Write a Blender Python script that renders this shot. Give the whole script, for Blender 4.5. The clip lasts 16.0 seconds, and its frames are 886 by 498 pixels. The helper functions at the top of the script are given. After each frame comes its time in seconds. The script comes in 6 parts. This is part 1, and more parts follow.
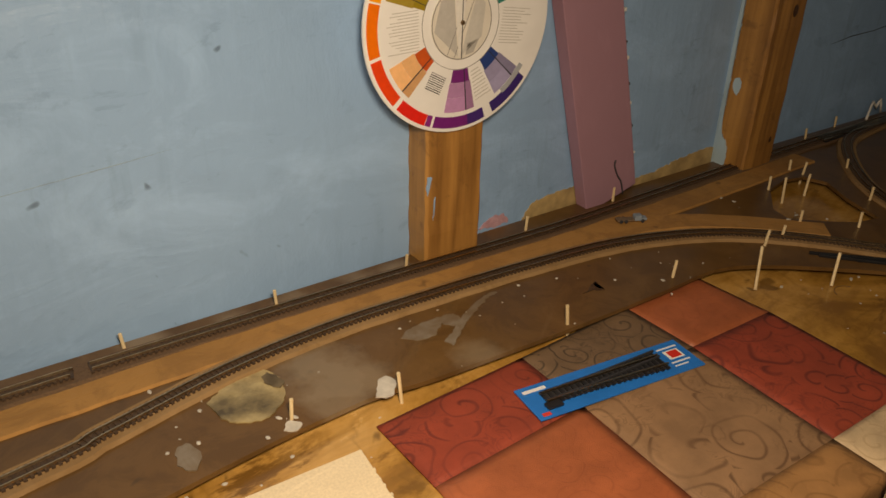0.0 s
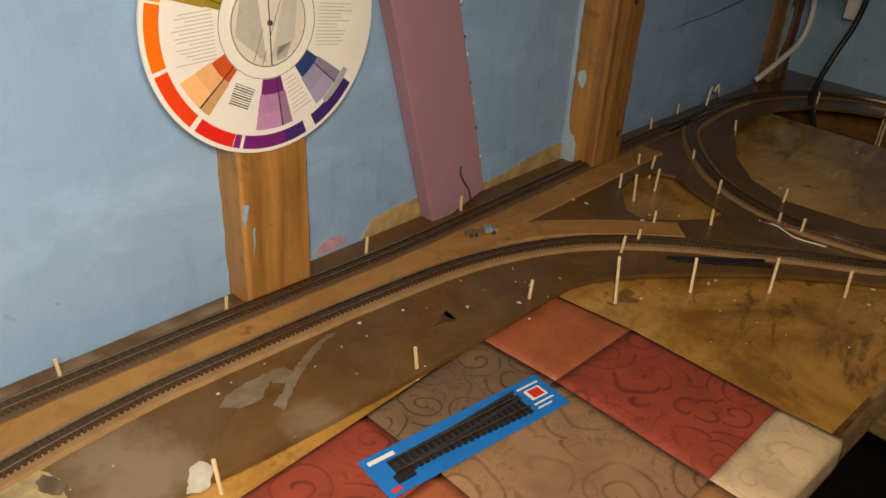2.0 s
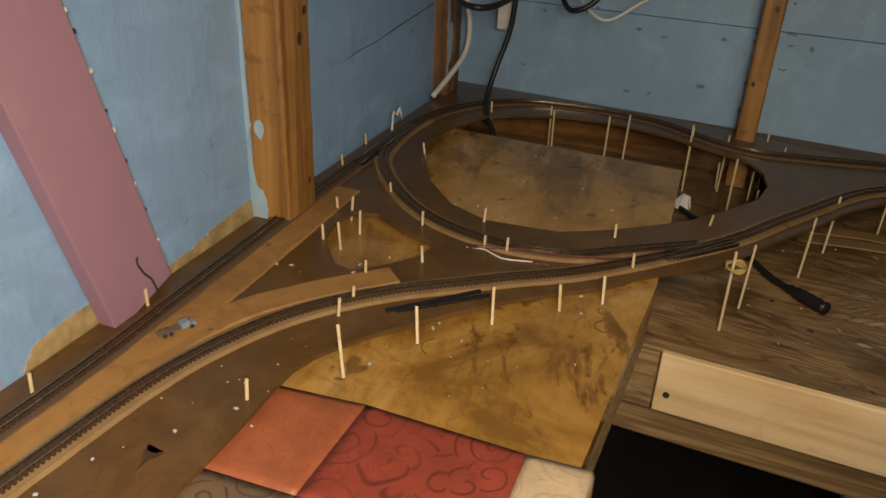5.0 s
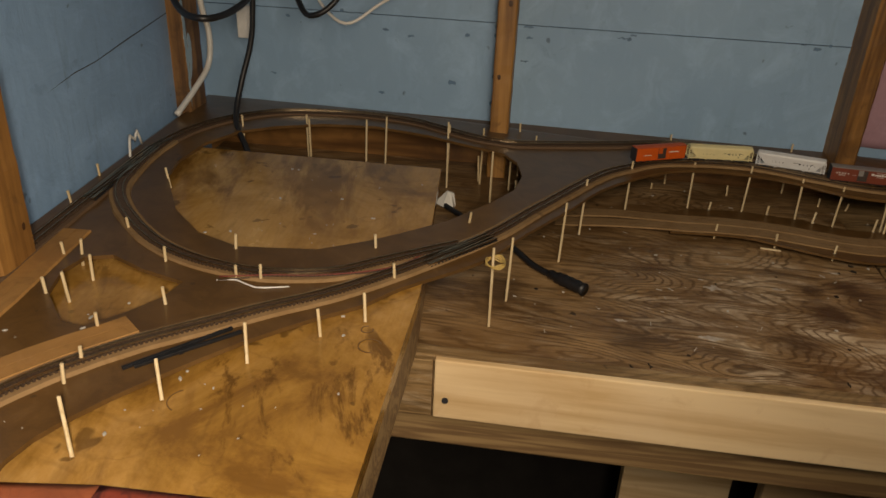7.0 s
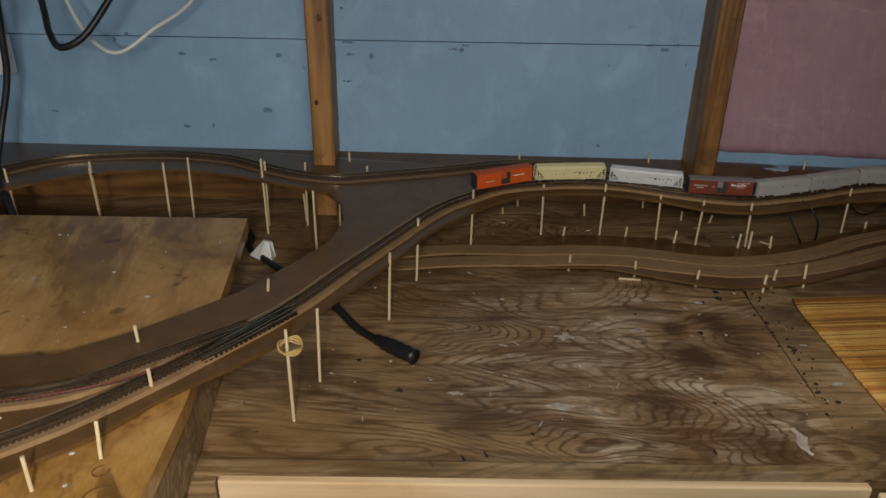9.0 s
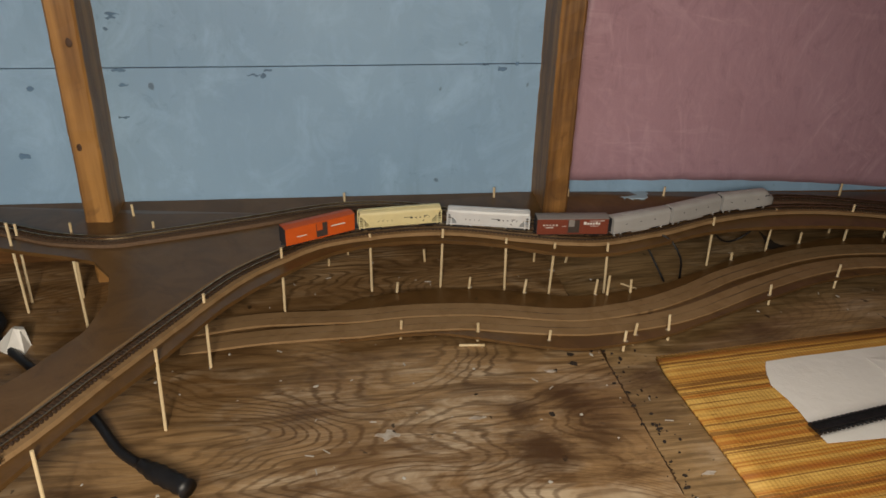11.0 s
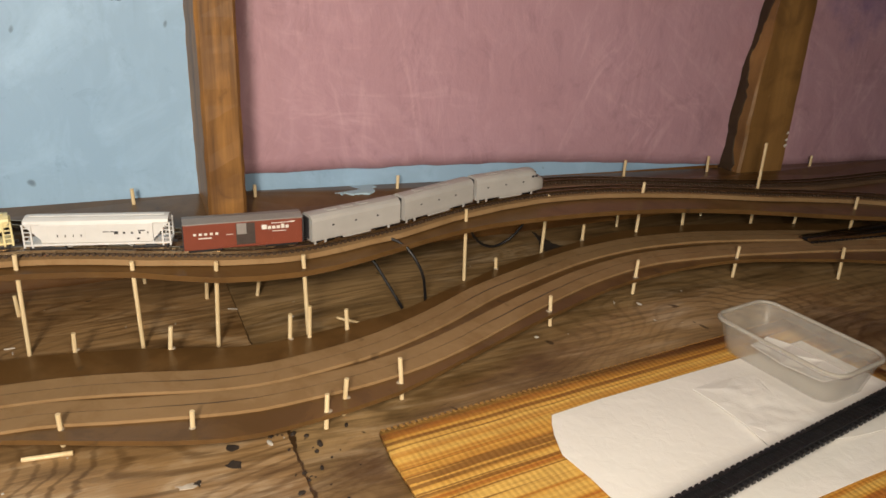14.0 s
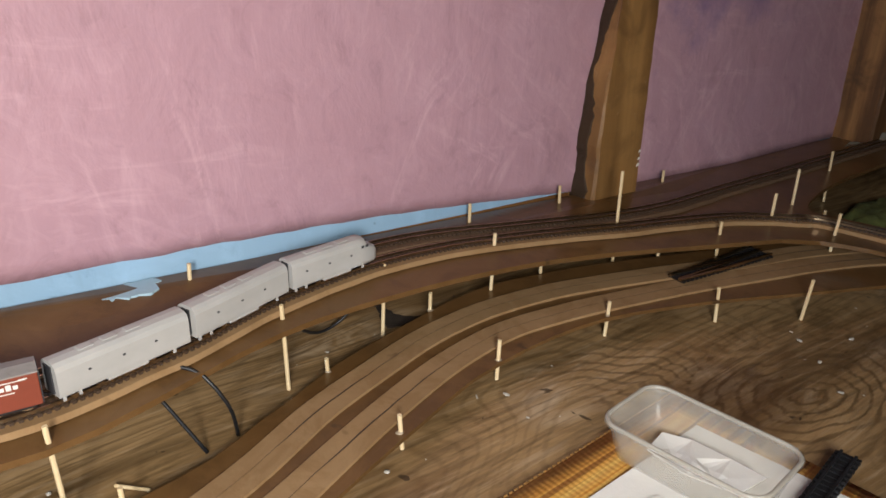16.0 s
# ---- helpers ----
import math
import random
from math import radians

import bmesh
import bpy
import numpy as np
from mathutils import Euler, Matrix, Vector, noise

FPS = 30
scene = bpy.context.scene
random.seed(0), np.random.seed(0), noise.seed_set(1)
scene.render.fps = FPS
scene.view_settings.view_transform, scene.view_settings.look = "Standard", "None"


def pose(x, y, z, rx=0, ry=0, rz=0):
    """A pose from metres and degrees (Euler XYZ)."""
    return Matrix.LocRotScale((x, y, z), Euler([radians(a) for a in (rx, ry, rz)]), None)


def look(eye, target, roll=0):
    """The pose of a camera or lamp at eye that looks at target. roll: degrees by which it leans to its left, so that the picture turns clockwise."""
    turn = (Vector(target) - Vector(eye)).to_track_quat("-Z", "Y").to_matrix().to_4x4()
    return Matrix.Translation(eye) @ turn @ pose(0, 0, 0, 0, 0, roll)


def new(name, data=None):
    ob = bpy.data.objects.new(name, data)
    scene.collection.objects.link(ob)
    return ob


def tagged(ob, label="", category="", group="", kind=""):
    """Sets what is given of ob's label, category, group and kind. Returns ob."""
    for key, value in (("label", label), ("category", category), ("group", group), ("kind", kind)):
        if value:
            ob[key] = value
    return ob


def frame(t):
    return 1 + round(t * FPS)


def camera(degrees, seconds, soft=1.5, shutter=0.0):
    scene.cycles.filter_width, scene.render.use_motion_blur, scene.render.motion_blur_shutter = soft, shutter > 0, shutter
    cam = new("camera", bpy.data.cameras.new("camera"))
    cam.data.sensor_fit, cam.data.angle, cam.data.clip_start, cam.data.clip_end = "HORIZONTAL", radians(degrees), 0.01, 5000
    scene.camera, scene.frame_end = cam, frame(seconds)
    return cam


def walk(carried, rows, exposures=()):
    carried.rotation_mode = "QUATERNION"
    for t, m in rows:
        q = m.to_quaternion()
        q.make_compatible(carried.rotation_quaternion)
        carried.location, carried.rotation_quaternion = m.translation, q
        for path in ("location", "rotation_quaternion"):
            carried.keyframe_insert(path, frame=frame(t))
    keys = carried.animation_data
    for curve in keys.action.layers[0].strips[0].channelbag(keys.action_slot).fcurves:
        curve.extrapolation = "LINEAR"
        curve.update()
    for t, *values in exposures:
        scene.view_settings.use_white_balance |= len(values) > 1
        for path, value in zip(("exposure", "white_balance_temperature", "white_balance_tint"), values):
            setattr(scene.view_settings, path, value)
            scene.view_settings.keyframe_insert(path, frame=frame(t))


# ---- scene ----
from mathutils import geometry

# ---- camera ----
cam = camera(59.5, 16.0, soft=1.6, shutter=0.0)
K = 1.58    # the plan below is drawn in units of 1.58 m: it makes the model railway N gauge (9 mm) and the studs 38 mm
PATH = [
    (0, (0.037, -0.028, 0.332), (0.964, 1.468, -0.619), 1.3),
    (0.5, (0.069, -0.006, 0.327), (1.006, 1.463, -0.654), 1.3),
    (1, (0.078, 0.009, 0.323), (1.065, 1.423, -0.691), 1.4),
    (1.5, (0.086, 0.017, 0.324), (1.186, 1.351, -0.681), 2.6),
    (2, (0.092, 0.024, 0.328), (1.294, 1.281, -0.658), 3.4),
    (2.5, (0.1, 0.033, 0.33), (1.387, 1.215, -0.643), 3.6),
    (3, (0.113, 0.044, 0.329), (1.483, 1.14, -0.632), 3.7),
    (3.2, (0.117, 0.047, 0.331), (1.523, 1.094, -0.631), 3.7),
    (5.3, (0.149, 0.055, 0.338), (1.807, 0.696, -0.58), 2.6),
    (5.5, (0.148, 0.054, 0.34), (1.823, 0.65, -0.576), 2.7),
    (6, (0.154, 0.056, 0.34), (1.886, 0.484, -0.564), 3.0),
    (6.5, (0.161, 0.047, 0.342), (1.92, 0.349, -0.561), 3.1),
    (7, (0.189, 0.031, 0.337), (1.959, 0.248, -0.567), 2.6),
    (7.5, (0.22, 0.019, 0.339), (1.996, 0.166, -0.569), 2.1),
    (8, (0.251, 0.004, 0.34), (2.029, 0.096, -0.571), 1.5),
    (8.5, (0.283, -0.018, 0.34), (2.062, 0.022, -0.573), 1.1),
    (9, (0.316, -0.037, 0.334), (2.1, -0.05, -0.572), 1.0),
    (9.2, (0.335, -0.044, 0.332), (2.118, -0.083, -0.573), 1.1),
    (11.3, (0.461, -0.109, 0.326), (2.199, -0.494, -0.585), 1.9),
    (11.5, (0.475, -0.108, 0.328), (2.188, -0.574, -0.594), 2.2),
    (12, (0.495, -0.123, 0.301), (2.155, -0.732, -0.634), 2.2),
    (12.5, (0.532, -0.138, 0.248), (2.215, -0.794, -0.611), 2.4),
    (13, (0.597, -0.151, 0.236), (2.225, -1.006, -0.551), 4.3),
    (13.5, (0.614, -0.182, 0.216), (2.222, -1.112, -0.526), 3.9),
    (14, (0.618, -0.243, 0.206), (2.3, -1.014, -0.552), 2.7),
    (14.5, (0.623, -0.291, 0.21), (2.34, -0.971, -0.558), 1.8),
    (15, (0.636, -0.325, 0.208), (2.342, -1.026, -0.565), 1.3),
    (15.5, (0.666, -0.316, 0.208), (2.298, -1.165, -0.577), 1.3),
    (16, (0.712, -0.306, 0.22), (2.184, -1.411, -0.562), 1.4),
]
walk(cam, [(t, look([K * v for v in eye], [K * v for v in target], roll)) for t, eye, target, roll in PATH],
     exposures=[(0.0, -1.87, 8400, 12), (1.5, -1.42, 8050, 12), (2.2, -1.42, 7450, 9), (3.0, -1.22, 7350, 8), (5.5, -0.75, 7150, 8), (6.5, -0.70, 7700, 10), (7.5, -0.50, 6800, 9), (9.0, -0.42, 5850, 6), (11.5, 0.45, 6600, 8), (12.5, 0.84, 6350, 7), (13.5, 1.17, 6600, 8), (14.0, 1.17, 6800, 8), (15.0, 1.26, 6600, 7), (16.0, 1.66, 5800, 6)])

# ---- world and lamps ----
world = bpy.data.worlds.new("world")
scene.world = world
world.use_nodes = True
world.node_tree.nodes["Background"].inputs[0].default_value = (1.0, 0.86, 0.7, 1)
world.node_tree.nodes["Background"].inputs[1].default_value = 0.010


def stand_in_lamp(eye, target, power, size=0.03):
    """Fixed warm-white area lamp standing in for the one hand light carried with the camera."""
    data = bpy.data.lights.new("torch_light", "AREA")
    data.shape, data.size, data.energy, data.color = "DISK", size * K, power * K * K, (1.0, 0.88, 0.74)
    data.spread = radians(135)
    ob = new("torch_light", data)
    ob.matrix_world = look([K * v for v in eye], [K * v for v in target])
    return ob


# five added lamps along the camera's way, in place of one moving light
stand_in_lamp((0.09, 0.0, 0.37), (0.22, 0.33, 0.06), 3.5, 0.06)
stand_in_lamp((0.03, -0.03, 0.36), (0.05, 0.36, 0.10), 1.0, 0.06)
stand_in_lamp((0.25, -0.02, 0.36), (0.95, 0.0, 0.12), 1.25, 0.13)
stand_in_lamp((0.42, -0.09, 0.36), (1.00, -0.10, 0.12), 0.45, 0.14)
stand_in_lamp((0.62, -0.28, 0.25), (0.87, -0.44, 0.0), 0.24, 0.10)


# ---- mesh helpers ----
def wall_a(x):
    return 0.383 + 0.06 * x


WALL_B = 1.091
GOLD = 0.055


def sheet_z(y, x=0.9):
    """The roadbed sheet's height: it climbs towards the corner and lies higher along wall B than at its front edge."""
    front = np.interp(y, [-1.0, -0.75, -0.69, -0.6, -0.5, -0.44, -0.33, -0.29, -0.2, -0.07, 0.0, 0.06, 0.2, 0.5],
                      [0.026, 0.029, 0.031, 0.036, 0.0375, 0.037, 0.0405, 0.042, 0.045, 0.048, 0.0515, 0.055, 0.063, 0.066])
    rear = np.interp(y, [-1.05, -0.9, -0.8, -0.7, -0.6, -0.5, -0.41, -0.34, -0.28, -0.05, 0.05, 0.16, 0.25, 0.36],
                     [0.030, 0.029, 0.031, 0.041, 0.043, 0.046, 0.048, 0.049, 0.0535, 0.053, 0.056, 0.056, 0.0585, 0.060])
    k = min(1.0, max(0.0, (x - 0.985) / 0.106))
    return float(front * (1 - k) + rear * k)


def low_z(y):
    """The lower roadbed sheet's height over the bench."""
    return float(np.interp(y, [-0.75, -0.62, -0.54, -0.36, -0.1], [0.0150, 0.0140, 0.0110, 0.0085, 0.0075]))


def finish(name, bm, material, parent=None, label="", smooth=False):
    mesh = bpy.data.meshes.new(name)
    bmesh.ops.recalc_face_normals(bm, faces=bm.faces)
    bm.to_mesh(mesh)
    bm.free()
    if smooth:
        for f in mesh.polygons:
            f.use_smooth = True
    if material:
        mesh.materials.append(material)
    ob = new(name, mesh)
    if parent:
        ob.parent = parent
    if label:
        ob["label"] = label
    return ob


def part(name, bm, material, parent, label="", smooth=False):
    return finish(name, bm, material, parent, label, smooth)


def thing(name, at=None, label="", category="", group="", kind=""):
    ob = new(name)
    if at is not None:
        ob.matrix_world = at
    ob.empty_display_size = 0.01
    return tagged(ob, label, category, group, kind)


def add_box(bm, x0, x1, y0, y1, z0, z1, bevel=0.0, m=None):
    vs = [bm.verts.new((x, y, z)) for x in (x0, x1) for y in (y0, y1) for z in (z0, z1)]
    fs = [bm.faces.new([vs[i] for i in f]) for f in
          ((0, 1, 3, 2), (4, 6, 7, 5), (0, 4, 5, 1), (2, 3, 7, 6), (0, 2, 6, 4), (1, 5, 7, 3))]
    if m is not None:
        bmesh.ops.transform(bm, matrix=m, verts=vs)
    if bevel:
        es = list({e for f in fs for e in f.edges})
        bmesh.ops.bevel(bm, geom=es, offset=bevel, segments=2, affect="EDGES", profile=0.6)
    return fs


def box(x0, x1, y0, y1, z0, z1, bevel=0.0, m=None):
    bm = bmesh.new()
    add_box(bm, x0, x1, y0, y1, z0, z1, bevel, m)
    return bm


def smooth_line(pts, step=0.01):
    """A Catmull-Rom line through control points (any dimension), at even steps."""
    p = [np.array(q, float) for q in pts]
    p = [2 * p[0] - p[1]] + p + [2 * p[-1] - p[-2]]
    out = []
    for i in range(1, len(p) - 2):
        a, b, c, d = p[i - 1:i + 3]
        n = max(2, int(np.linalg.norm(c - b) / step))
        for k in range(n):
            t = k / n
            out.append(0.5 * (2 * b + (c - a) * t + (2 * a - 5 * b + 4 * c - d) * t ** 2 + (3 * b - a - 3 * c + d) * t ** 3))
    out.append(p[-2])
    return np.array(out)


def even(line, step):
    """The line again, with points at even steps, and its length."""
    seg = np.linalg.norm(np.diff(line, axis=0), axis=1)
    s = np.r_[0, np.cumsum(seg)]
    n = max(2, int(s[-1] / step) + 1)
    q = np.linspace(0, s[-1], n)
    return np.stack([np.interp(q, s, line[:, k]) for k in range(line.shape[1])], 1)


def sides(line):
    """Unit vectors to the left of a flat line."""
    d = np.gradient(line[:, :2], axis=0)
    d /= np.linalg.norm(d, axis=1)[:, None] + 1e-9
    return np.stack([-d[:, 1], d[:, 0]], 1)


def add_ribbon(bm, line, left, right, z0, z1, chamfer=0.0):
    """A bar along a flat line, from `left` to `right` of it (negative is right), from z0 to z1 above the line's own height."""
    n = sides(line)
    prof = [(left, z0), (left - chamfer, z1), (right + chamfer, z1), (right, z0)]
    rings = []
    for p, s in zip(line, n):
        rings.append([bm.verts.new((p[0] + s[0] * o, p[1] + s[1] * o, p[2] + z)) for o, z in prof])
    for a, b in zip(rings, rings[1:]):
        for k in range(4):
            bm.faces.new((a[k], a[(k + 1) % 4], b[(k + 1) % 4], b[k]))
    bm.faces.new(rings[0])
    bm.faces.new(rings[-1][::-1])


def add_tube(bm, line, radius, sides_n=8):
    line = np.asarray(line, float)
    r = np.broadcast_to(np.asarray(radius, float), (len(line),))
    d = np.gradient(line, axis=0)
    rings = []
    u = None
    for p, t, rad in zip(line, d, r):
        t = Vector(t).normalized()
        if u is None:
            u = t.orthogonal().normalized()
        u = (u - t * u.dot(t)).normalized()
        v = t.cross(u)
        rings.append([bm.verts.new(Vector(p) + (u * math.cos(a) + v * math.sin(a)) * float(rad))
                      for a in [2 * math.pi * k / sides_n for k in range(sides_n)]])
    for a, b in zip(rings, rings[1:]):
        for k in range(sides_n):
            bm.faces.new((a[k], a[(k + 1) % sides_n], b[(k + 1) % sides_n], b[k]))
    bm.faces.new(rings[0][::-1])
    bm.faces.new(rings[-1])


def tube(line, radius, n=8):
    bm = bmesh.new()
    add_tube(bm, line, radius, n)
    return bm


def plate(outline, top, thick, holes=(), grid=0.03):
    """A flat or gently sloping board with an outline and holes; top(x, y) is its upper face."""
    verts, edges = [], []
    for ring in (outline, *holes):
        k = len(verts)
        verts += [Vector(p) for p in ring]
        edges += [(k + i, k + (i + 1) % len(ring)) for i in range(len(ring))]
    a = np.array(outline)
    rings = [np.array(r, float) for r in (outline, *holes)]
    for x in np.arange(a[:, 0].min() + 0.011, a[:, 0].max(), grid):
        for y in np.arange(a[:, 1].min() + 0.013, a[:, 1].max(), grid):
            inside, near = False, 1.0
            for r in rings:
                p, q = r, np.roll(r, -1, 0)
                hit = ((p[:, 1] > y) != (q[:, 1] > y)) & (x < (q[:, 0] - p[:, 0]) * (y - p[:, 1]) / (q[:, 1] - p[:, 1] + 1e-12) + p[:, 0])
                inside ^= bool(hit.sum() % 2)
                d, w = q - p, np.array([x, y]) - p
                k = np.clip((w * d).sum(1) / ((d * d).sum(1) + 1e-12), 0, 1)
                near = min(near, np.linalg.norm(w - d * k[:, None], axis=1).min())
            if inside and near > 0.005:
                verts.append(Vector((x, y)))
    v, _, f, *_ = geometry.delaunay_2d_cdt(verts, edges, [], 1, 1e-5)
    bm = bmesh.new()
    up = [bm.verts.new((p.x, p.y, top(p.x, p.y))) for p in v]
    lo = [bm.verts.new((p.x, p.y, top(p.x, p.y) - thick)) for p in v]
    count = {}
    for face in f:
        mx, my = sum(v[i].x for i in face) / 3, sum(v[i].y for i in face) / 3
        odd = False
        for r in rings:
            p, q = r, np.roll(r, -1, 0)
            hit = ((p[:, 1] > my) != (q[:, 1] > my)) & (mx < (q[:, 0] - p[:, 0]) * (my - p[:, 1]) / (q[:, 1] - p[:, 1] + 1e-12) + p[:, 0])
            odd ^= bool(hit.sum() % 2)
        if not odd:
            continue
        bm.faces.new([up[i] for i in face])
        bm.faces.new([lo[i] for i in reversed(face)])
        for i, j in zip(face, list(face[1:]) + [face[0]]):
            count[(i, j)] = 1
    for i, j in list(count):
        if (j, i) not in count:
            bm.faces.new((up[j], up[i], lo[i], lo[j]))
    bmesh.ops.delete(bm, geom=[w for w in bm.verts if not w.link_faces], context="VERTS")
    return bm


# ---- materials ----
def nodes_of(name):
    mat = bpy.data.materials.new(name)
    mat.use_nodes = True
    nt = mat.node_tree
    return mat, nt, nt.nodes["Principled BSDF"]


def mixed(nt, fac, a, b):
    n = nt.nodes.new("ShaderNodeMix")
    n.data_type = "RGBA"
    for socket, value in ((n.inputs[0], fac), (n.inputs[6], a), (n.inputs[7], b)):
        if hasattr(value, "is_linked"):
            nt.links.new(value, socket)
        elif isinstance(value, (int, float)):
            socket.default_value = value
        else:
            socket.default_value = (*value[:3], 1)
    return n.outputs[2]


def coords(nt, scale=(1, 1, 1), rot=(0, 0, 0)):
    tc, mp = nt.nodes.new("ShaderNodeTexCoord"), nt.nodes.new("ShaderNodeMapping")
    nt.links.new(tc.outputs["Object"], mp.inputs[0])
    mp.inputs["Scale"].default_value, mp.inputs["Rotation"].default_value = scale, rot
    return mp.outputs[0]


def turned(nt, rot, scale):
    """Object coordinates turned first, then stretched."""
    mp = nt.nodes.new("ShaderNodeMapping")
    nt.links.new(coords(nt, (1, 1, 1), rot), mp.inputs[0])
    mp.inputs["Scale"].default_value = scale
    return mp.outputs[0]


def calc(nt, op, a, b):
    n = nt.nodes.new("ShaderNodeMath")
    n.operation = op
    for socket, value in ((n.inputs[0], a), (n.inputs[1], b)):
        if isinstance(value, (int, float)):
            socket.default_value = value
        else:
            nt.links.new(value, socket)
    return n.outputs[0]


def noise_at(nt, vec, scale, detail=4.0, rough=0.6, distort=0.0):
    n = nt.nodes.new("ShaderNodeTexNoise")
    n.inputs["Scale"].default_value, n.inputs["Detail"].default_value = scale, detail
    n.inputs["Roughness"].default_value, n.inputs["Distortion"].default_value = rough, distort
    nt.links.new(vec, n.inputs["Vector"])
    return n.outputs["Fac"]


def ramp(nt, fac, *stops):
    n = nt.nodes.new("ShaderNodeValToRGB")
    while len(n.color_ramp.elements) < len(stops):
        n.color_ramp.elements.new(0.5)
    for el, (pos, col) in zip(n.color_ramp.elements, stops):
        el.position = pos
        el.color = (*col, 1) if not isinstance(col, (int, float)) else (col, col, col, 1)
    nt.links.new(fac, n.inputs[0])
    return n.outputs[0]


def bump(nt, bsdf, height, strength=0.3, distance=0.001):
    n = nt.nodes.new("ShaderNodeBump")
    n.inputs["Strength"].default_value, n.inputs["Distance"].default_value = strength, distance
    nt.links.new(height, n.inputs["Height"])
    nt.links.new(n.outputs[0], bsdf.inputs["Normal"])


def plain(name, color, rough=0.5, metal=0.0, grain=0.12, scale=300, spec=None):
    mat, nt, b = nodes_of(name)
    f = noise_at(nt, coords(nt), scale, 3)
    dark = tuple(c * (1 - grain * 1.5) for c in color)
    lite = tuple(min(1, c * (1 + grain)) for c in color)
    nt.links.new(ramp(nt, f, (0.3, dark), (0.7, lite)), b.inputs["Base Color"])
    b.inputs["Roughness"].default_value, b.inputs["Metallic"].default_value = rough, metal
    if spec is not None:
        b.inputs["Specular IOR Level"].default_value = spec
    return mat


def wood(name, dark, lite, axis="z", fine=220, wide=18, rough=0.6, stains=(), contrast=(0.35, 0.65), rings=2.5, relief=0.25):
    """Sawn wood, grain along an axis of the object."""
    mat, nt, b = nodes_of(name)
    k = {"x": (0.06, 1, 1), "y": (1, 0.06, 1), "z": (1, 1, 0.06)}[axis]
    vec = coords(nt, k)
    grain = noise_at(nt, vec, fine, 4, 0.65)
    figure = noise_at(nt, vec, wide, 2, 0.5, rings)
    wv = nt.nodes.new("ShaderNodeMath")
    wv.operation = "MULTIPLY"
    nt.links.new(figure, wv.inputs[0])
    wv.inputs[1].default_value = 7.0
    fr = nt.nodes.new("ShaderNodeMath")
    fr.operation = "PINGPONG"
    nt.links.new(wv.outputs[0], fr.inputs[0])
    fr.inputs[1].default_value = 1.0
    mixv = nt.nodes.new("ShaderNodeMath")
    mixv.operation = "MULTIPLY_ADD"
    nt.links.new(fr.outputs[0], mixv.inputs[0])
    mixv.inputs[1].default_value = 0.4
    half = nt.nodes.new("ShaderNodeMath")
    half.operation = "MULTIPLY"
    nt.links.new(grain, half.inputs[0])
    half.inputs[1].default_value = 0.6
    nt.links.new(half.outputs[0], mixv.inputs[2])
    col = ramp(nt, mixv.outputs[0], (contrast[0], dark), (contrast[1], lite))
    for color, scale, low, high, amount in stains:
        s = noise_at(nt, coords(nt), scale, 5, 0.6, 0.6)
        col = mixed(nt, ramp(nt, s, (low, 0.0), (high, amount)), col, color)
    nt.links.new(col, b.inputs["Base Color"])
    b.inputs["Roughness"].default_value = rough
    bump(nt, b, mixv.outputs[0], relief, 0.0008)
    return mat


def near_to(nt, v, ragged, spots, spread=2.6):
    """A mask that is 1 near the given places (x, y, z, radius, amount) and frays out along the ragged noise."""
    total = None
    for x, y, z, radius, amount in spots:
        far = nt.nodes.new("ShaderNodeVectorMath")
        far.operation = "DISTANCE"
        nt.links.new(v, far.inputs[0])
        far.inputs[1].default_value = (x, y, z)
        reach = calc(nt, "ADD", calc(nt, "DIVIDE", far.outputs["Value"], radius), calc(nt, "MULTIPLY", ragged, spread))
        m = ramp(nt, calc(nt, "MULTIPLY", reach, 0.4), (0.58, amount), (0.86, 0.0))
        total = m if total is None else calc(nt, "MAXIMUM", total, m)
    return total


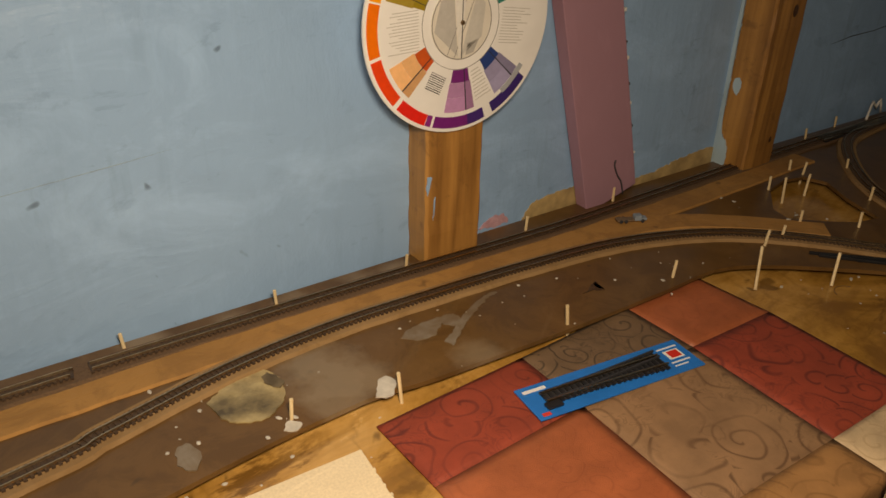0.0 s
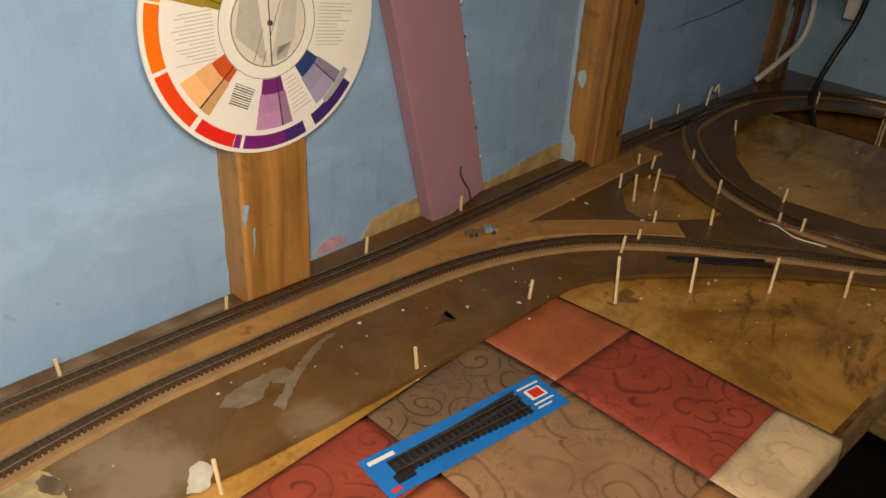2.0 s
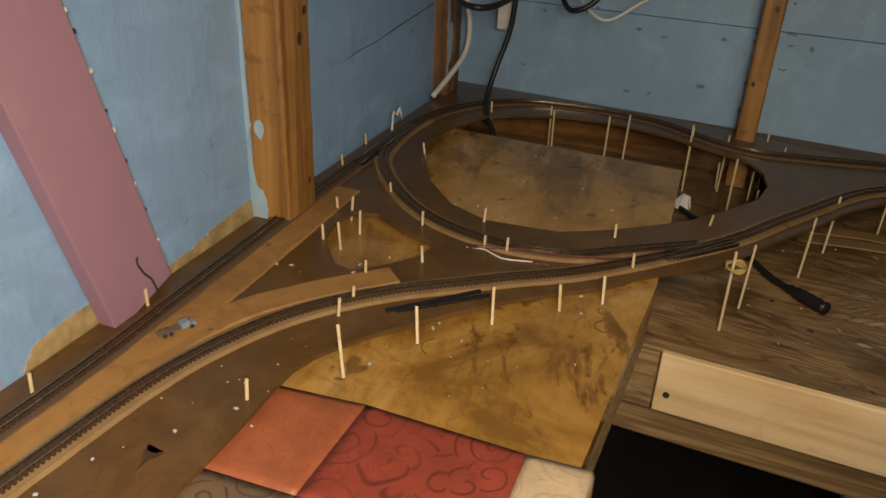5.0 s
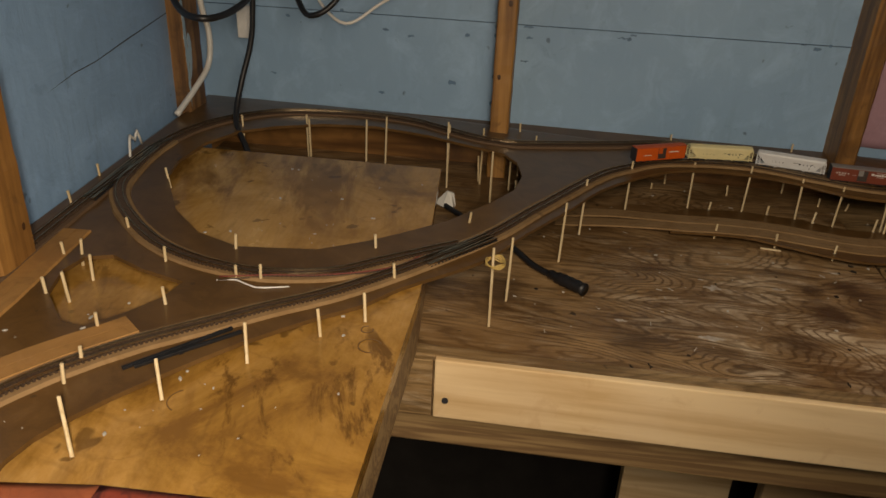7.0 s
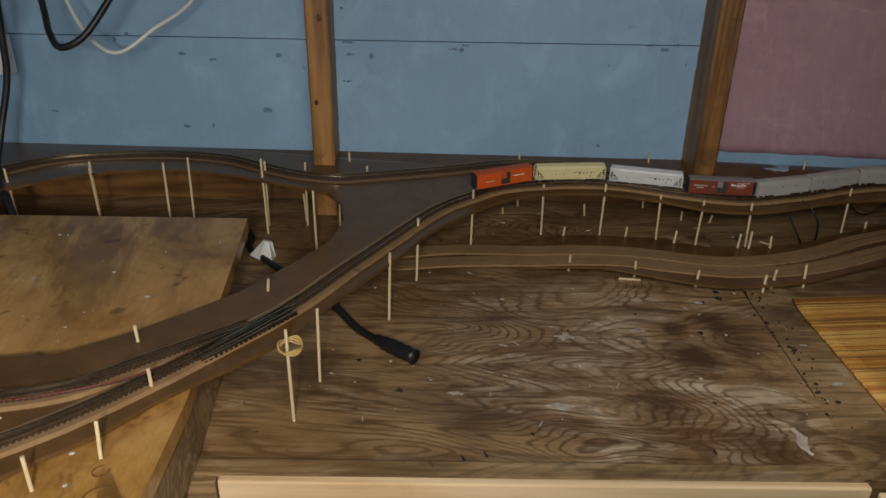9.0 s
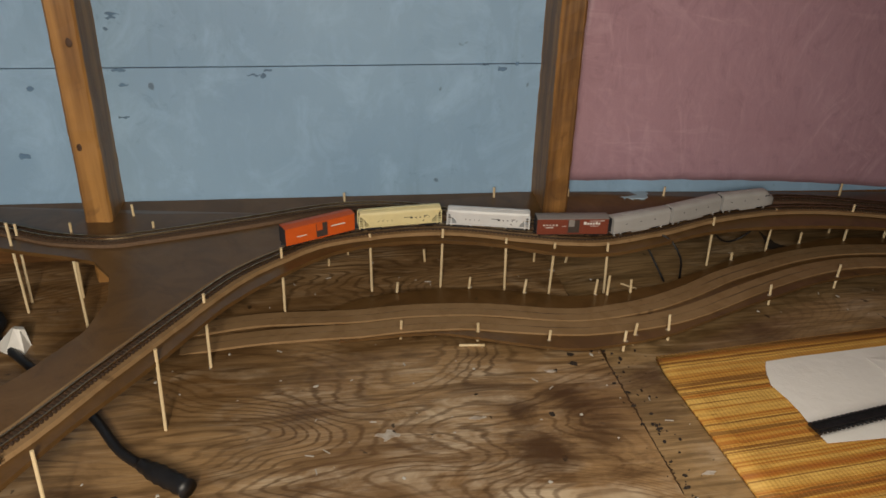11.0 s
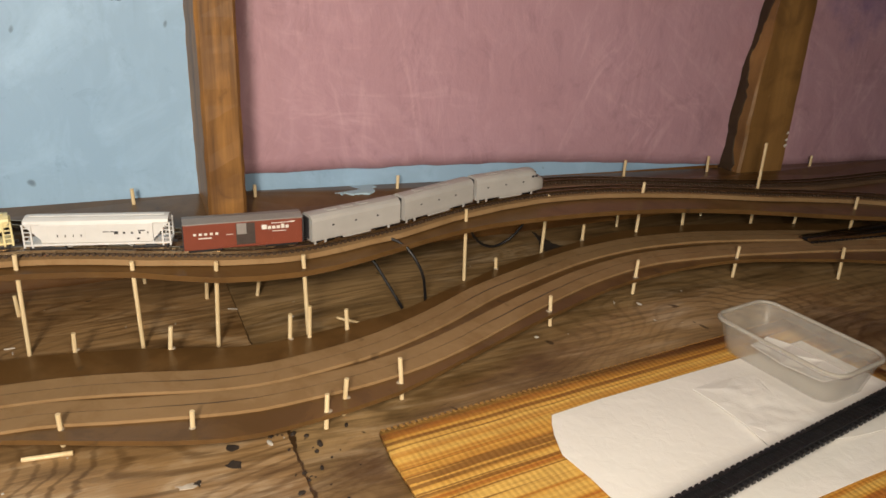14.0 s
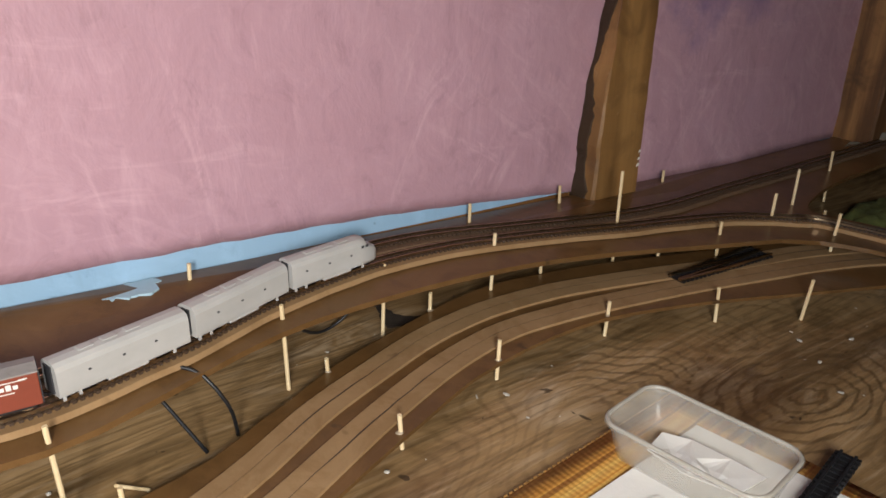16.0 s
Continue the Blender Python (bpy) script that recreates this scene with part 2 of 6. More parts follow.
def paint(name, color, worn, rough=0.55, specks=None, big=6.0, amount=0.5, relief=0.2, drips=None, scratches=None, spec=0.4, mottle=None, pools=(), pool_color=(0.2, 0.15, 0.26)):
    """Hand-brushed wall paint with uneven cover, specks and soft relief."""
    mat, nt, b = nodes_of(name)
    v = coords(nt)
    f1 = noise_at(nt, v, big, 5, 0.6)
    f2 = noise_at(nt, coords(nt, (1, 1, 0.35)), 70, 4, 0.6)
    col = mixed(nt, ramp(nt, f1, (0.35, 0.0), (0.75, amount)), color, worn)
    col = mixed(nt, ramp(nt, f2, (0.55, 0.0), (0.8, 0.35)), col, tuple(min(1, c * 1.25) for c in color))
    if mottle:
        fine = noise_at(nt, v, 34, 6, 0.7, 0.6)
        col = mixed(nt, ramp(nt, fine, (0.42, 0.6), (0.52, 0.0)), col, mottle[0])
        col = mixed(nt, ramp(nt, fine, (0.56, 0.0), (0.70, 0.7)), col, mottle[1])
        rubs = noise_at(nt, turned(nt, (0, 0, 0.9), (1, 0.12, 1)), 60, 4, 0.65, 0.5)
        col = mixed(nt, ramp(nt, rubs, (0.62, 0.0), (0.74, 0.30)), col, mottle[2])
    if drips:
        run = noise_at(nt, coords(nt, (1, 1, 0.10)), 75, 3, 0.6, 0.2)
        where = noise_at(nt, v, 4.0, 3, 0.6)
        m = calc(nt, "MULTIPLY", ramp(nt, run, (0.56, 0.0), (0.70, 1.0)), ramp(nt, where, (0.50, 0.0), (0.66, 0.38)))
        col = mixed(nt, m, col, drips)
        smudge = noise_at(nt, coords(nt, (0.5, 1, 1)), 60, 6, 0.72, 0.6)
        m = calc(nt, "MULTIPLY", ramp(nt, smudge, (0.58, 0.0), (0.66, 1.0)), ramp(nt, where, (0.42, 0.05), (0.62, 0.55)))
        col = mixed(nt, m, col, tuple(c * 0.8 for c in worn))
        pale = noise_at(nt, coords(nt, (0.5, 1, 1)), 20, 6, 0.68, 0.8)
        col = mixed(nt, ramp(nt, pale, (0.50, 0.0), (0.70, 0.45)), col, tuple(min(1, c * 1.3 + 0.03) for c in color))
    for turn, scale, low in (scratches or ()):
        line = noise_at(nt, turned(nt, (turn, 0, 0), (1, 1, 0.2)), scale, 4, 0.65, 1.1)
        where = noise_at(nt, turned(nt, (turn, 0, 0), (1, 1, 0.6)), 8, 2, 0.5)
        m = calc(nt, "MULTIPLY", ramp(nt, line, (low, 0.0), (low + 0.16, 0.55)), ramp(nt, where, (0.42, 0.0), (0.58, 0.8)))
        col = mixed(nt, m, col, tuple(min(1, c * 1.25 + 0.07) for c in color))
    if scratches:
        blot = noise_at(nt, coords(nt, (1, 1, 0.7)), 42, 6, 0.72, 1.0)
        col = mixed(nt, ramp(nt, blot, (0.54, 0.0), (0.66, 0.45)), col, tuple(c * 0.80 for c in worn))
        col = mixed(nt, ramp(nt, blot, (0.36, 0.35), (0.46, 0.0)), col, tuple(min(1, c * 1.12 + 0.03) for c in color))
    if specks:
        f3 = noise_at(nt, v, 55, 2, 0.5, 0.3)
        col = mixed(nt, ramp(nt, f3, (0.72, 0.0), (0.76, 0.7)), col, specks)
    if pools:
        col = mixed(nt, near_to(nt, v, noise_at(nt, v, 24, 5, 0.65), pools), col, pool_color)
    nt.links.new(col, b.inputs["Base Color"])
    b.inputs["Specular IOR Level"].default_value = spec
    b.inputs["Roughness"].default_value = rough
    lump = nt.nodes.new("ShaderNodeMath")
    lump.operation = "MULTIPLY_ADD"
    nt.links.new(noise_at(nt, coords(nt, (0.6, 1, 1)), 20, 5, 0.6, 1.0), lump.inputs[0])
    lump.inputs[1].default_value = 2.0
    nt.links.new(f2, lump.inputs[2])
    bump(nt, b, lump.outputs[0], relief, 0.003)
    return mat


def drifted(nt, squeeze, amount=0.02, scale=7.0):
    """Object coordinates whose grain drifts sideways, then squeezed along the grain."""
    v = coords(nt)
    sway = calc(nt, "MULTIPLY", calc(nt, "SUBTRACT", noise_at(nt, coords(nt, (1, 0.5, 1)), scale, 2, 0.5), 0.5), amount)
    push = nt.nodes.new("ShaderNodeCombineXYZ")
    nt.links.new(sway, push.inputs[0])
    add = nt.nodes.new("ShaderNodeVectorMath")
    nt.links.new(v, add.inputs[0])
    nt.links.new(push.outputs[0], add.inputs[1])
    mp = nt.nodes.new("ShaderNodeMapping")
    nt.links.new(add.outputs[0], mp.inputs[0])
    mp.inputs["Scale"].default_value = squeeze
    return mp.outputs[0]


def worn_ply(name, dark, lite, worn, pools=(), rubs=(), seed=0.0, gloss=0.42, lines=95.0, wear=0.5, fibre_amount=0.4, knots=(), ring_amount=0.75):
    """Old plywood: soft clouds of brown, cathedral rings, rubbed pale places, wet-looking stains, fibres and specks."""
    mat, nt, b = nodes_of(name)
    v = coords(nt)
    mp = nt.nodes.new("ShaderNodeMapping")
    mp.inputs["Location"].default_value = (seed, seed * 0.7, 0)
    nt.links.new(drifted(nt, (1, 0.30, 1), 0.05, 5.0), mp.inputs[0])
    figure = noise_at(nt, mp.outputs[0], 6.5, 2.0, 0.45, 0.9)
    fibre = noise_at(nt, drifted(nt, (1, 0.05, 1), 0.05, 6.0), 330, 5, 0.65)
    streak = noise_at(nt, drifted(nt, (1, 0.09, 1), 0.05, 6.0), 85, 5, 0.62, 0.3)
    rings = calc(nt, "PINGPONG", calc(nt, "ADD", calc(nt, "MULTIPLY", figure, lines), calc(nt, "MULTIPLY", streak, 3.5)), 1.0)
    flame = noise_at(nt, drifted(nt, (1, 0.30, 1), 0.06, 9.0), 48, 5, 0.68, 1.2)
    cloud = noise_at(nt, coords(nt, (1, 0.6, 1)), 10.0, 6, 0.66, 0.8)
    mid = tuple((p + q) / 2 for p, q in zip(dark, lite))
    col = ramp(nt, cloud, (0.33, dark), (0.48, mid), (0.66, lite))
    place = noise_at(nt, v, 8.0, 3, 0.6)
    col = mixed(nt, ramp(nt, streak, (0.36, 0.50), (0.48, 0.0)), col, tuple(c * 0.62 for c in dark))
    col = mixed(nt, ramp(nt, streak, (0.54, 0.0), (0.68, 0.40)), col, lite)
    ragged = noise_at(nt, coords(nt, (1, 0.45, 1)), 26, 5, 0.72, 1.0)
    if rubs:
        pale = calc(nt, "MULTIPLY", near_to(nt, v, noise_at(nt, v, 17, 4, 0.65), rubs), ramp(nt, flame, (0.42, 0.05), (0.58, 1.0)))
        col = mixed(nt, calc(nt, "MULTIPLY", pale, ramp(nt, streak, (0.43, 0.10), (0.52, 1.0))), col, worn)
    chalk = calc(nt, "MULTIPLY", ramp(nt, flame, (0.52, 0.0), (0.66, 1.0)), ramp(nt, place, (0.42, 0.0), (0.62, wear)))
    col = mixed(nt, chalk, col, worn)
    seen = ramp(nt, place, (0.36, 0.25), (0.56, 1.0))
    for x, y, radius in knots:
        far = nt.nodes.new("ShaderNodeVectorMath")
        far.operation = "DISTANCE"
        nt.links.new(drifted(nt, (1, 0.62, 1), 0.03, 22.0), far.inputs[0])
        far.inputs[1].default_value = (x, y * 0.62, 0)
        round_ = calc(nt, "PINGPONG", calc(nt, "ADD", calc(nt, "MULTIPLY", far.outputs["Value"], 300.0), calc(nt, "MULTIPLY", streak, 4.0)), 1.0)
        inside = ramp(nt, calc(nt, "DIVIDE", far.outputs["Value"], radius), (0.6, 1.0), (1.0, 0.0))
        rings = mixed(nt, inside, rings, round_)
        seen = calc(nt, "ADD", seen, calc(nt, "MULTIPLY", inside, 0.6))
    ring = calc(nt, "MULTIPLY", ramp(nt, rings, (0.15, ring_amount), (0.42, 0.0)), seen)
    col = mixed(nt, ring, col, tuple(c * 0.75 for c in dark))
    col = mixed(nt, calc(nt, "MULTIPLY", ramp(nt, flame, (0.34, 0.7), (0.45, 0.0)), ramp(nt, cloud, (0.40, 1.0), (0.60, 0.3))), col, tuple(c * 0.55 for c in dark))
    warm = noise_at(nt, coords(nt, (1, 0.6, 1)), 8.0, 4, 0.6, 0.8)
    col = mixed(nt, ramp(nt, warm, (0.54, 0.0), (0.70, 0.45)), col, (0.185, 0.092, 0.030))
    col = mixed(nt, ramp(nt, fibre, (0.36, fibre_amount), (0.50, 0.0)), col, tuple(c * 0.5 for c in dark))
    col = mixed(nt, ramp(nt, fibre, (0.56, 0.0), (0.72, fibre_amount * 0.6)), col, worn)
    if pools:
        col = mixed(nt, near_to(nt, v, ragged, pools), col, (0.060, 0.028, 0.009))
    spots = noise_at(nt, v, 70, 3, 0.55, 0.4)
    col = mixed(nt, ramp(nt, spots, (0.70, 0.0), (0.73, 0.8)), col, (0.03, 0.018, 0.01))
    nt.links.new(col, b.inputs["Base Color"])
    nt.links.new(ramp(nt, cloud, (0.4, gloss - 0.08), (0.7, gloss + 0.2)), b.inputs["Roughness"])
    b.inputs["Specular IOR Level"].default_value = 0.4
    bump(nt, b, calc(nt, "ADD", fibre, calc(nt, "ADD", streak, flame)), 0.35, 0.0010)
    return mat


def mottled_ply(name):
    """Varnished golden plywood with clouds of brown stain, dark blobs and tide rings."""
    mat, nt, b = nodes_of(name)
    v = coords(nt)
    cloud = noise_at(nt, v, 9.0, 8, 0.70, 0.5)
    col = ramp(nt, cloud, (0.33, (0.22, 0.105, 0.024)), (0.42, (0.36, 0.186, 0.040)), (0.50, (0.47, 0.254, 0.068)), (0.64, (0.58, 0.345, 0.120)))
    band = noise_at(nt, turned(nt, (0, 0, -0.25), (0.22, 1, 1)), 24, 6, 0.64, 0.4)
    where = noise_at(nt, v, 7.0, 3, 0.6)
    col = mixed(nt, calc(nt, "MULTIPLY", ramp(nt, band, (0.49, 0.0), (0.60, 1.0)), ramp(nt, where, (0.40, 0.2), (0.58, 0.9))), col, (0.20, 0.095, 0.022))
    hair = noise_at(nt, coords(nt, (0.05, 1, 1)), 260, 3, 0.6)
    col = mixed(nt, ramp(nt, hair, (0.45, 0.0), (0.70, 0.18)), col, (0.18, 0.09, 0.03))
    runs = noise_at(nt, turned(nt, (0, 0, -0.25), (0.40, 1, 1)), 38, 7, 0.70, 0.5)
    patch = noise_at(nt, v, 6.0, 2, 0.5)
    m = calc(nt, "MULTIPLY", ramp(nt, runs, (0.53, 0.0), (0.60, 1.0)), ramp(nt, patch, (0.44, 0.10), (0.56, 0.85)))
    col = mixed(nt, m, col, (0.12, 0.054, 0.012))
    edge = noise_at(nt, v, 13, 4, 0.5, 0.6)
    tide = calc(nt, "ABSOLUTE", calc(nt, "SUBTRACT", edge, 0.60), 0.0)
    col = mixed(nt, ramp(nt, tide, (0.0, 0.25), (0.02, 0.0)), col, (0.13, 0.06, 0.014))
    blob = noise_at(nt, v, 42, 3, 0.5, 0.5)
    col = mixed(nt, ramp(nt, blob, (0.66, 0.0), (0.70, 0.6)), col, (0.06, 0.028, 0.009))
    nt.links.new(col, b.inputs["Base Color"])
    nt.links.new(ramp(nt, cloud, (0.35, 0.16), (0.7, 0.30)), b.inputs["Roughness"])
    b.inputs["Specular IOR Level"].default_value = 0.5
    bump(nt, b, calc(nt, "ADD", hair, calc(nt, "MULTIPLY", edge, 1.5)), 0.08, 0.0008)
    return mat


M = {}
M["stud"] = wood("pine_stud_wood", (0.19, 0.085, 0.022), (0.43, 0.215, 0.060), "z", 230, 34, 0.5, stains=(((0.16, 0.070, 0.020), 12, 0.5, 0.75, 0.45), ((0.10, 0.045, 0.016), 60, 0.60, 0.70, 0.4)), contrast=(0.20, 0.72), rings=0.6, relief=0.25)
M["studmid"] = wood("streaked_stud_wood", (0.115, 0.052, 0.015), (0.36, 0.172, 0.046), "z", 330, 26, 0.5, stains=(((0.13, 0.058, 0.017), 26, 0.50, 0.66, 0.55), ((0.09, 0.04, 0.014), 70, 0.60, 0.70, 0.5)), contrast=(0.24, 0.66), rings=1.0, relief=0.4)
M["gold"] = mottled_ply("golden_plywood")
M["oldply"] = worn_ply("weathered_plywood", (0.130, 0.066, 0.023), (0.385, 0.238, 0.110), (0.64, 0.51, 0.35),
                       pools=((0.801, -0.235, 0, 0.030, 0.9), (0.815, -0.272, 0, 0.040, 0.9), (0.848, -0.262, 0, 0.026, 0.9), (0.84, -0.225, 0, 0.018, 0.8), (0.74, -0.19, 0, 0.022, 0.7), (0.70, -0.25, 0, 0.03, 0.6), (0.78, 0.05, 0, 0.04, 0.7), (0.72, -0.06, 0, 0.03, 0.6), (0.93, -0.02, 0, 0.05, 0.5)),
                       rubs=((0.80, -0.16, 0, 0.085, 0.95), (0.845, -0.19, 0, 0.075, 0.9), (0.75, -0.14, 0, 0.07, 0.8), (0.73, -0.27, 0, 0.06, 0.85), (0.79, -0.09, 0, 0.065, 0.75), (0.86, -0.10, 0, 0.06, 0.6), (0.69, -0.16, 0, 0.04, 0.6), (0.88, -0.27, 0, 0.04, 0.7), (0.77, -0.22, 0, 0.06, 0.8)))
M["oldgrey"] = worn_ply("grey_weathered_board", (0.145, 0.086, 0.035), (0.395, 0.258, 0.122), (0.56, 0.44, 0.30), pools=((0.70, -0.34, 0, 0.04, 0.7), (0.86, -0.33, 0, 0.03, 0.7), (0.92, -0.44, 0, 0.03, 0.7), (0.90, -0.62, 0, 0.05, 0.7)),
                        rubs=((0.935, -0.54, 0, 0.03, 0.6), (0.78, -0.335, 0, 0.025, 0.6)), seed=3.7, wear=0.55, lines=80.0, knots=((0.872, -0.660, 0.060),), ring_amount=0.55, fibre_amount=0.5)
M["board"] = wood("new_pine_board", (0.60, 0.375, 0.165), (0.88, 0.655, 0.385), "y", 160, 11, 0.5, stains=(((0.84, 0.64, 0.42), 9, 0.5, 0.75, 0.4), ((0.60, 0.36, 0.17), 34, 0.60, 0.72, 0.4)), contrast=(0.14, 0.66), rings=2.6, relief=0.12)
M["frame"] = wood("frame_lumber", (0.22, 0.13, 0.06), (0.40, 0.26, 0.12), "y", 200, 30, 0.6)
M["brown"] = paint("brown_painted_foam", (0.112, 0.057, 0.019), (0.162, 0.088, 0.033), 0.28, (0.05, 0.030, 0.015), 6, 0.8, 0.05, spec=0.32, mottle=((0.084, 0.043, 0.015), (0.165, 0.091, 0.036), (0.180, 0.115, 0.056)),
                   pools=((0.168, 0.302, 0.064, 0.036, 0.55), (0.185, 0.290, 0.064, 0.024, 0.45), (0.085, 0.375, 0.064, 0.022, 0.6), (0.135, 0.377, 0.064, 0.018, 0.5), (0.175, 0.379, 0.064, 0.022, 0.6), (0.225, 0.382, 0.064, 0.020, 0.5), (0.255, 0.384, 0.064, 0.016, 0.6), (0.16, 0.270, 0.064, 0.020, 0.4), (0.25, 0.272, 0.064, 0.024, 0.4)), pool_color=(0.30, 0.235, 0.160))
M["cork"] = paint("cork_strip", (0.290, 0.182, 0.090), (0.240, 0.146, 0.068), 0.85, (0.13, 0.075, 0.035), 22, 0.6, 0.22, spec=0.2, mottle=((0.225, 0.132, 0.058), (0.325, 0.205, 0.100), (0.20, 0.115, 0.05)))
M["corkgold"] = paint("orange_cork", (0.40, 0.206, 0.063), (0.27, 0.135, 0.042), 0.75, (0.14, 0.07, 0.025), 12, 0.7, 0.2, mottle=((0.25, 0.125, 0.040), (0.40, 0.215, 0.080), (0.30, 0.16, 0.06)))
M["corkbrown"] = plain("painted_cork", (0.13, 0.075, 0.04), 0.8, 0, 0.2, 700)
M["rail"] = plain("nickel_rail", (0.48, 0.36, 0.23), 0.3, 1.0, 0.15, 200)
M["tie"] = plain("tie_plastic", (0.058, 0.034, 0.020), 0.6, 0, 0.2, 400)
M["splash"] = plain("dark_dried_paint", (0.062, 0.033, 0.014), 0.45, 0, 0.25, 200)
M["skewer"] = wood("bamboo", (0.58, 0.43, 0.23), (0.76, 0.61, 0.38), "z", 900, 120, 0.6, contrast=(0.2, 0.7), rings=0.4, relief=0.1)
# near black: under-bench shade put into the colour; also used in cracks and gaps
M["dark"] = plain("deep_shade", (0.03, 0.025, 0.022), 0.8, 0, 0.2, 20)
M["room"] = plain("far_room_paint", (0.35, 0.33, 0.30), 0.8, 0, 0.1, 10)

M["blue"] = paint("blue_wall_paint", (0.262, 0.423, 0.650), (0.19, 0.315, 0.51), 0.40, (0.07, 0.11, 0.16), 5.0, 0.6, 0.45, drips=(0.09, 0.15, 0.22))
# wall B's copy of the blue, its colour raised for the light there
M["bluepale"] = paint("blue_wall_paint_lit_paler", (0.30, 0.455, 0.63), (0.215, 0.355, 0.54), 0.45, (0.08, 0.12, 0.17), 6.0, 0.55, 0.10, drips=(0.11, 0.18, 0.25))
M["bluelite"] = paint("pale_blue_paint", (0.38, 0.52, 0.62), (0.30, 0.44, 0.55), 0.5)
M["pink"] = paint("pink_wall_paint", (0.468, 0.284, 0.340), (0.395, 0.226, 0.272), 0.42, None, 12.0, 0.6, 0.38, scratches=((0.9, 75, 0.53), (1.45, 60, 0.55), (-0.5, 85, 0.55), (0.15, 60, 0.56)), pools=((1.09, -0.84, 0.215, 0.10, 0.75), (1.09, -0.90, 0.195, 0.07, 0.6), (1.09, -0.80, 0.25, 0.08, 0.7)), pool_color=(0.17, 0.115, 0.24))
M["foam"] = paint("pink_foam", (0.345, 0.195, 0.255), (0.28, 0.155, 0.205), 0.7, None, 8.0, 0.5, 0.1)
M["bare"] = plain("bare_board", (0.42, 0.30, 0.14), 0.7, 0, 0.25, 60)
M["seam"] = plain("seam_shadow", (0.20, 0.30, 0.40), 0.6, 0, 0.2, 60)
M["knot"] = plain("knot_wood", (0.07, 0.03, 0.012), 0.5, 0, 0.3, 300)
M["stud2"] = wood("old_stud_wood", (0.11, 0.05, 0.018), (0.30, 0.15, 0.05), "z", 140, 12, 0.6, stains=(((0.05, 0.025, 0.012), 22, 0.5, 0.7, 0.8),))
M["stud3"] = wood("rough_stud_wood", (0.15, 0.074, 0.022), (0.30, 0.160, 0.052), "z", 170, 14, 0.5, stains=(((0.085, 0.042, 0.015), 30, 0.50, 0.70, 0.6), ((0.40, 0.28, 0.16), 120, 0.66, 0.74, 0.4)), contrast=(0.25, 0.75), rings=1.2, relief=0.4)
M["bark"] = paint("dark_bark", (0.045, 0.024, 0.010), (0.022, 0.013, 0.007), 0.7, (0.10, 0.06, 0.03), 30, 0.8, 0.6)
M["stained"] = wood("stained_board", (0.105, 0.046, 0.014), (0.27, 0.130, 0.040), "y", 160, 14, 0.38, stains=(((0.07, 0.030, 0.010), 20, 0.5, 0.7, 0.7),), contrast=(0.25, 0.75))
M["black"] = plain("black_rubber", (0.012, 0.012, 0.014), 0.45, 0, 0.2, 200)
M["white"] = plain("white_plastic", (0.72, 0.70, 0.66), 0.4, 0, 0.06, 60)
M["ink"] = plain("dark_ink", (0.03, 0.03, 0.035), 0.6, 0, 0.1, 200)

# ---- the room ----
# the floor's colour carries the shade under the benches
floor = tagged(finish("floor", box(-3, 1.4, -3.2, 0.9, -0.72, -0.60), M["dark"]), "floor under the benchwork, coloured near black for the shade", "floor", kind="structure")
ceiling = tagged(finish("ceiling", box(-3, 1.4, -3.2, 0.9, 1.5, 1.6), M["room"]), "plain ceiling out of view above", "ceiling", kind="structure")
tagged(finish("wall_west", box(-3.1, -3.0, -3.2, 0.9, -0.60, 1.5), M["room"]), "plain wall closing the room", "wall", kind="structure")
tagged(finish("wall_south", box(-3, 1.4, -3.3, -3.2, -0.60, 1.5), M["room"]), "plain wall closing the room", "wall", kind="structure")

ANGLE_A = math.degrees(math.atan(0.06))
# wall A: boarded wall behind the wheel
wa = pose(0, wall_a(0), 0, 0, 0, ANGLE_A)
wall_north = thing("wall_north", wa, "blue painted board wall with scuffs and drips", "wall", kind="structure")
part("plank", box(-3.1, 1.25, 0.0, 0.05, -0.03, 1.5), M["blue"], wall_north)
# lower wall in near black, standing for the shade below the bench
part("plank", box(-3.1, 1.25, 0.002, 0.05, -0.60, -0.031), M["dark"], wall_north, "wall below the bench, coloured near black for the shade")
bm = bmesh.new()
add_tube(bm, [(0.757, 0.0002, 0.153), (0.80, 0.0002, 0.158), (0.84, 0.0002, 0.159), (0.90, 0.0002, 0.165), (1.02, 0.0002, 0.175)], [0.0002, 0.0006, 0.0005, 0.0008, 0.0005], 5)
part("crack", bm, M["dark"], wall_north, "dark crack between boards")
bm = bmesh.new()
add_tube(bm, [(-0.35, 0.0004, 0.150), (-0.1, 0.0004, 0.158), (0.02, 0.0004, 0.166), (0.09, 0.0004, 0.172), (0.16, 0.0004, 0.179)], [0.0005, 0.0006, 0.0005, 0.0006, 0.0002], 5)
part("crack", bm, M["seam"], wall_north, "faint painted-over board seam")


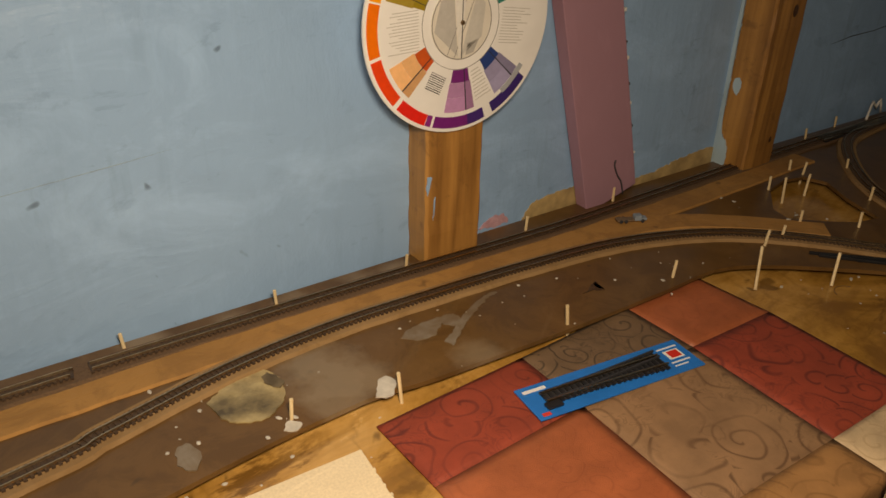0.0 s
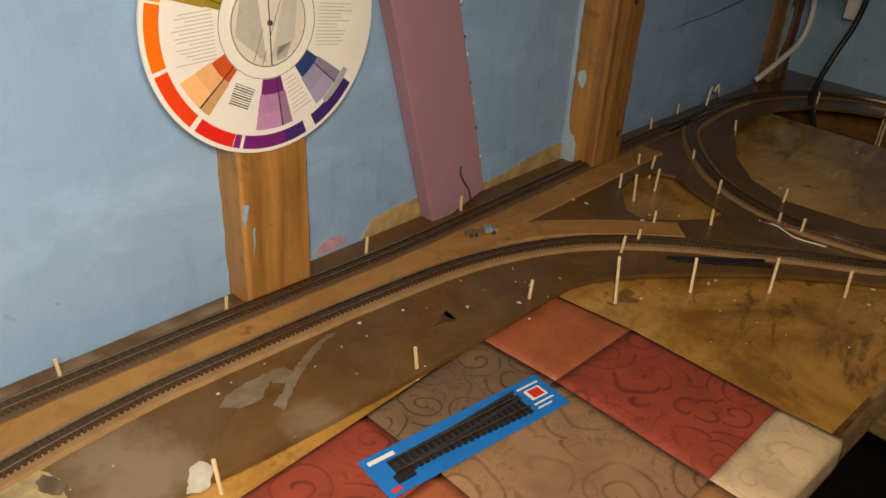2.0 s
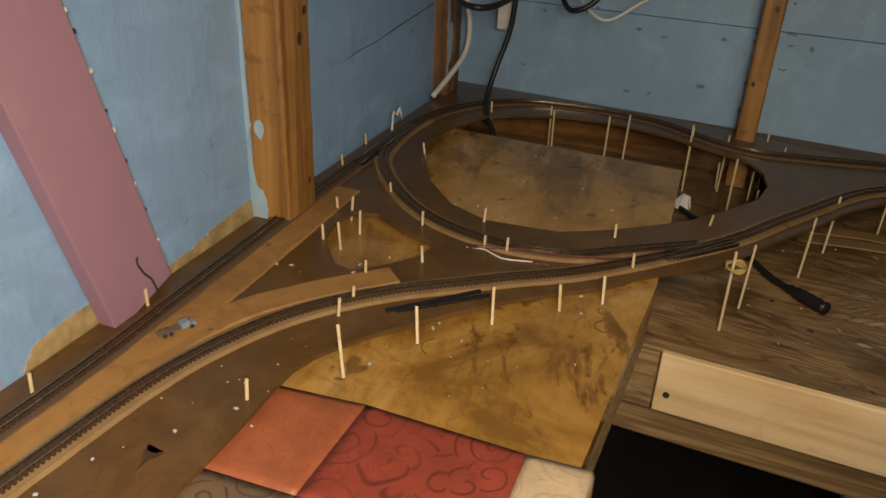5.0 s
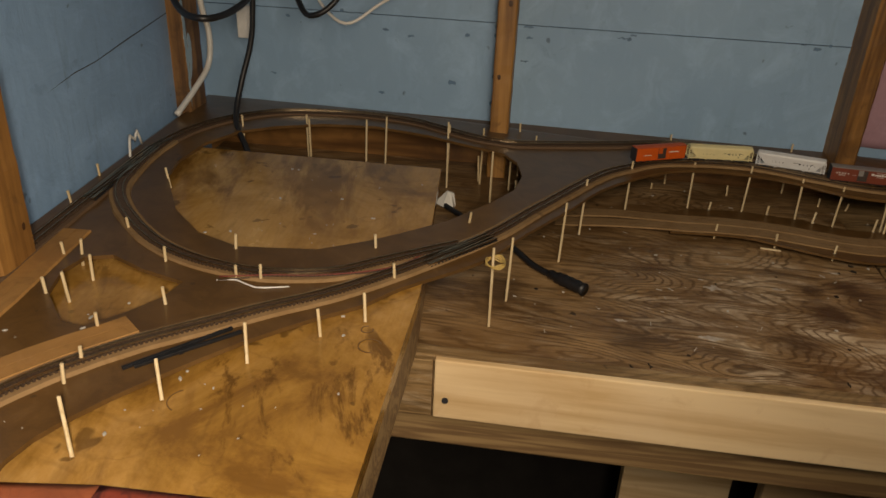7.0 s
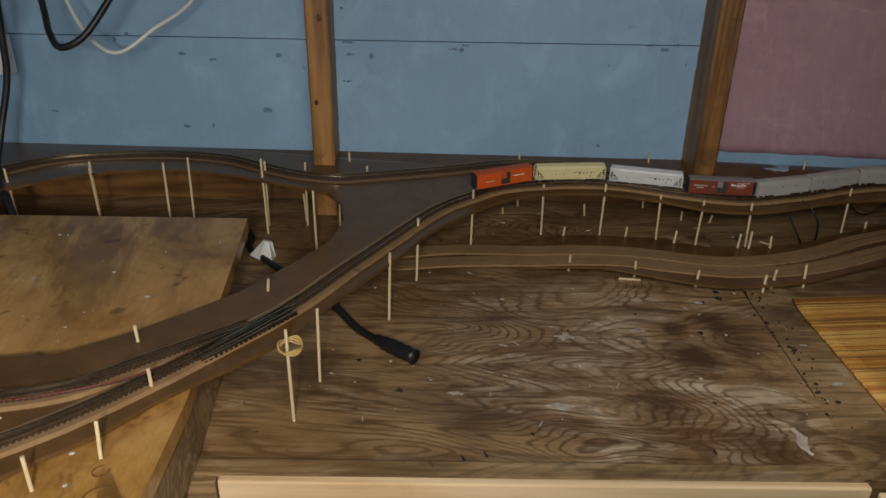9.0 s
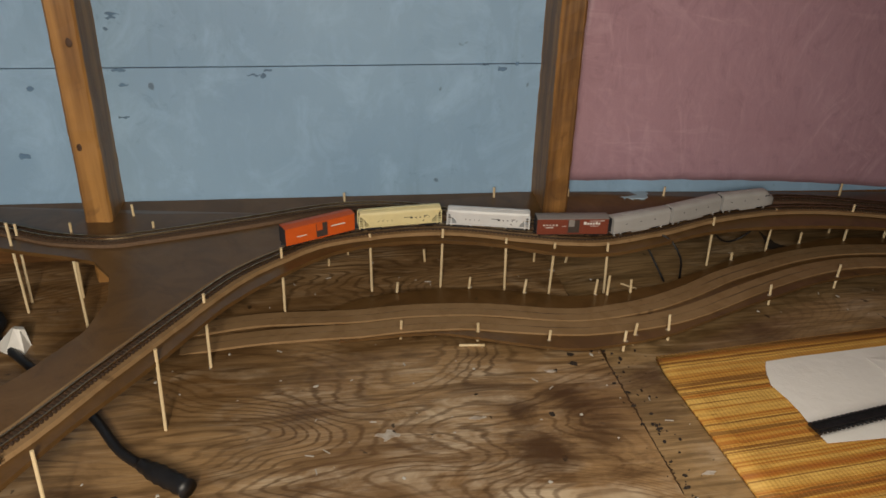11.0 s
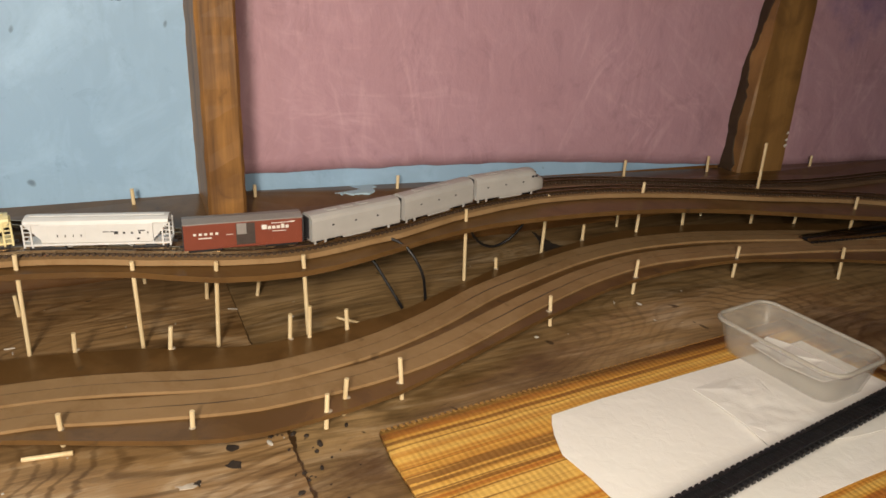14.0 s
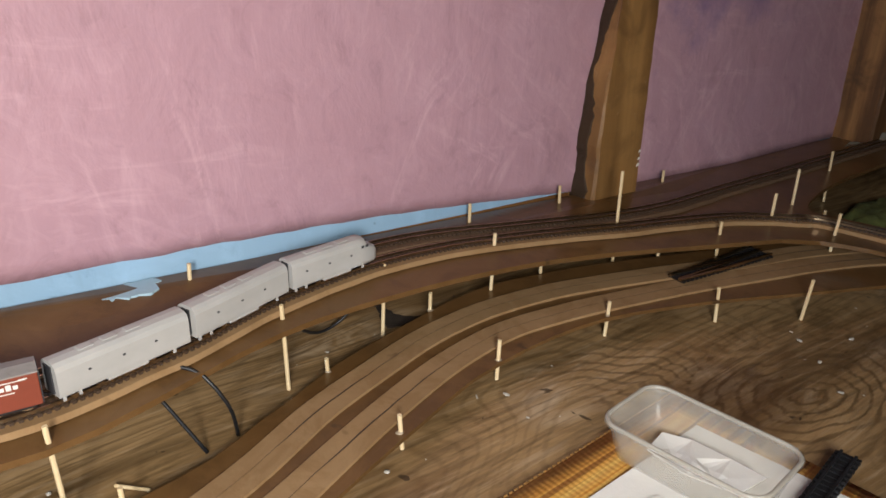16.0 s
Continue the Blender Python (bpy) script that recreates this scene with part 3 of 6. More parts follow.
def blotch(pts, x0, x1, axis, seed, wob=0.003):
    """A thin uneven patch with a ragged outline, in the plane across an axis."""
    ring = smooth_line(list(pts) + [pts[0]], 0.0012)[:-1]
    shift = Vector((seed * 3.1, seed * 1.7, 0))
    ring = [(p[0] + wob * 1.6 * noise.noise(Vector((p[0] * 300, p[1] * 300, 0)) + shift), p[1] + wob * 1.6 * noise.noise(Vector((p[0] * 300, p[1] * 300, 9)) + shift)) for p in ring]
    bm = bmesh.new()
    place = (lambda u, v, w: (u, w, v)) if axis == "y" else ((lambda u, v, w: (w, u, v)) if axis == "x" else (lambda u, v, w: (u, v, w)))
    lo = [bm.verts.new(place(u, v, x0)) for u, v in ring]
    hi = [bm.verts.new(place(u, v, x1)) for u, v in ring]
    bm.faces.new(hi)
    for i in range(len(ring)):
        j = (i + 1) % len(ring)
        bm.faces.new((lo[i], lo[j], hi[j], hi[i]))
    bmesh.ops.triangulate(bm, faces=bm.faces[:1])
    return bm


for k, pts in enumerate(([(0.37, 0.04), (0.380, 0.066), (0.392, 0.077), (0.425, 0.0795), (0.45, 0.076), (0.45, 0.04)], [(0.49, 0.04), (0.50, 0.067), (0.531, 0.072), (0.575, 0.078), (0.610, 0.0765), (0.612, 0.04)],
                         )):
    part("bare_patch", blotch(pts, 0.001, -0.0008, "y", 3 + k, 0.0012), M["bare"], wall_north, "bare tan board below the paint")

part("paint_smear", blotch([(0.3356, 0.066), (0.3416, 0.071), (0.3516, 0.0745), (0.3596, 0.0725), (0.3626, 0.066)], 0.001, -0.0006, "y", 61, 0.0012), M["pink"], wall_north, "small smear of pink paint")
# wall B: two blue planks up to the painted stud, a pink panel beyond
wall_east = thing("wall_east", None, "blue painted plank wall, set paler for the light on it, with a dark seam", "wall", kind="structure")


def seam(y):
    """The height of the gap between the two planks of wall B, which dips a little along the wall."""
    return 0.1698 + 0.004 * max(0.0, min(0.4, y))


def footed_plank(low, high, x0, mat, label=""):
    """A wall plank along wall B between two edges that vary along the wall."""
    bm = bmesh.new()
    ys = [-3.2, -0.9, -0.8, -0.7, -0.6, -0.5, -0.41, -0.34, -0.28, -0.05, 0.05, 0.16, 0.25, 0.60]
    rows = []
    for y in ys:
        a, b = low(y), high(y)
        rows.append([bm.verts.new((x, y, z)) for x, z in ((x0, a), (x0, b), (WALL_B + 0.05, b), (WALL_B + 0.05, a))])
    for p, q in zip(rows, rows[1:]):
        for k in range(4):
            bm.faces.new((p[k], p[(k + 1) % 4], q[(k + 1) % 4], q[k]))
    bm.faces.new(rows[0])
    bm.faces.new(rows[-1][::-1])
    return part("plank", bm, mat, wall_east, label)


foot_of = lambda y: sheet_z(y, WALL_B) - 0.003
footed_plank(foot_of, lambda y: seam(y) - 0.0005, WALL_B, M["bluepale"])
footed_plank(lambda y: -0.03, lambda y: foot_of(y) - 0.0004, WALL_B + 0.001, M["stained"], "bare red-brown board below the paint")
# wall B below bench height: shade painted as a near-black colour
part("plank", box(WALL_B + 0.002, WALL_B + 0.05, -3.2, 0.60, -0.60, -0.031), M["dark"], wall_east, "wall below the bench, coloured near black for the shade")
footed_plank(lambda y: seam(y) + 0.0005, lambda y: 1.5, WALL_B, M["bluepale"])
footed_plank(lambda y: seam(y) - 0.0012, lambda y: seam(y) + 0.0012, WALL_B + 0.012, M["dark"], "dark gap between planks")


SMUDGE = paint("dark_blue_smudge", (0.14, 0.25, 0.40), (0.08, 0.13, 0.20), 0.5, None, 60, 0.9, 0.1)
rng = random.Random(19)
for k in range(26):
    if k < 11:
        y, z = 0.075 + rng.choice((-1, 1)) * rng.uniform(0.015, 0.024), rng.uniform(0.065, 0.24)
    elif k < 20:
        y, z = rng.uniform(0.10, 0.40), rng.choice((0.170, 0.15, 0.09)) + rng.uniform(-0.012, 0.012)
    else:
        y, z = rng.uniform(-0.30, 0.02), 0.167 + rng.uniform(-0.006, 0.004)
    a, b = rng.uniform(0.0015, 0.006), rng.uniform(0.0008, 0.0028)
    pts = [(y + a * (0.7 + 0.5 * rng.random()) * math.cos(t), z + b * (0.7 + 0.5 * rng.random()) * math.sin(t)) for t in np.linspace(0, 5.6, 9)]
    part("smudge", blotch(pts, WALL_B + 0.0005, WALL_B - 0.0003, "x", 200 + k, 0.0010), SMUDGE, wall_east, "dark blue smudge")


def pink_panel(y0, y1, low, seed, lean):
    rng = random.Random(seed)
    edge = []
    for k in range(41):
        y = y0 + (y1 - y0) * k / 40
        edge.append((y, float(np.interp(y, *low)) + 0.0016 * noise.noise(Vector((y * 22, seed, 0))) + rng.uniform(-0.0005, 0.0005)))
    bm = bmesh.new()
    rows = []
    zs_top = np.linspace(0, 1, 16)
    for y, z0 in edge:
        col = []
        for f in zs_top:
            z = z0 + (0.6 - z0) * f ** 1.5
            d = 0.0022 + 0.0016 * noise.noise(Vector((y * 9 + seed, z * 14, 0))) + 0.0012 * noise.noise(Vector(((y + z) * 30, (y - z) * 6, 3)))
            slip = 0.1 * max(0.0, z - 0.107) * lean * max(0.0, 1 - (y0 - y) / 0.1)
            col.append(bm.verts.new((WALL_B - max(0.0006, d), y - slip, z)))
        rows.append(col)
    for a, b in zip(rows, rows[1:]):
        for i in range(len(a) - 1):
            bm.faces.new((a[i], a[i + 1], b[i + 1], b[i]))
    back = bmesh.ops.extrude_face_region(bm, geom=bm.faces[:])
    for v in [g for g in back["geom"] if isinstance(g, bmesh.types.BMVert)]:
        v.co.x = WALL_B + 0.0005
    return tagged(finish("pink_panel", bm, M["pink"], smooth=True), "pink painted wall panel with rough brush strokes and ragged lower edge", "wall panel", "pink panels", "structure")


pink_panel(-0.3155, -0.734, ([-0.71, -0.65, -0.60, -0.56, -0.51, -0.46, -0.40, -0.32], [0.0385, 0.0435, 0.0480, 0.0512, 0.0545, 0.0570, 0.0590, 0.0615]), 1, 1.0)
pink_panel(-0.735, -1.085, ([-1.09, -0.9, -0.8, -0.73], [0.0285, 0.0275, 0.0295, 0.0350]), 2, 0.0)


def stud(m, w, d, mat, label, edge=None, lean=0.0, knots=(), chips=(), foot=0.03):
    """A sawn stud on a wall: local x across, y out of the wall (minus), with uneven edges, knots and flakes of paint."""
    t = thing("wall_stud", m, label, "stud", "wall studs")
    rng = random.Random(int(w * 1e5))
    bm = bmesh.new()
    zs_ = np.r_[np.linspace(foot, 0.4, 40), 1.5]
    rings = []
    for z in zs_:
        j = lambda: rng.uniform(-0.0004, 0.0004)
        e = edge(z) if edge else 0.0
        s = lean * (z - 0.06)
        c = 0.0018
        prof = [(-w / 2 - e + s + j(), 0.002), (-w / 2 - e * 0.6 + s + j(), -d + c), (-w / 2 + c - e * 0.4 + s, -d + j()), (w / 2 - c + s, -d + j()), (w / 2 + s + j(), -d + c), (w / 2 + s + j(), 0.002)]
        rings.append([bm.verts.new((x, y, z)) for x, y in prof])
    for a, b in zip(rings, rings[1:]):
        for i in range(6):
            bm.faces.new((a[i], a[(i + 1) % 6], b[(i + 1) % 6], b[i]))
    bm.faces.new(rings[0][::-1])
    bm.faces.new(rings[-1])
    part("timber", bm, mat, t)
    for x, z, r in knots:
        bm = bmesh.new()
        bmesh.ops.create_uvsphere(bm, u_segments=12, v_segments=8, radius=r)
        bmesh.ops.scale(bm, vec=(1, 0.06, 1.5), verts=bm.verts)
        bmesh.ops.translate(bm, vec=(x, -d, z), verts=bm.verts)
        part("knot", bm, M["knot"], t, "dark knot", True)
    for k, (pts, col) in enumerate(chips):
        part("paint_smear", blotch(pts, -d + 0.0005, -d - 0.0004, "y", 11 + k, 0.0006), col, t, "smear of wall paint")
    return t


stud(pose(0.296, wall_a(0.296), 0, 0, 0, ANGLE_A), 0.046, 0.022, M["stud"], "orange-brown pine wall stud with paint smears", knots=((0.006, 0.085, 0.0014), (0.004, 0.148, 0.0018), (-0.003, 0.150, 0.0012)),
     chips=(([(-0.0225, 0.118), (-0.0205, 0.124), (-0.019, 0.130), (-0.0215, 0.131), (-0.0228, 0.125)], M["blue"]), ([(-0.0175, 0.098), (-0.0165, 0.108), (-0.0160, 0.116), (-0.0172, 0.110)], M["blue"])))
t = stud(pose(0.628, wall_a(0.628), 0, 0, 0, ANGLE_A), 0.043, 0.034, M["stud"], "orange-brown pine wall stud with knots and blue paint on its edge", knots=((0.006, 0.205, 0.0035), (0.012, 0.090, 0.002), (0.014, 0.225, 0.003)))
bm = blotch([(0.001, 0.02), (-0.010, 0.05), (-0.015, 0.072), (-0.012, 0.088), (-0.006, 0.094), (-0.0045, 0.12), (-0.004, 0.22), (-0.003, 0.30), (0.001, 0.30)], -0.0211, -0.0222, "x", 5, 0.0008)
part("paint_smear", bm, M["bluelite"], t, "pale blue paint lapped over the stud side")
bm = blotch([(-0.014, 0.131), (-0.010, 0.134), (-0.008, 0.142), (-0.012, 0.147), (-0.016, 0.142)], -0.0211, -0.0222, "x", 6, 0.0008)
part("paint_smear", bm, M["bluelite"], t, "pale blue paint flake on the stud side")
stud(pose(WALL_B, 0.0780, 0, 0, 0, -90), 0.0212, 0.046, M["stud"], "narrow pine wall stud with a knot", foot=0.001, knots=((-0.004, 0.12, 0.002), (0.003, 0.20, 0.0025)))
stud(pose(WALL_B, -0.3036, 0, 0, 0, -90), 0.0212, 0.046, M["studmid"], "pine wall stud between blue and pink panels", foot=0.040)
bark = lambda z: 0.0010 + 0.0010 * math.sin(z * 70) + 0.0008 * math.sin(z * 163 + 1) - 0.155 * min(0.12, max(0.0, z - 0.075))
rough_stud = stud(pose(WALL_B, -0.7315, 0, 0, 0, -90), 0.047, 0.022, M["stud3"], "rough pine stud with a wavy dark bark edge", edge=bark, foot=0.028,
                  chips=tuple(([(0.0195, z), (0.0215, z + 0.0006), (0.0212, z + 0.0022), (0.0198, z + 0.0018)], M["white"]) for z in (0.055, 0.060, 0.066)))
bm = bmesh.new()
rows = []
rng = random.Random(8)
for z in np.linspace(0.03, 0.4, 90):
    e = bark(z)
    reach = 0.0125 + 0.004 * math.sin(z * 31 + 1) + 0.0025 * math.sin(z * 83) + rng.uniform(-0.0015, 0.0015)
    side = lambda q: -0.0235 - e + 0.4 * e * q / 0.0202
    rows.append([bm.verts.new(p) for p in ((side(0.0) - 0.0004, 0.0, z), (side(0.003) - 0.0016 + rng.uniform(-0.0006, 0.0006), -0.003, z), (side(reach) - 0.0009, -reach, z), (side(reach) + 0.0004, -reach - 0.0008, z))])
for p, q in zip(rows, rows[1:]):
    for k in range(3):
        bm.faces.new((p[k], p[k + 1], q[k + 1], q[k]))
part("bark", bm, M["bark"], rough_stud, "strip of dark bark along the stud's edge")
stud(pose(WALL_B, -1.098, 0, 0, 0, -90), 0.050, 0.040, M["stud2"], "dark brown wall stud at the end of the pink panel", foot=0.026)
stud(pose(1.025, wall_a(1.025), 0, 0, 0, ANGLE_A), 0.05, 0.016, M["stud2"], "weathered corner post with flaking paint",
     chips=(([(-0.015, 0.10), (-0.008, 0.115), (-0.006, 0.14), (-0.012, 0.15), (-0.016, 0.13)], M["bluelite"]), ([(-0.022, 0.07), (-0.018, 0.09), (-0.017, 0.16), (-0.023, 0.2)], M["bluelite"])))

# ---- benchwork ----
corner_bench = thing("corner_bench", None, "corner bench with a golden stained plywood top", "bench")
gold = part("tabletop", plate([(-1.2, 0.10), (0.67, 0.105), (0.86, 0.121), (0.918, 0.126), (0.918, 0.42), (-1.2, 0.30)], lambda x, y: GOLD, 0.012, grid=0.5), M["gold"], corner_bench, "golden stained plywood sheet")
for x, y in ((-0.9, 0.14), (-0.2, 0.20), (0.55, 0.20)):
    part("leg", box(x, x + 0.038, y, y + 0.038, -0.60, GOLD - 0.0122, 0.002), M["frame"], corner_bench)
part("apron", plate([(-1.2, 0.1015), (0.67, 0.1065), (0.80, 0.1175), (0.80, 0.132), (0.67, 0.122), (-1.2, 0.118)], lambda x, y: GOLD - 0.0122, 0.0394, grid=0.5), M["frame"], corner_bench, "grey-brown apron board under the plywood edge")
side_bench = thing("side_bench", None, "side bench topped with weathered stained plywood", "bench")
old = part("tabletop", plate([(0.683, 0.165), (0.672, -0.3022), (1.090, -0.3022), (1.090, 0.43), (0.80, 0.42), (0.80, 0.165)], lambda x, y: 0.0, 0.016, grid=0.5), M["oldply"], side_bench, "weathered stained plywood sheet")
old2 = part("tabletop", plate([(0.672, -0.3027), (0.660, -1.6), (1.090, -1.6), (1.090, -0.3027)], lambda x, y: -0.0006, 0.016, grid=0.5), M["oldgrey"], side_bench, "greyer weathered plywood sheet")
part("rail", box(0.684, 0.722, -1.6, 0.165, -0.095, -0.017, 0.002), M["frame"], side_bench, "pine frame rail")
part("edge_strip", box(0.6668, 0.6815, -0.296, 0.165, -0.049, 0.0030, 0.0015), M["oldgrey"], side_bench, "grey worn strip behind the new board")
trim_board = part("trim_board", box(0.660, 0.6660, -0.296, 0.091, -0.049, 0.004, 0.0012), M["board"], side_bench, "pale new pine board screwed to the edge")
part("end_board", box(0.6610, 0.6664, 0.0925, 0.165, -0.049, 0.0026, 0.0008), M["oldgrey"], side_bench, "grey-brown board running on under the golden sheet")
part("trim_board", box(0.650, 0.6595, -1.2, -0.299, -0.049, 0.003, 0.002), M["board"], side_bench, "pale new pine board")
for x, y in ((0.735, -0.9), (1.03, -0.9)):
    part("leg", box(x, x + 0.038, y, y + 0.038, -0.60, -0.018, 0.002), M["frame"], side_bench)

# ---- brown roadbed sheet ----
OUT = [(-0.9, 0.30), (-0.3, 0.340), (0.009, 0.362), (0.128, 0.368), (0.230, 0.372), (0.300, 0.3735), (0.400, 0.3765), (0.490, 0.384), (0.620, 0.395), (0.757, 0.4035), (0.87, 0.408), (0.946, 0.394),
       (1.000, 0.362), (1.030, 0.330), (1.045, 0.287), (1.053, 0.234), (1.047, 0.176), (1.029, 0.138), (1.013, 0.102), (1.008, 0.064), (1.017, 0.032), (1.036, -0.022), (1.059, -0.090), (1.065, -0.130),
       (1.061, -0.172), (1.048, -0.210), (1.030, -0.262), (1.022, -0.310), (1.025, -0.356), (1.040, -0.401), (1.056, -0.453), (1.064, -0.510), (1.063, -0.558), (1.050, -0.619), (1.037, -0.690),
       (1.036, -0.747), (1.041, -0.800), (1.043, -0.840), (1.045, -0.925), (1.047, -1.020), (1.05, -1.5)]
MAIN = [(-0.9, 0.13), (-0.3, 0.235), (0.004, 0.294), (0.05, 0.307), (0.121, 0.327), (0.19, 0.337), (0.25, 0.339), (0.33, 0.3395), (0.415, 0.334), (0.489, 0.311), (0.546, 0.27), (0.60, 0.210), (0.656, 0.150),
        (0.760, 0.070), (0.831, 0.031), (0.912, -0.013), (0.950, -0.036), (0.979, -0.062), (1.003, -0.092), (1.015, -0.130), (1.021, -0.175), (1.019, -0.215), (1.008, -0.262), (1.001, -0.300), (1.001, -0.332),
        (1.009, -0.366), (1.018, -0.398), (1.034, -0.442), (1.045, -0.505), (1.045, -0.557), (1.039, -0.595), (1.030, -0.640), (1.019, -0.690), (1.012, -0.732), (1.000, -0.777), (0.977, -0.811),
        (0.947, -0.832), (0.80, -0.860), (0.6, -0.9)]
LOOP = [(0.90, 0.4045), (0.855, 0.404), (0.80, 0.3965), (0.770, 0.388), (0.737, 0.367), (0.700, 0.332), (0.676, 0.300), (0.660, 0.260), (0.655, 0.215), (0.668, 0.172), (0.70, 0.136), (0.745, 0.086)]


def on_sheet(pts, lift=0.0, step=0.008):
    line = even(smooth_line(pts, step), step)
    return np.c_[line, [sheet_z(y, x) + lift for x, y in line]]


front = [(-0.9, 0.15), (-0.2, 0.21), (0.135, 0.265), (0.220, 0.267), (0.314, 0.268), (0.403, 0.272), (0.450, 0.275), (0.483, 0.264), (0.528, 0.235), (0.573, 0.200), (0.612, 0.165), (0.637, 0.139), (0.667, 0.119),
         (0.726, 0.066), (0.786, 0.035), (0.855, -0.004), (0.911, -0.033), (0.955, -0.068), (0.990, -0.108), (1.003, -0.150), (1.004, -0.200), (0.995, -0.250), (0.981, -0.288), (0.979, -0.330), (0.990, -0.370),
         (1.012, -0.437), (1.016, -0.500), (1.013, -0.570), (0.999, -0.655), (0.978, -0.729), (0.945, -0.795), (0.85, -0.828), (0.60, -0.875), (0.59, -0.925), (0.80, -0.885), (0.90, -0.868), (0.935, -0.860), (0.962, -0.852), (0.981, -0.848), (0.992, -0.862), (1.003, -0.900), (1.009, -0.935), (1.013, -0.985), (1.015, -1.03), (1.015, -1.2), (1.015, -1.5)]
front = [tuple(p) for p in smooth_line(front, 0.02)]
back = [(WALL_B - 0.004, -1.5), (WALL_B - 0.004, -0.9), (WALL_B - 0.004, -0.3), (WALL_B - 0.004, 0.2), (WALL_B - 0.004, wall_a(1.087) - 0.004), (0.6, wall_a(0.6) - 0.003), (-0.9, wall_a(-0.9) - 0.003)]
tri = [(0.601, 0.348), (0.570, 0.320), (0.567, 0.303), (0.588, 0.286), (0.611, 0.272), (0.634, 0.268), (0.645, 0.304), (0.660, 0.334), (0.652, 0.352), (0.630, 0.356)]
hole = [(0.815, 0.366), (0.852, 0.373), (0.905, 0.370), (0.950, 0.352), (0.978, 0.320), (1.004, 0.272), (1.015, 0.215), (1.006, 0.153), (0.994, 0.122), (0.985, 0.088), (0.977, 0.066), (0.956, 0.051), (0.920, 0.044), (0.880, 0.050),
        (0.845, 0.068), (0.790, 0.102), (0.753, 0.136), (0.731, 0.158), (0.704, 0.192), (0.694, 0.252), (0.710, 0.290), (0.746, 0.326)]
sheet = tagged(finish("roadbed_sheet", plate(front + back, lambda x, y: sheet_z(y, x), 0.003, (tri, hole)), M["brown"]),
               "brown painted foam roadbed sheet pinned on skewers", "roadbed")


def roadbed(name, pts, half, mat, label, lift=0.0, high=0.0022):
    """A cork strip along a line, with a slightly uneven knife-cut outline."""
    line = on_sheet(pts, 0.0, 0.006)
    n = sides(line)
    bed = thing(name, None, label, "cork strip")
    for hand in (1, -1):
        bm = bmesh.new()
        rings = []
        for k, (p, s) in enumerate(zip(line, n)):
            a = half + 0.0007 * noise.noise(Vector((k * 0.35, half * 900, len(pts) + (0 if hand > 0 else 7))))
            prof = ((a, lift - 0.0004), (a - 0.0009, lift + high), (0.00012, lift + high), (0.00012, lift - 0.0004))
            rings.append([bm.verts.new((p[0] + s[0] * o * hand, p[1] + s[1] * o * hand, p[2] + z)) for o, z in prof])
        for a, b in zip(rings, rings[1:]):
            for k in range(4):
                bm.faces.new((a[k], a[(k + 1) % 4], b[(k + 1) % 4], b[k]))
        bm.faces.new(rings[0])
        bm.faces.new(rings[-1][::-1])
        part("half_strip", bm, mat, bed)
    return bed


def track(name, pts, label, lift=0.0026):
    t = thing(name, None, label, "model track")
    line = on_sheet(pts, lift, 0.005)
    for s in (0.0030, -0.0030):
        bm = bmesh.new()
        add_ribbon(bm, line, s + 0.00035, s - 0.00035, 0.0010, 0.0025)
        part("rail", bm, M["rail"], t)
    bm = bmesh.new()
    add_ribbon(bm, line, 0.0036, -0.0036, -0.0002, 0.0006)
    part("tie_web", bm, M["tie"], t, "dark plastic web between the ties")
    ties = even(line, 0.0031)
    tn = sides(ties)
    bm = bmesh.new()
    for p, s in zip(ties, tn):
        a = math.degrees(math.atan2(s[1], s[0]))
        add_box(bm, -0.0053, 0.0053, -0.0008, 0.0008, 0, 0.0012, 0, pose(p[0], p[1], p[2], 0, 0, a))
    tagged(part("tie_strip", bm, M["tie"], t, "dark brown plastic ties"), kind="stuff")
    return t


roadbed("cork_roadbed", OUT, 0.0095, M["corkbrown"], "brown painted cork roadbed along the walls")
roadbed("cork_roadbed", MAIN, 0.0098, M["cork"], "tan cork roadbed under the running line", 0.0003)
roadbed("cork_roadbed", LOOP, 0.0092, M["cork"], "tan cork roadbed of the return loop", 0.0001)
roadbed("cork_roadbed", [(-0.9, 0.28), (0.0, 0.340), (0.2, 0.354), (0.4, 0.358), (0.56, 0.369), (0.69, 0.380)], 0.0115, M["corkgold"], "tan cork strip laid for a siding, no track yet", 0.0002, 0.0014)
roadbed("cork_roadbed", [(0.40, 0.352), (0.445, 0.350), (0.489, 0.338), (0.531, 0.311), (0.5745, 0.274)], 0.0115, M["corkgold"], "short orange cork strip beside the running line", 0.00015, 0.0016)
track("model_track", [(-0.9, 0.30), (-0.3, 0.340), (0.009, 0.362), (0.044, 0.3638)], "short length of model track ending at a gap")
track("model_track", [(0.054, 0.3644)] + OUT[3:], "model railway track along the walls")
track("model_track", MAIN, "model railway track of the running line")
track("model_track", LOOP, "model railway track of the return loop")

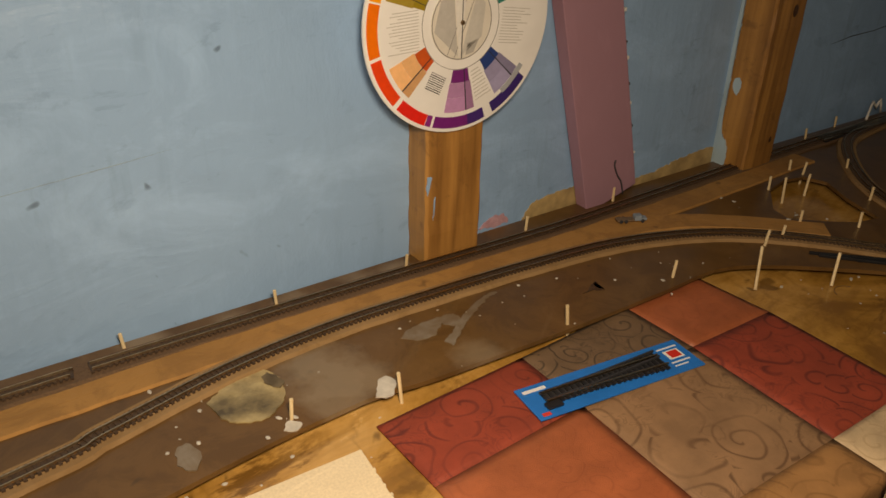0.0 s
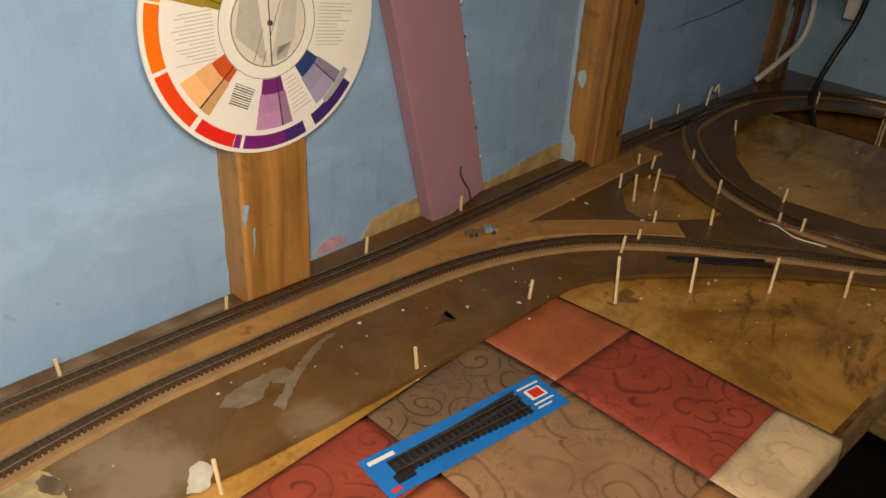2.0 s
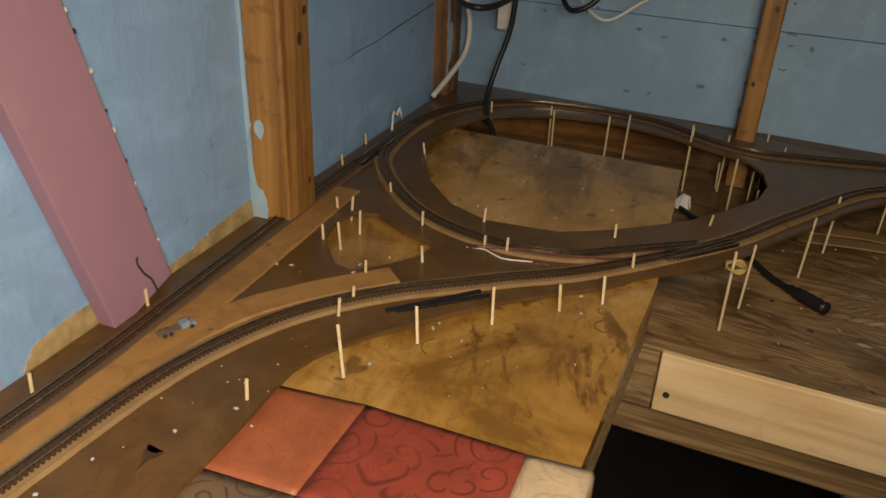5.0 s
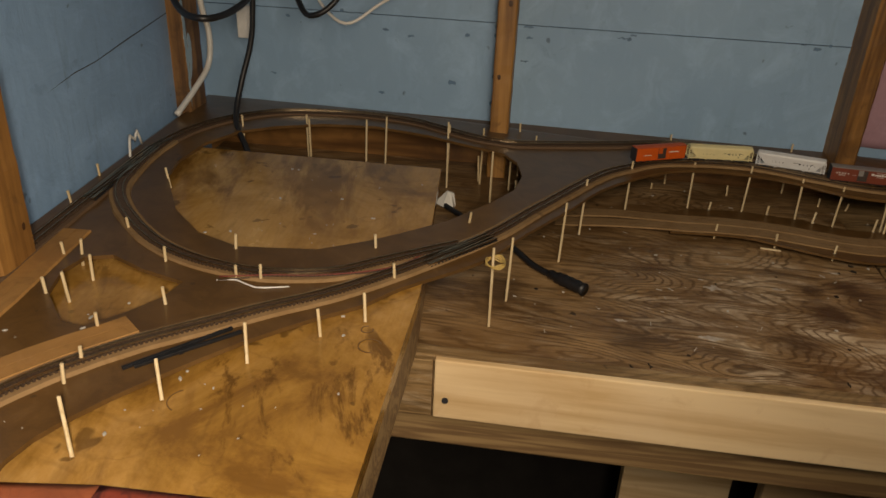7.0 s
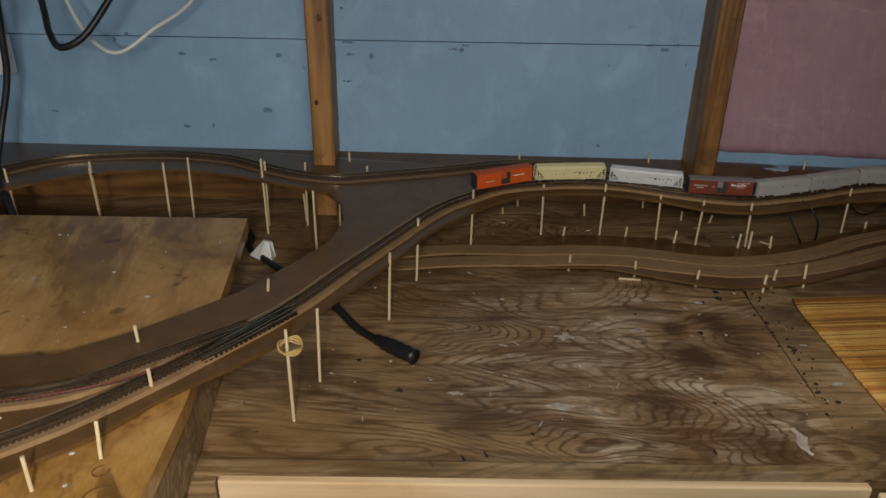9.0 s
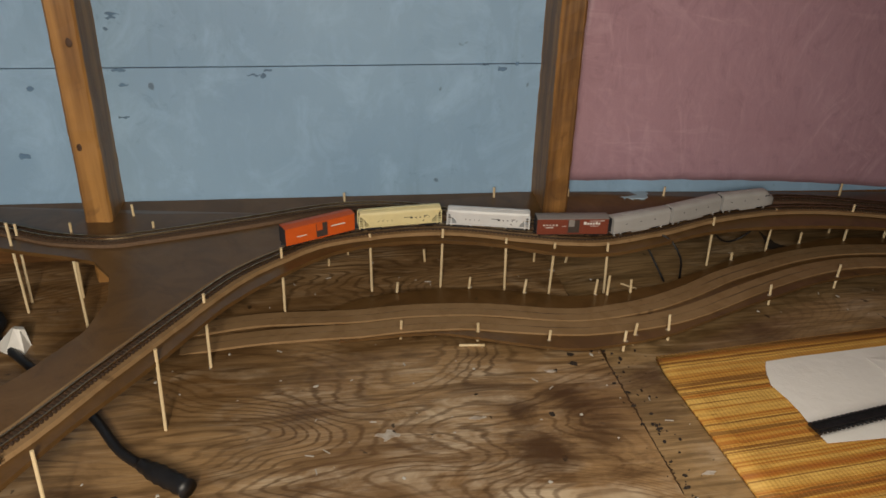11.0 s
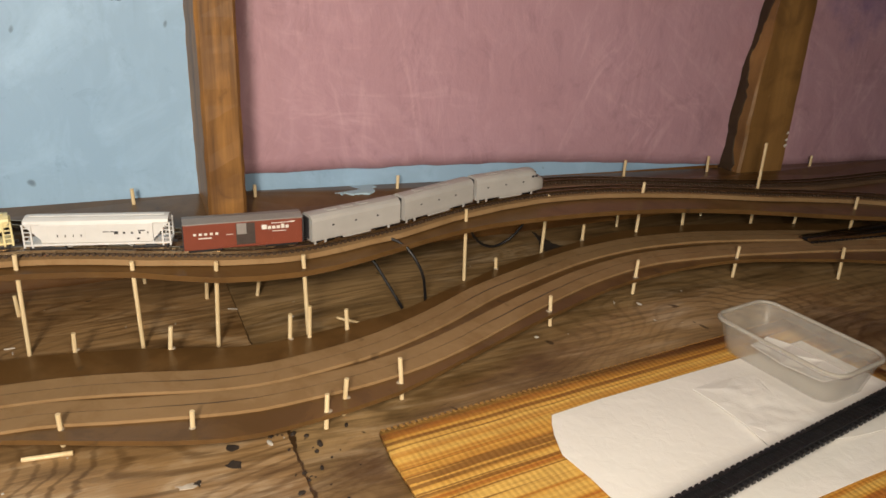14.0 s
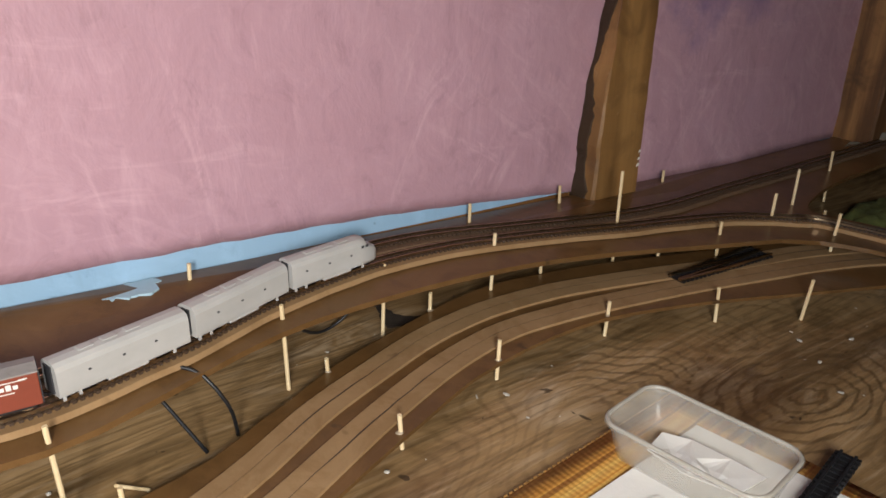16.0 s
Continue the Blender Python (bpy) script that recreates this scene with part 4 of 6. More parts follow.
# ---- lower sheet on the bench ----
low_back = [(0.970, -0.103), (0.985, -0.132), (0.991, -0.165), (0.992, -0.200), (0.984, -0.246), (0.970, -0.290), (0.969, -0.320), (0.974, -0.355), (0.981, -0.389), (0.993, -0.415), (1.002, -0.437),
            (1.016, -0.468), (1.028, -0.510), (1.038, -0.555), (1.040, -0.590), (1.034, -0.620), (1.025, -0.660), (1.012, -0.700), (0.975, -0.802), (0.896, -0.990)]
low_front = [(0.798, -0.990), (0.880, -0.832), (0.924, -0.733), (0.945, -0.688), (0.964, -0.633), (0.971, -0.595), (0.971, -0.557), (0.965, -0.517), (0.951, -0.477), (0.938, -0.441), (0.919, -0.394),
             (0.903, -0.354), (0.895, -0.307), (0.895, -0.275), (0.908, -0.235), (0.921, -0.202), (0.927, -0.181), (0.927, -0.150), (0.924, -0.110)]
low = [tuple(p) for p in smooth_line(low_back, 0.02)] + [tuple(p) for p in smooth_line(low_front, 0.02)]
tagged(finish("lower_roadbed_sheet", plate(low, lambda x, y: low_z(y), 0.0022), M["brown"]), "low brown foam roadbed sheet on short skewers", "roadbed")


def low_cork(pts):
    line = even(smooth_line(pts, 0.01), 0.01)
    rise = np.array([low_z(y) if y < -0.11 else float(np.interp(-y, [-0.01, 0.11], [-0.0014, 0.0075])) for y in line[:, 1]])
    bm = bmesh.new()
    add_ribbon(bm, np.c_[line, rise], 0.0090, -0.0090, -0.0003, 0.0014, 0.0003)
    strip = thing("cork_roadbed", None, "tan cork roadbed split along its middle, no track", "cork strip")
    part("strip", bm, M["cork"], strip)
    n = len(line)
    wob = np.array([0.0006 * noise.noise(Vector((k * 0.7, 0, line[0][0] * 9))) for k in range(n)])
    wide = np.array([0.00003 + 0.0006 * max(0, -0.12 + noise.noise(Vector((k * 0.22, 4, line[0][0] * 9)))) for k in range(n)])
    sd = sides(line)
    bm = bmesh.new()
    rows = [[bm.verts.new((*(p + q * (w + o)), g + z)) for o, z in ((-h, 0.0012), (-h, 0.00152), (h, 0.00152), (h, 0.0012))] for p, q, w, h, g in zip(line, sd, wob, wide, rise)]
    for a, b in zip(rows, rows[1:]):
        for k in range(3):
            bm.faces.new((a[k], a[k + 1], b[k + 1], b[k]))
    part("split", bm, M["tie"], strip, "dark split down the middle")


low_cork([(0.962, 0.012), (0.966, -0.045), (0.960, -0.090), (0.956, -0.120), (0.959, -0.160), (0.957, -0.206), (0.9505, -0.241), (0.9405, -0.278), (0.9385, -0.308), (0.945, -0.350), (0.954, -0.377), (0.966, -0.405),
          (0.984, -0.440), (0.9985, -0.480), (1.0115, -0.522), (1.016, -0.563), (1.012, -0.602), (1.003, -0.640), (0.988, -0.690), (0.971, -0.740), (0.9585, -0.792), (0.938, -0.840), (0.896, -0.911)])
low_cork([(0.939, 0.006), (0.941, -0.045), (0.938, -0.090), (0.935, -0.120), (0.9385, -0.160), (0.937, -0.205), (0.931, -0.230), (0.923, -0.265), (0.9185, -0.292), (0.9195, -0.320), (0.922, -0.346), (0.928, -0.374), (0.938, -0.402),
          (0.955, -0.440), (0.970, -0.476), (0.984, -0.517), (0.991, -0.558), (0.987, -0.595), (0.979, -0.635), (0.967, -0.688), (0.9515, -0.742), (0.939, -0.786), (0.919, -0.833), (0.877, -0.891)])

# ---- things on the golden sheet ----
def card(pts, z, thick, mat, name, parent=None, label=""):
    bm = bmesh.new()
    lo = [bm.verts.new((x, y, z)) for x, y in pts]
    hi = [bm.verts.new((x, y, z + thick)) for x, y in pts]
    bm.faces.new(hi)
    bm.faces.new(lo[::-1])
    for i in range(len(pts)):
        j = (i + 1) % len(pts)
        bm.faces.new((lo[i], lo[j], hi[j], hi[i]))
    return finish(name, bm, mat, parent, label)


def swirl(name, base, line, scale=18, amount=0.7, rough=0.75):
    """Woven cloth with a scroll pattern of darker lines."""
    mat, nt, b = nodes_of(name)
    v = coords(nt)
    warp = nt.nodes.new("ShaderNodeTexNoise")
    warp.inputs["Scale"].default_value, warp.inputs["Detail"].default_value = 34, 1
    nt.links.new(v, warp.inputs["Vector"])
    mixv = nt.nodes.new("ShaderNodeMix")
    mixv.data_type = "VECTOR"
    mixv.inputs[0].default_value = 0.010
    nt.links.new(v, mixv.inputs[4])
    nt.links.new(warp.outputs["Color"], mixv.inputs[5])
    vo = nt.nodes.new("ShaderNodeTexVoronoi")
    vo.inputs["Scale"].default_value = scale * 3.0
    nt.links.new(mixv.outputs[1], vo.inputs["Vector"])
    away = nt.nodes.new("ShaderNodeVectorMath")
    away.operation = "SUBTRACT"
    nt.links.new(mixv.outputs[1], away.inputs[0])
    nt.links.new(vo.outputs["Position"], away.inputs[1])
    xyz = nt.nodes.new("ShaderNodeSeparateXYZ")
    nt.links.new(away.outputs[0], xyz.inputs[0])
    turn = calc(nt, "DIVIDE", calc(nt, "ARCTAN2", xyz.outputs[1], xyz.outputs[0]), 6.28319)
    reach = calc(nt, "MULTIPLY", vo.outputs["Distance"], 3.6)
    phase = calc(nt, "PINGPONG", calc(nt, "FRACT", calc(nt, "ADD", reach, turn), 0.0), 0.5)
    fade = ramp(nt, noise_at(nt, v, 28, 2), (0.35, 0.25), (0.6, 1.0))
    lines = calc(nt, "MULTIPLY", ramp(nt, phase, (0.03, amount), (0.12, 0.0)), fade)
    cloud = noise_at(nt, v, 45, 4, 0.6)
    col = mixed(nt, ramp(nt, cloud, (0.35, 0.0), (0.65, 0.6)), base, tuple(c * 0.55 for c in base))
    col = mixed(nt, lines, col, line)
    curl = calc(nt, "PINGPONG", calc(nt, "MULTIPLY", noise_at(nt, v, 90, 1.5, 0.45, 1.2), 6.0), 0.5)
    leaf = ramp(nt, noise_at(nt, v, 40, 2), (0.48, 0.0), (0.56, 0.45 * amount))
    filigree = calc(nt, "MULTIPLY", ramp(nt, curl, (0.06, 1.0), (0.16, 0.0)), leaf)
    col = mixed(nt, filigree, col, line)
    nt.links.new(col, b.inputs["Base Color"])
    b.inputs["Roughness"].default_value = rough
    weave = noise_at(nt, v, 1500, 2)
    relief = calc(nt, "SUBTRACT", weave, calc(nt, "ADD", lines, filigree))
    bump(nt, b, relief, 0.4, 0.0005)
    return mat


RED = swirl("red_brocade", (0.30, 0.048, 0.024), (0.10, 0.014, 0.010), 12, 0.85)
TERRA = swirl("terracotta_satin", (0.40, 0.115, 0.048), (0.22, 0.055, 0.025), 20, 0.35, 0.5)
TAUPE = swirl("taupe_brocade", (0.17, 0.105, 0.06), (0.05, 0.032, 0.02), 14, 0.95)
BEIGE = swirl("beige_brocade", (0.30, 0.17, 0.09), (0.11, 0.055, 0.027), 9, 0.85)
CREAM = swirl("cream_brocade", (0.62, 0.46, 0.29), (0.30, 0.2, 0.1), 12, 0.5)
OCHRE = swirl("ochre_brocade", (0.40, 0.20, 0.075), (0.2, 0.09, 0.03), 12, 0.6)


def puffed(corners, z, mat, parent, name="patch"):
    """A sewn patch: a four-cornered cloth piece that swells a little between its seams."""
    a, b, c, d = [np.array(p, float) for p in corners]
    n = 14
    bm = bmesh.new()
    g = []
    for i in range(n + 1):
        for j in range(n + 1):
            u, v = i / n, j / n
            p = (a * (1 - u) + b * u) * (1 - v) + (d * (1 - u) + c * u) * v
            h = 0.0016 * min(1, 6 * u, 6 * (1 - u), 6 * v, 6 * (1 - v)) ** 0.5
            h += 0.0007 * noise.noise(Vector((p[0] * 60, p[1] * 60, 1))) * (h > 0)
            drop = max(0.0, 0.0985 - p[1])
            y = max(p[1], 0.0965)
            g.append(bm.verts.new((p[0], y, z + h - drop * 1.0)))
    m = n + 1
    for i in range(n):
        for j in range(n):
            bm.faces.new((g[i * m + j], g[(i + 1) * m + j], g[(i + 1) * m + j + 1], g[i * m + j + 1]))
    r = bmesh.ops.extrude_face_region(bm, geom=bm.faces[:])
    for w_ in [q for q in r["geom"] if isinstance(q, bmesh.types.BMVert)]:
        w_.co.z -= 0.0012
        if w_.co.y < 0.0966:
            w_.co.y += 0.0006
    return part(name, bm, mat, parent, "", True)


cloth = thing("patchwork_placemat", None, "patchwork cloth mat of red, terracotta, taupe and cream squares", "placemat")
zc = GOLD + 0.0016
puffed([(0.174, 0.255), (0.276, 0.266), (0.279, 0.214), (0.179, 0.203)], zc, RED, cloth)
puffed([(0.276, 0.266), (0.369, 0.277), (0.374, 0.223), (0.279, 0.214)], zc, TAUPE, cloth)
puffed([(0.369, 0.277), (0.441, 0.281), (0.449, 0.226), (0.374, 0.223)], zc, TERRA, cloth)
puffed([(0.179, 0.203), (0.279, 0.214), (0.281, 0.124), (0.184, 0.112)], zc, TERRA, cloth)
puffed([(0.279, 0.214), (0.374, 0.223), (0.376, 0.128), (0.281, 0.124)], zc, BEIGE, cloth)
puffed([(0.374, 0.223), (0.449, 0.226), (0.452, 0.132), (0.376, 0.128)], zc, RED, cloth)
puffed([(0.184, 0.112), (0.281, 0.124), (0.283, 0.05), (0.188, 0.04)], zc, TAUPE, cloth)
puffed([(0.281, 0.124), (0.376, 0.128), (0.378, 0.06), (0.283, 0.05)], zc, OCHRE, cloth)
puffed([(0.376, 0.128), (0.452, 0.132), (0.458, 0.080), (0.378, 0.075)], zc, CREAM, cloth)

# cream napkin with a frayed edge
nap = thing("napkin", None, "cream woven napkin with a frayed edge", "napkin")
NAPM = plain("cream_linen", (0.72, 0.60, 0.42), 0.85, 0, 0.08, 700)
bm = plate([(0.159, 0.243), (0.155, 0.10), (-0.05, 0.10), (-0.02, 0.228), (0.06, 0.240)], lambda x, y: GOLD + 0.0022 + 0.0008 * noise.noise(Vector((x * 50, y * 50, 0))), 0.0018, grid=0.012)
part("cloth", bm, NAPM, nap)
bm = bmesh.new()
rng = random.Random(4)
for k in range(60):
    y = 0.102 + 0.139 * k / 60
    add_box(bm, 0.1565, 0.1570 + rng.uniform(0.0012, 0.0026), y, y + 0.0016, GOLD + 0.0004, GOLD + 0.0018)
part("fringe", bm, NAPM, nap)

RINGM = paint("tide_mark", (0.15, 0.072, 0.022), (0.22, 0.12, 0.04), 0.3, None, 60, 0.8, 0.05)
for cx, cy, r, a0, a1 in ((0.5945, 0.1250, 0.0075, -60, 200), (0.613, 0.131, 0.004, 0, 300), (0.52, 0.215, 0.010, 30, 160)):
    bm = bmesh.new()
    ring = []
    for k in range(41):
        a = radians(a0 + (a1 - a0) * k / 40)
        w = 0.0003 + 0.0005 * abs(noise.noise(Vector((k * 0.2, cx * 50, 0))))
        ring.append([bm.verts.new((cx + q * math.cos(a), cy + q * math.sin(a), z)) for q, z in ((r - w, GOLD + 0.0001), (r - w, GOLD + 0.0004), (r + w, GOLD + 0.0004), (r + w, GOLD + 0.0001))])
    for p, q in zip(ring, ring[1:]):
        for k in range(3):
            bm.faces.new((p[k], p[k + 1], q[k + 1], q[k]))
    part("ring_stain", bm, RINGM, corner_bench, "dark ring left by a wet cup")

# packaged turnout
pk = thing("packaged_turnout", pose(0.3075, 0.222, GOLD + 0.0040, 0, 0.6, -3.5), "black model turnout in a blue blister pack", "package")
BLUEC = plain("blue_card", (0.005, 0.16, 0.55), 0.35, 0, 0.08, 60)
part("backing_card", box(-0.058, 0.058, -0.0137, 0.0137, 0, 0.0009, 0.0003), BLUEC, pk)
tn = part("turnout", plate([(-0.047, -0.0052), (-0.01, -0.0058), (0.036, -0.0085), (0.036, 0.0072), (-0.01, 0.0052), (-0.047, 0.0044)], lambda x, y: 0.0016, 0.0005, grid=0.5), M["ink"], pk, "black plastic turnout")
for k in range(22):
    x = -0.047 + 0.0038 * k
    wd = 0.0048 + 0.0032 * max(0, (k - 6) / 15)
    part("tie", box(x, x + 0.0020, -wd - 0.001, wd * 0.9, 0.0010, 0.0024), M["black"], tn)
for a, b in ((-0.0035, -0.0058), (0.0035, 0.0035), (-0.0030, 0.0018), (0.0036, 0.0075)):
    bm = bmesh.new()
    add_ribbon(bm, np.array([(-0.048, a, 0.0024), (-0.01, a * 0.8 + b * 0.2, 0.0024), (0.036, b, 0.0024)]), 0.0005, -0.0005, 0, 0.0012)
    part("rail", bm, M["rail"] if abs(a) == 0.0035 else M["ink"], tn)
part("throw_bar", box(-0.050, -0.040, -0.009, -0.004, 0.0010, 0.0026, 0.0004), M["black"], tn)
for x0, x1, y0, y1, c in ((0.042, 0.053, -0.002, 0.006, (0.75, 0.75, 0.72)), (0.044, 0.0515, -0.001, 0.005, (0.6, 0.03, 0.02)), (0.040, 0.055, 0.008, 0.0092, (0.7, 0.72, 0.75)),
                          (0.040, 0.054, -0.0055, -0.0043, (0.7, 0.72, 0.75)), (0.040, 0.050, -0.0085, -0.0075, (0.7, 0.72, 0.75)), (-0.055, -0.040, 0.008, 0.0105, (0.7, 0.72, 0.75)), (-0.055, -0.050, -0.012, -0.0095, (0.6, 0.05, 0.04))):
    z = 0.0012 if c[1] < 0.1 else 0.0010
    part("print_bar", box(x0, x1, y0, y1, 0.0006, z), plain("print", c, 0.4, 0, 0.03), pk, "printed bar")

# colour wheel
WHEEL_AT = (0.2955, wall_a(0.297) - 0.0265, 0.230)
cw = thing("color_wheel", pose(*WHEEL_AT, 90, 0, ANGLE_A), "round white card colour wheel with tinted swatches hung on a stud", "color wheel")
CARD = plain("wheel_card", (0.76, 0.76, 0.755), 0.45, 0, 0.04, 30)


def sector(r0, r1, a0, a1, z0, z1, n=10):
    bm = bmesh.new()
    rings = []
    for k in range(n + 1):
        a = radians(a0 + (a1 - a0) * k / n)
        rings.append([bm.verts.new((r * math.cos(a), r * math.sin(a), z)) for r, z in ((r0, z0), (r1, z0), (r1, z1), (r0, z1))])
    for p, q in zip(rings, rings[1:]):
        for i in range(4):
            bm.faces.new((p[i], p[(i + 1) % 4], q[(i + 1) % 4], q[i]))
    bm.faces.new(rings[0][::-1])
    bm.faces.new(rings[-1])
    return bm


bm = bmesh.new()
bmesh.ops.create_cone(bm, cap_ends=True, segments=96, radius1=0.0685, radius2=0.0685, depth=0.0012)
part("disc", bm, CARD, cw)
bm = bmesh.new()
bmesh.ops.create_cone(bm, cap_ends=True, segments=64, radius1=0.0225, radius2=0.0225, depth=0.0006)
bmesh.ops.translate(bm, vec=(0, 0, 0.0011), verts=bm.verts)
part("inner_dial", bm, plain("dial_card", (0.66, 0.63, 0.57), 0.4, 0, 0.05, 60), cw, "grey-white inner dial")
for pts, c in (([(-0.0160, 0.0140), (-0.0065, 0.0170), (-0.0030, -0.0200), (-0.0205, -0.0040)], (0.46, 0.45, 0.43)), ([(0.0172, 0.0098), (0.0110, 0.0180), (-0.0008, -0.0205), (0.0150, -0.0100)], (0.52, 0.51, 0.48)),
               ([(-0.0066, 0.0205), (0.0030, 0.0205), (-0.0018, -0.0212)], (0.70, 0.69, 0.66)), ([(0.0040, -0.0130), (0.0130, -0.0110), (0.0090, -0.0190), (0.0030, -0.0200)], (0.40, 0.39, 0.37))):
    bm = bmesh.new()
    low = [bm.verts.new((x, y, 0.0010)) for x, y in pts]
    top = [bm.verts.new((x, y, 0.0015 + 0.0001 * (c[0] > 0.6))) for x, y in pts]
    bm.faces.new(top)
    for a in range(len(pts)):
        bm.faces.new((low[a], low[(a + 1) % len(pts)], top[(a + 1) % len(pts)], top[a]))
    part("dial_window", bm, plain("dial_grey", c, 0.4, 0, 0.05), cw)
bm = bmesh.new()
bmesh.ops.create_cone(bm, cap_ends=True, segments=20, radius1=0.0016, radius2=0.0012, depth=0.0016)
bmesh.ops.translate(bm, vec=(0, 0, 0.002), verts=bm.verts)
part("rivet", bm, plain("brass_rivet", (0.25, 0.17, 0.10), 0.35, 0.8), cw, "small brass rivet")
LINE = plain("dial_line", (0.16, 0.155, 0.15), 0.5, 0, 0.05)
part("dial_ring", sector(0.0218, 0.0223, 0, 359.9, 0.0012, 0.00152, 64), LINE, cw, "thin printed ring")
part("dial_ring", sector(0.0285, 0.0288, 0, 359.9, 0.0004, 0.00085, 64), LINE, cw, "thin printed ring")
for a in (75, 255):
    p = Vector((0.0212 * math.cos(radians(a)), 0.0212 * math.sin(radians(a)), 0))
    q = Vector((0.0212 * math.cos(radians(a + 165)), 0.0212 * math.sin(radians(a + 165)), 0))
    d = q - p
    part("dial_line", box(0, d.length, -0.00015, 0.00015, 0.0013, 0.00158, 0, pose(p.x, p.y, 0, 0, 0, math.degrees(math.atan2(d.y, d.x)))), LINE, cw, "printed triangle edge")
part("pointer", box(-0.0003, 0.0003, -0.0215, 0.021, 0.0015, 0.0017), M["ink"], cw, "thin dark pointer line")
HUES = ((-90, (0.16, 0.02, 0.17), (0.42, 0.22, 0.42), (0.16, 0.015, 0.16)), (-48, (0.02, 0.05, 0.20), (0.30, 0.28, 0.45), (0.05, 0.02, 0.18)), (-145, (0.55, 0.09, 0.02), (0.75, 0.42, 0.20), (0.75, 0.09, 0.01)),
        (150, (0.30, 0.22, 0.02), (0.45, 0.33, 0.05), (0.80, 0.30, 0.01)), (28, (0.01, 0.20, 0.17), (0.25, 0.38, 0.34), (0.01, 0.18, 0.14)), (85, (0.10, 0.30, 0.05), (0.40, 0.5, 0.2), (0.3, 0.5, 0.05)))
for a, deep, tint, rim in HUES:
    part("swatch", sector(0.029, 0.037, a - 11, a + 11, 0.0004, 0.0010), plain("ink_deep", deep, 0.4, 0, 0.05), cw)
    part("swatch", sector(0.0372, 0.0465, a - 12, a + 5, 0.0004, 0.0010), plain("ink_tint", tint, 0.4, 0, 0.05), cw)
    part("swatch", sector(0.0467, 0.056, a - 12, a + 5, 0.0004, 0.0010), plain("ink_tint", tuple(min(1, c * 1.15) for c in tint), 0.4, 0, 0.05), cw)
    part("swatch", sector(0.0372, 0.056, a + 5.5, a + 12, 0.0004, 0.0010), plain("ink_tone", tuple(c * 0.75 for c in tint), 0.4, 0, 0.05), cw)
    part("dividing_line", sector(0.029, 0.056, a + 4.8, a + 5.6, 0.0004, 0.0013, 2), M["ink"], cw)
for a0, a1, c in ((-108, -84, (0.16, 0.015, 0.17)), (-84, -72, (0.05, 0.02, 0.16)), (-66, -38, (0.04, 0.02, 0.15)), (-128, -114, (0.70, 0.02, 0.015)), (-135, -128, (0.70, 0.02, 0.015)), (-113.5, -110, (0.22, 0.02, 0.2)),
                  (-165, -138, (0.75, 0.055, 0.012)), (165, 193, (0.80, 0.16, 0.01)), (130, 164, (0.85, 0.33, 0.01)), (8, 34, (0.01, 0.16, 0.13))):
    part("rim_swatch", sector(0.0590, 0.0662, a0, a1, 0.0004, 0.0010), plain("ink_rim", c, 0.4, 0, 0.05), cw)
part("rim_swatch", sector(0.0565, 0.060, -55, -33, 0.0004, 0.0011), plain("ink_grey", (0.35, 0.38, 0.42), 0.4, 0, 0.05), cw)
GREYINK = plain("grey_ink", (0.46, 0.45, 0.43), 0.6, 0, 0.05)
rng = random.Random(3)
for a, n in ((-8, 13), (182, 14), (-68, 9)):
    m = pose(0, 0, 0, 0, 0, a)
    for k in range(n):
        if abs(a) in (68, 28):
            bm = box(0.032 + 0.0024 * k, 0.0324 + 0.0024 * k, -0.0045 - 0.0003 * k, 0.003 + 0.0004 * k + rng.uniform(-0.002, 0), 0.0004, 0.0009, 0, m)
        else:
            bm = box(0.031, 0.049 + rng.uniform(-0.005, 0.005), -0.0115 + 0.0018 * k, -0.0111 + 0.0018 * k, 0.0004, 0.0009, 0, m)
        part("text_bar", bm, GREYINK, cw)
for k in range(9):
    part("text_bar", box(0.034 + 0.0013 * k, 0.0346 + 0.0013 * k, -0.006, 0.006, 0.0004, 0.0009, 0, pose(0, 0, 0, 0, 0, -118)), M["ink"] if k % 3 else plain("grey_ink", (0.3, 0.3, 0.3), 0.6), cw)

# pink foam board leaning on wall A
fb = thing("foam_board", pose(0.4615, wall_a(0.46) - 0.003, 0.067, 0, -15.5, ANGLE_A), "pink insulation foam board leaning on the wall", "board")
part("panel", box(-0.028, 0.028, -0.012, 0.0, 0, 0.5, 0.0008), M["foam"], fb)
rng = random.Random(9)
for k in range(16):
    z = 0.03 + 0.02 * k + rng.uniform(-0.006, 0.006)
    part("torn_chip", box(0.0276, 0.0276 + rng.uniform(0.0014, 0.0030), -0.0118, -0.0085, z, z + rng.uniform(0.0012, 0.0028)), M["ink"] if k % 2 else M["white"], fb)
bm = tube(smooth_line([(0.012, -0.0125, -0.001), (0.011, -0.0126, 0.012), (0.008, -0.0127, 0.018), (0.0055, -0.0127, 0.030), (0.0075, -0.0127, 0.034)], 0.003), [0.0007] * len(smooth_line([(0.012, -0.0125, -0.001), (0.011, -0.0126, 0.012), (0.008, -0.0127, 0.018), (0.0055, -0.0127, 0.030), (0.0075, -0.0127, 0.034)], 0.003)), 6)
part("wire", bm, M["ink"], fb, "short dark wire stuck to the board")

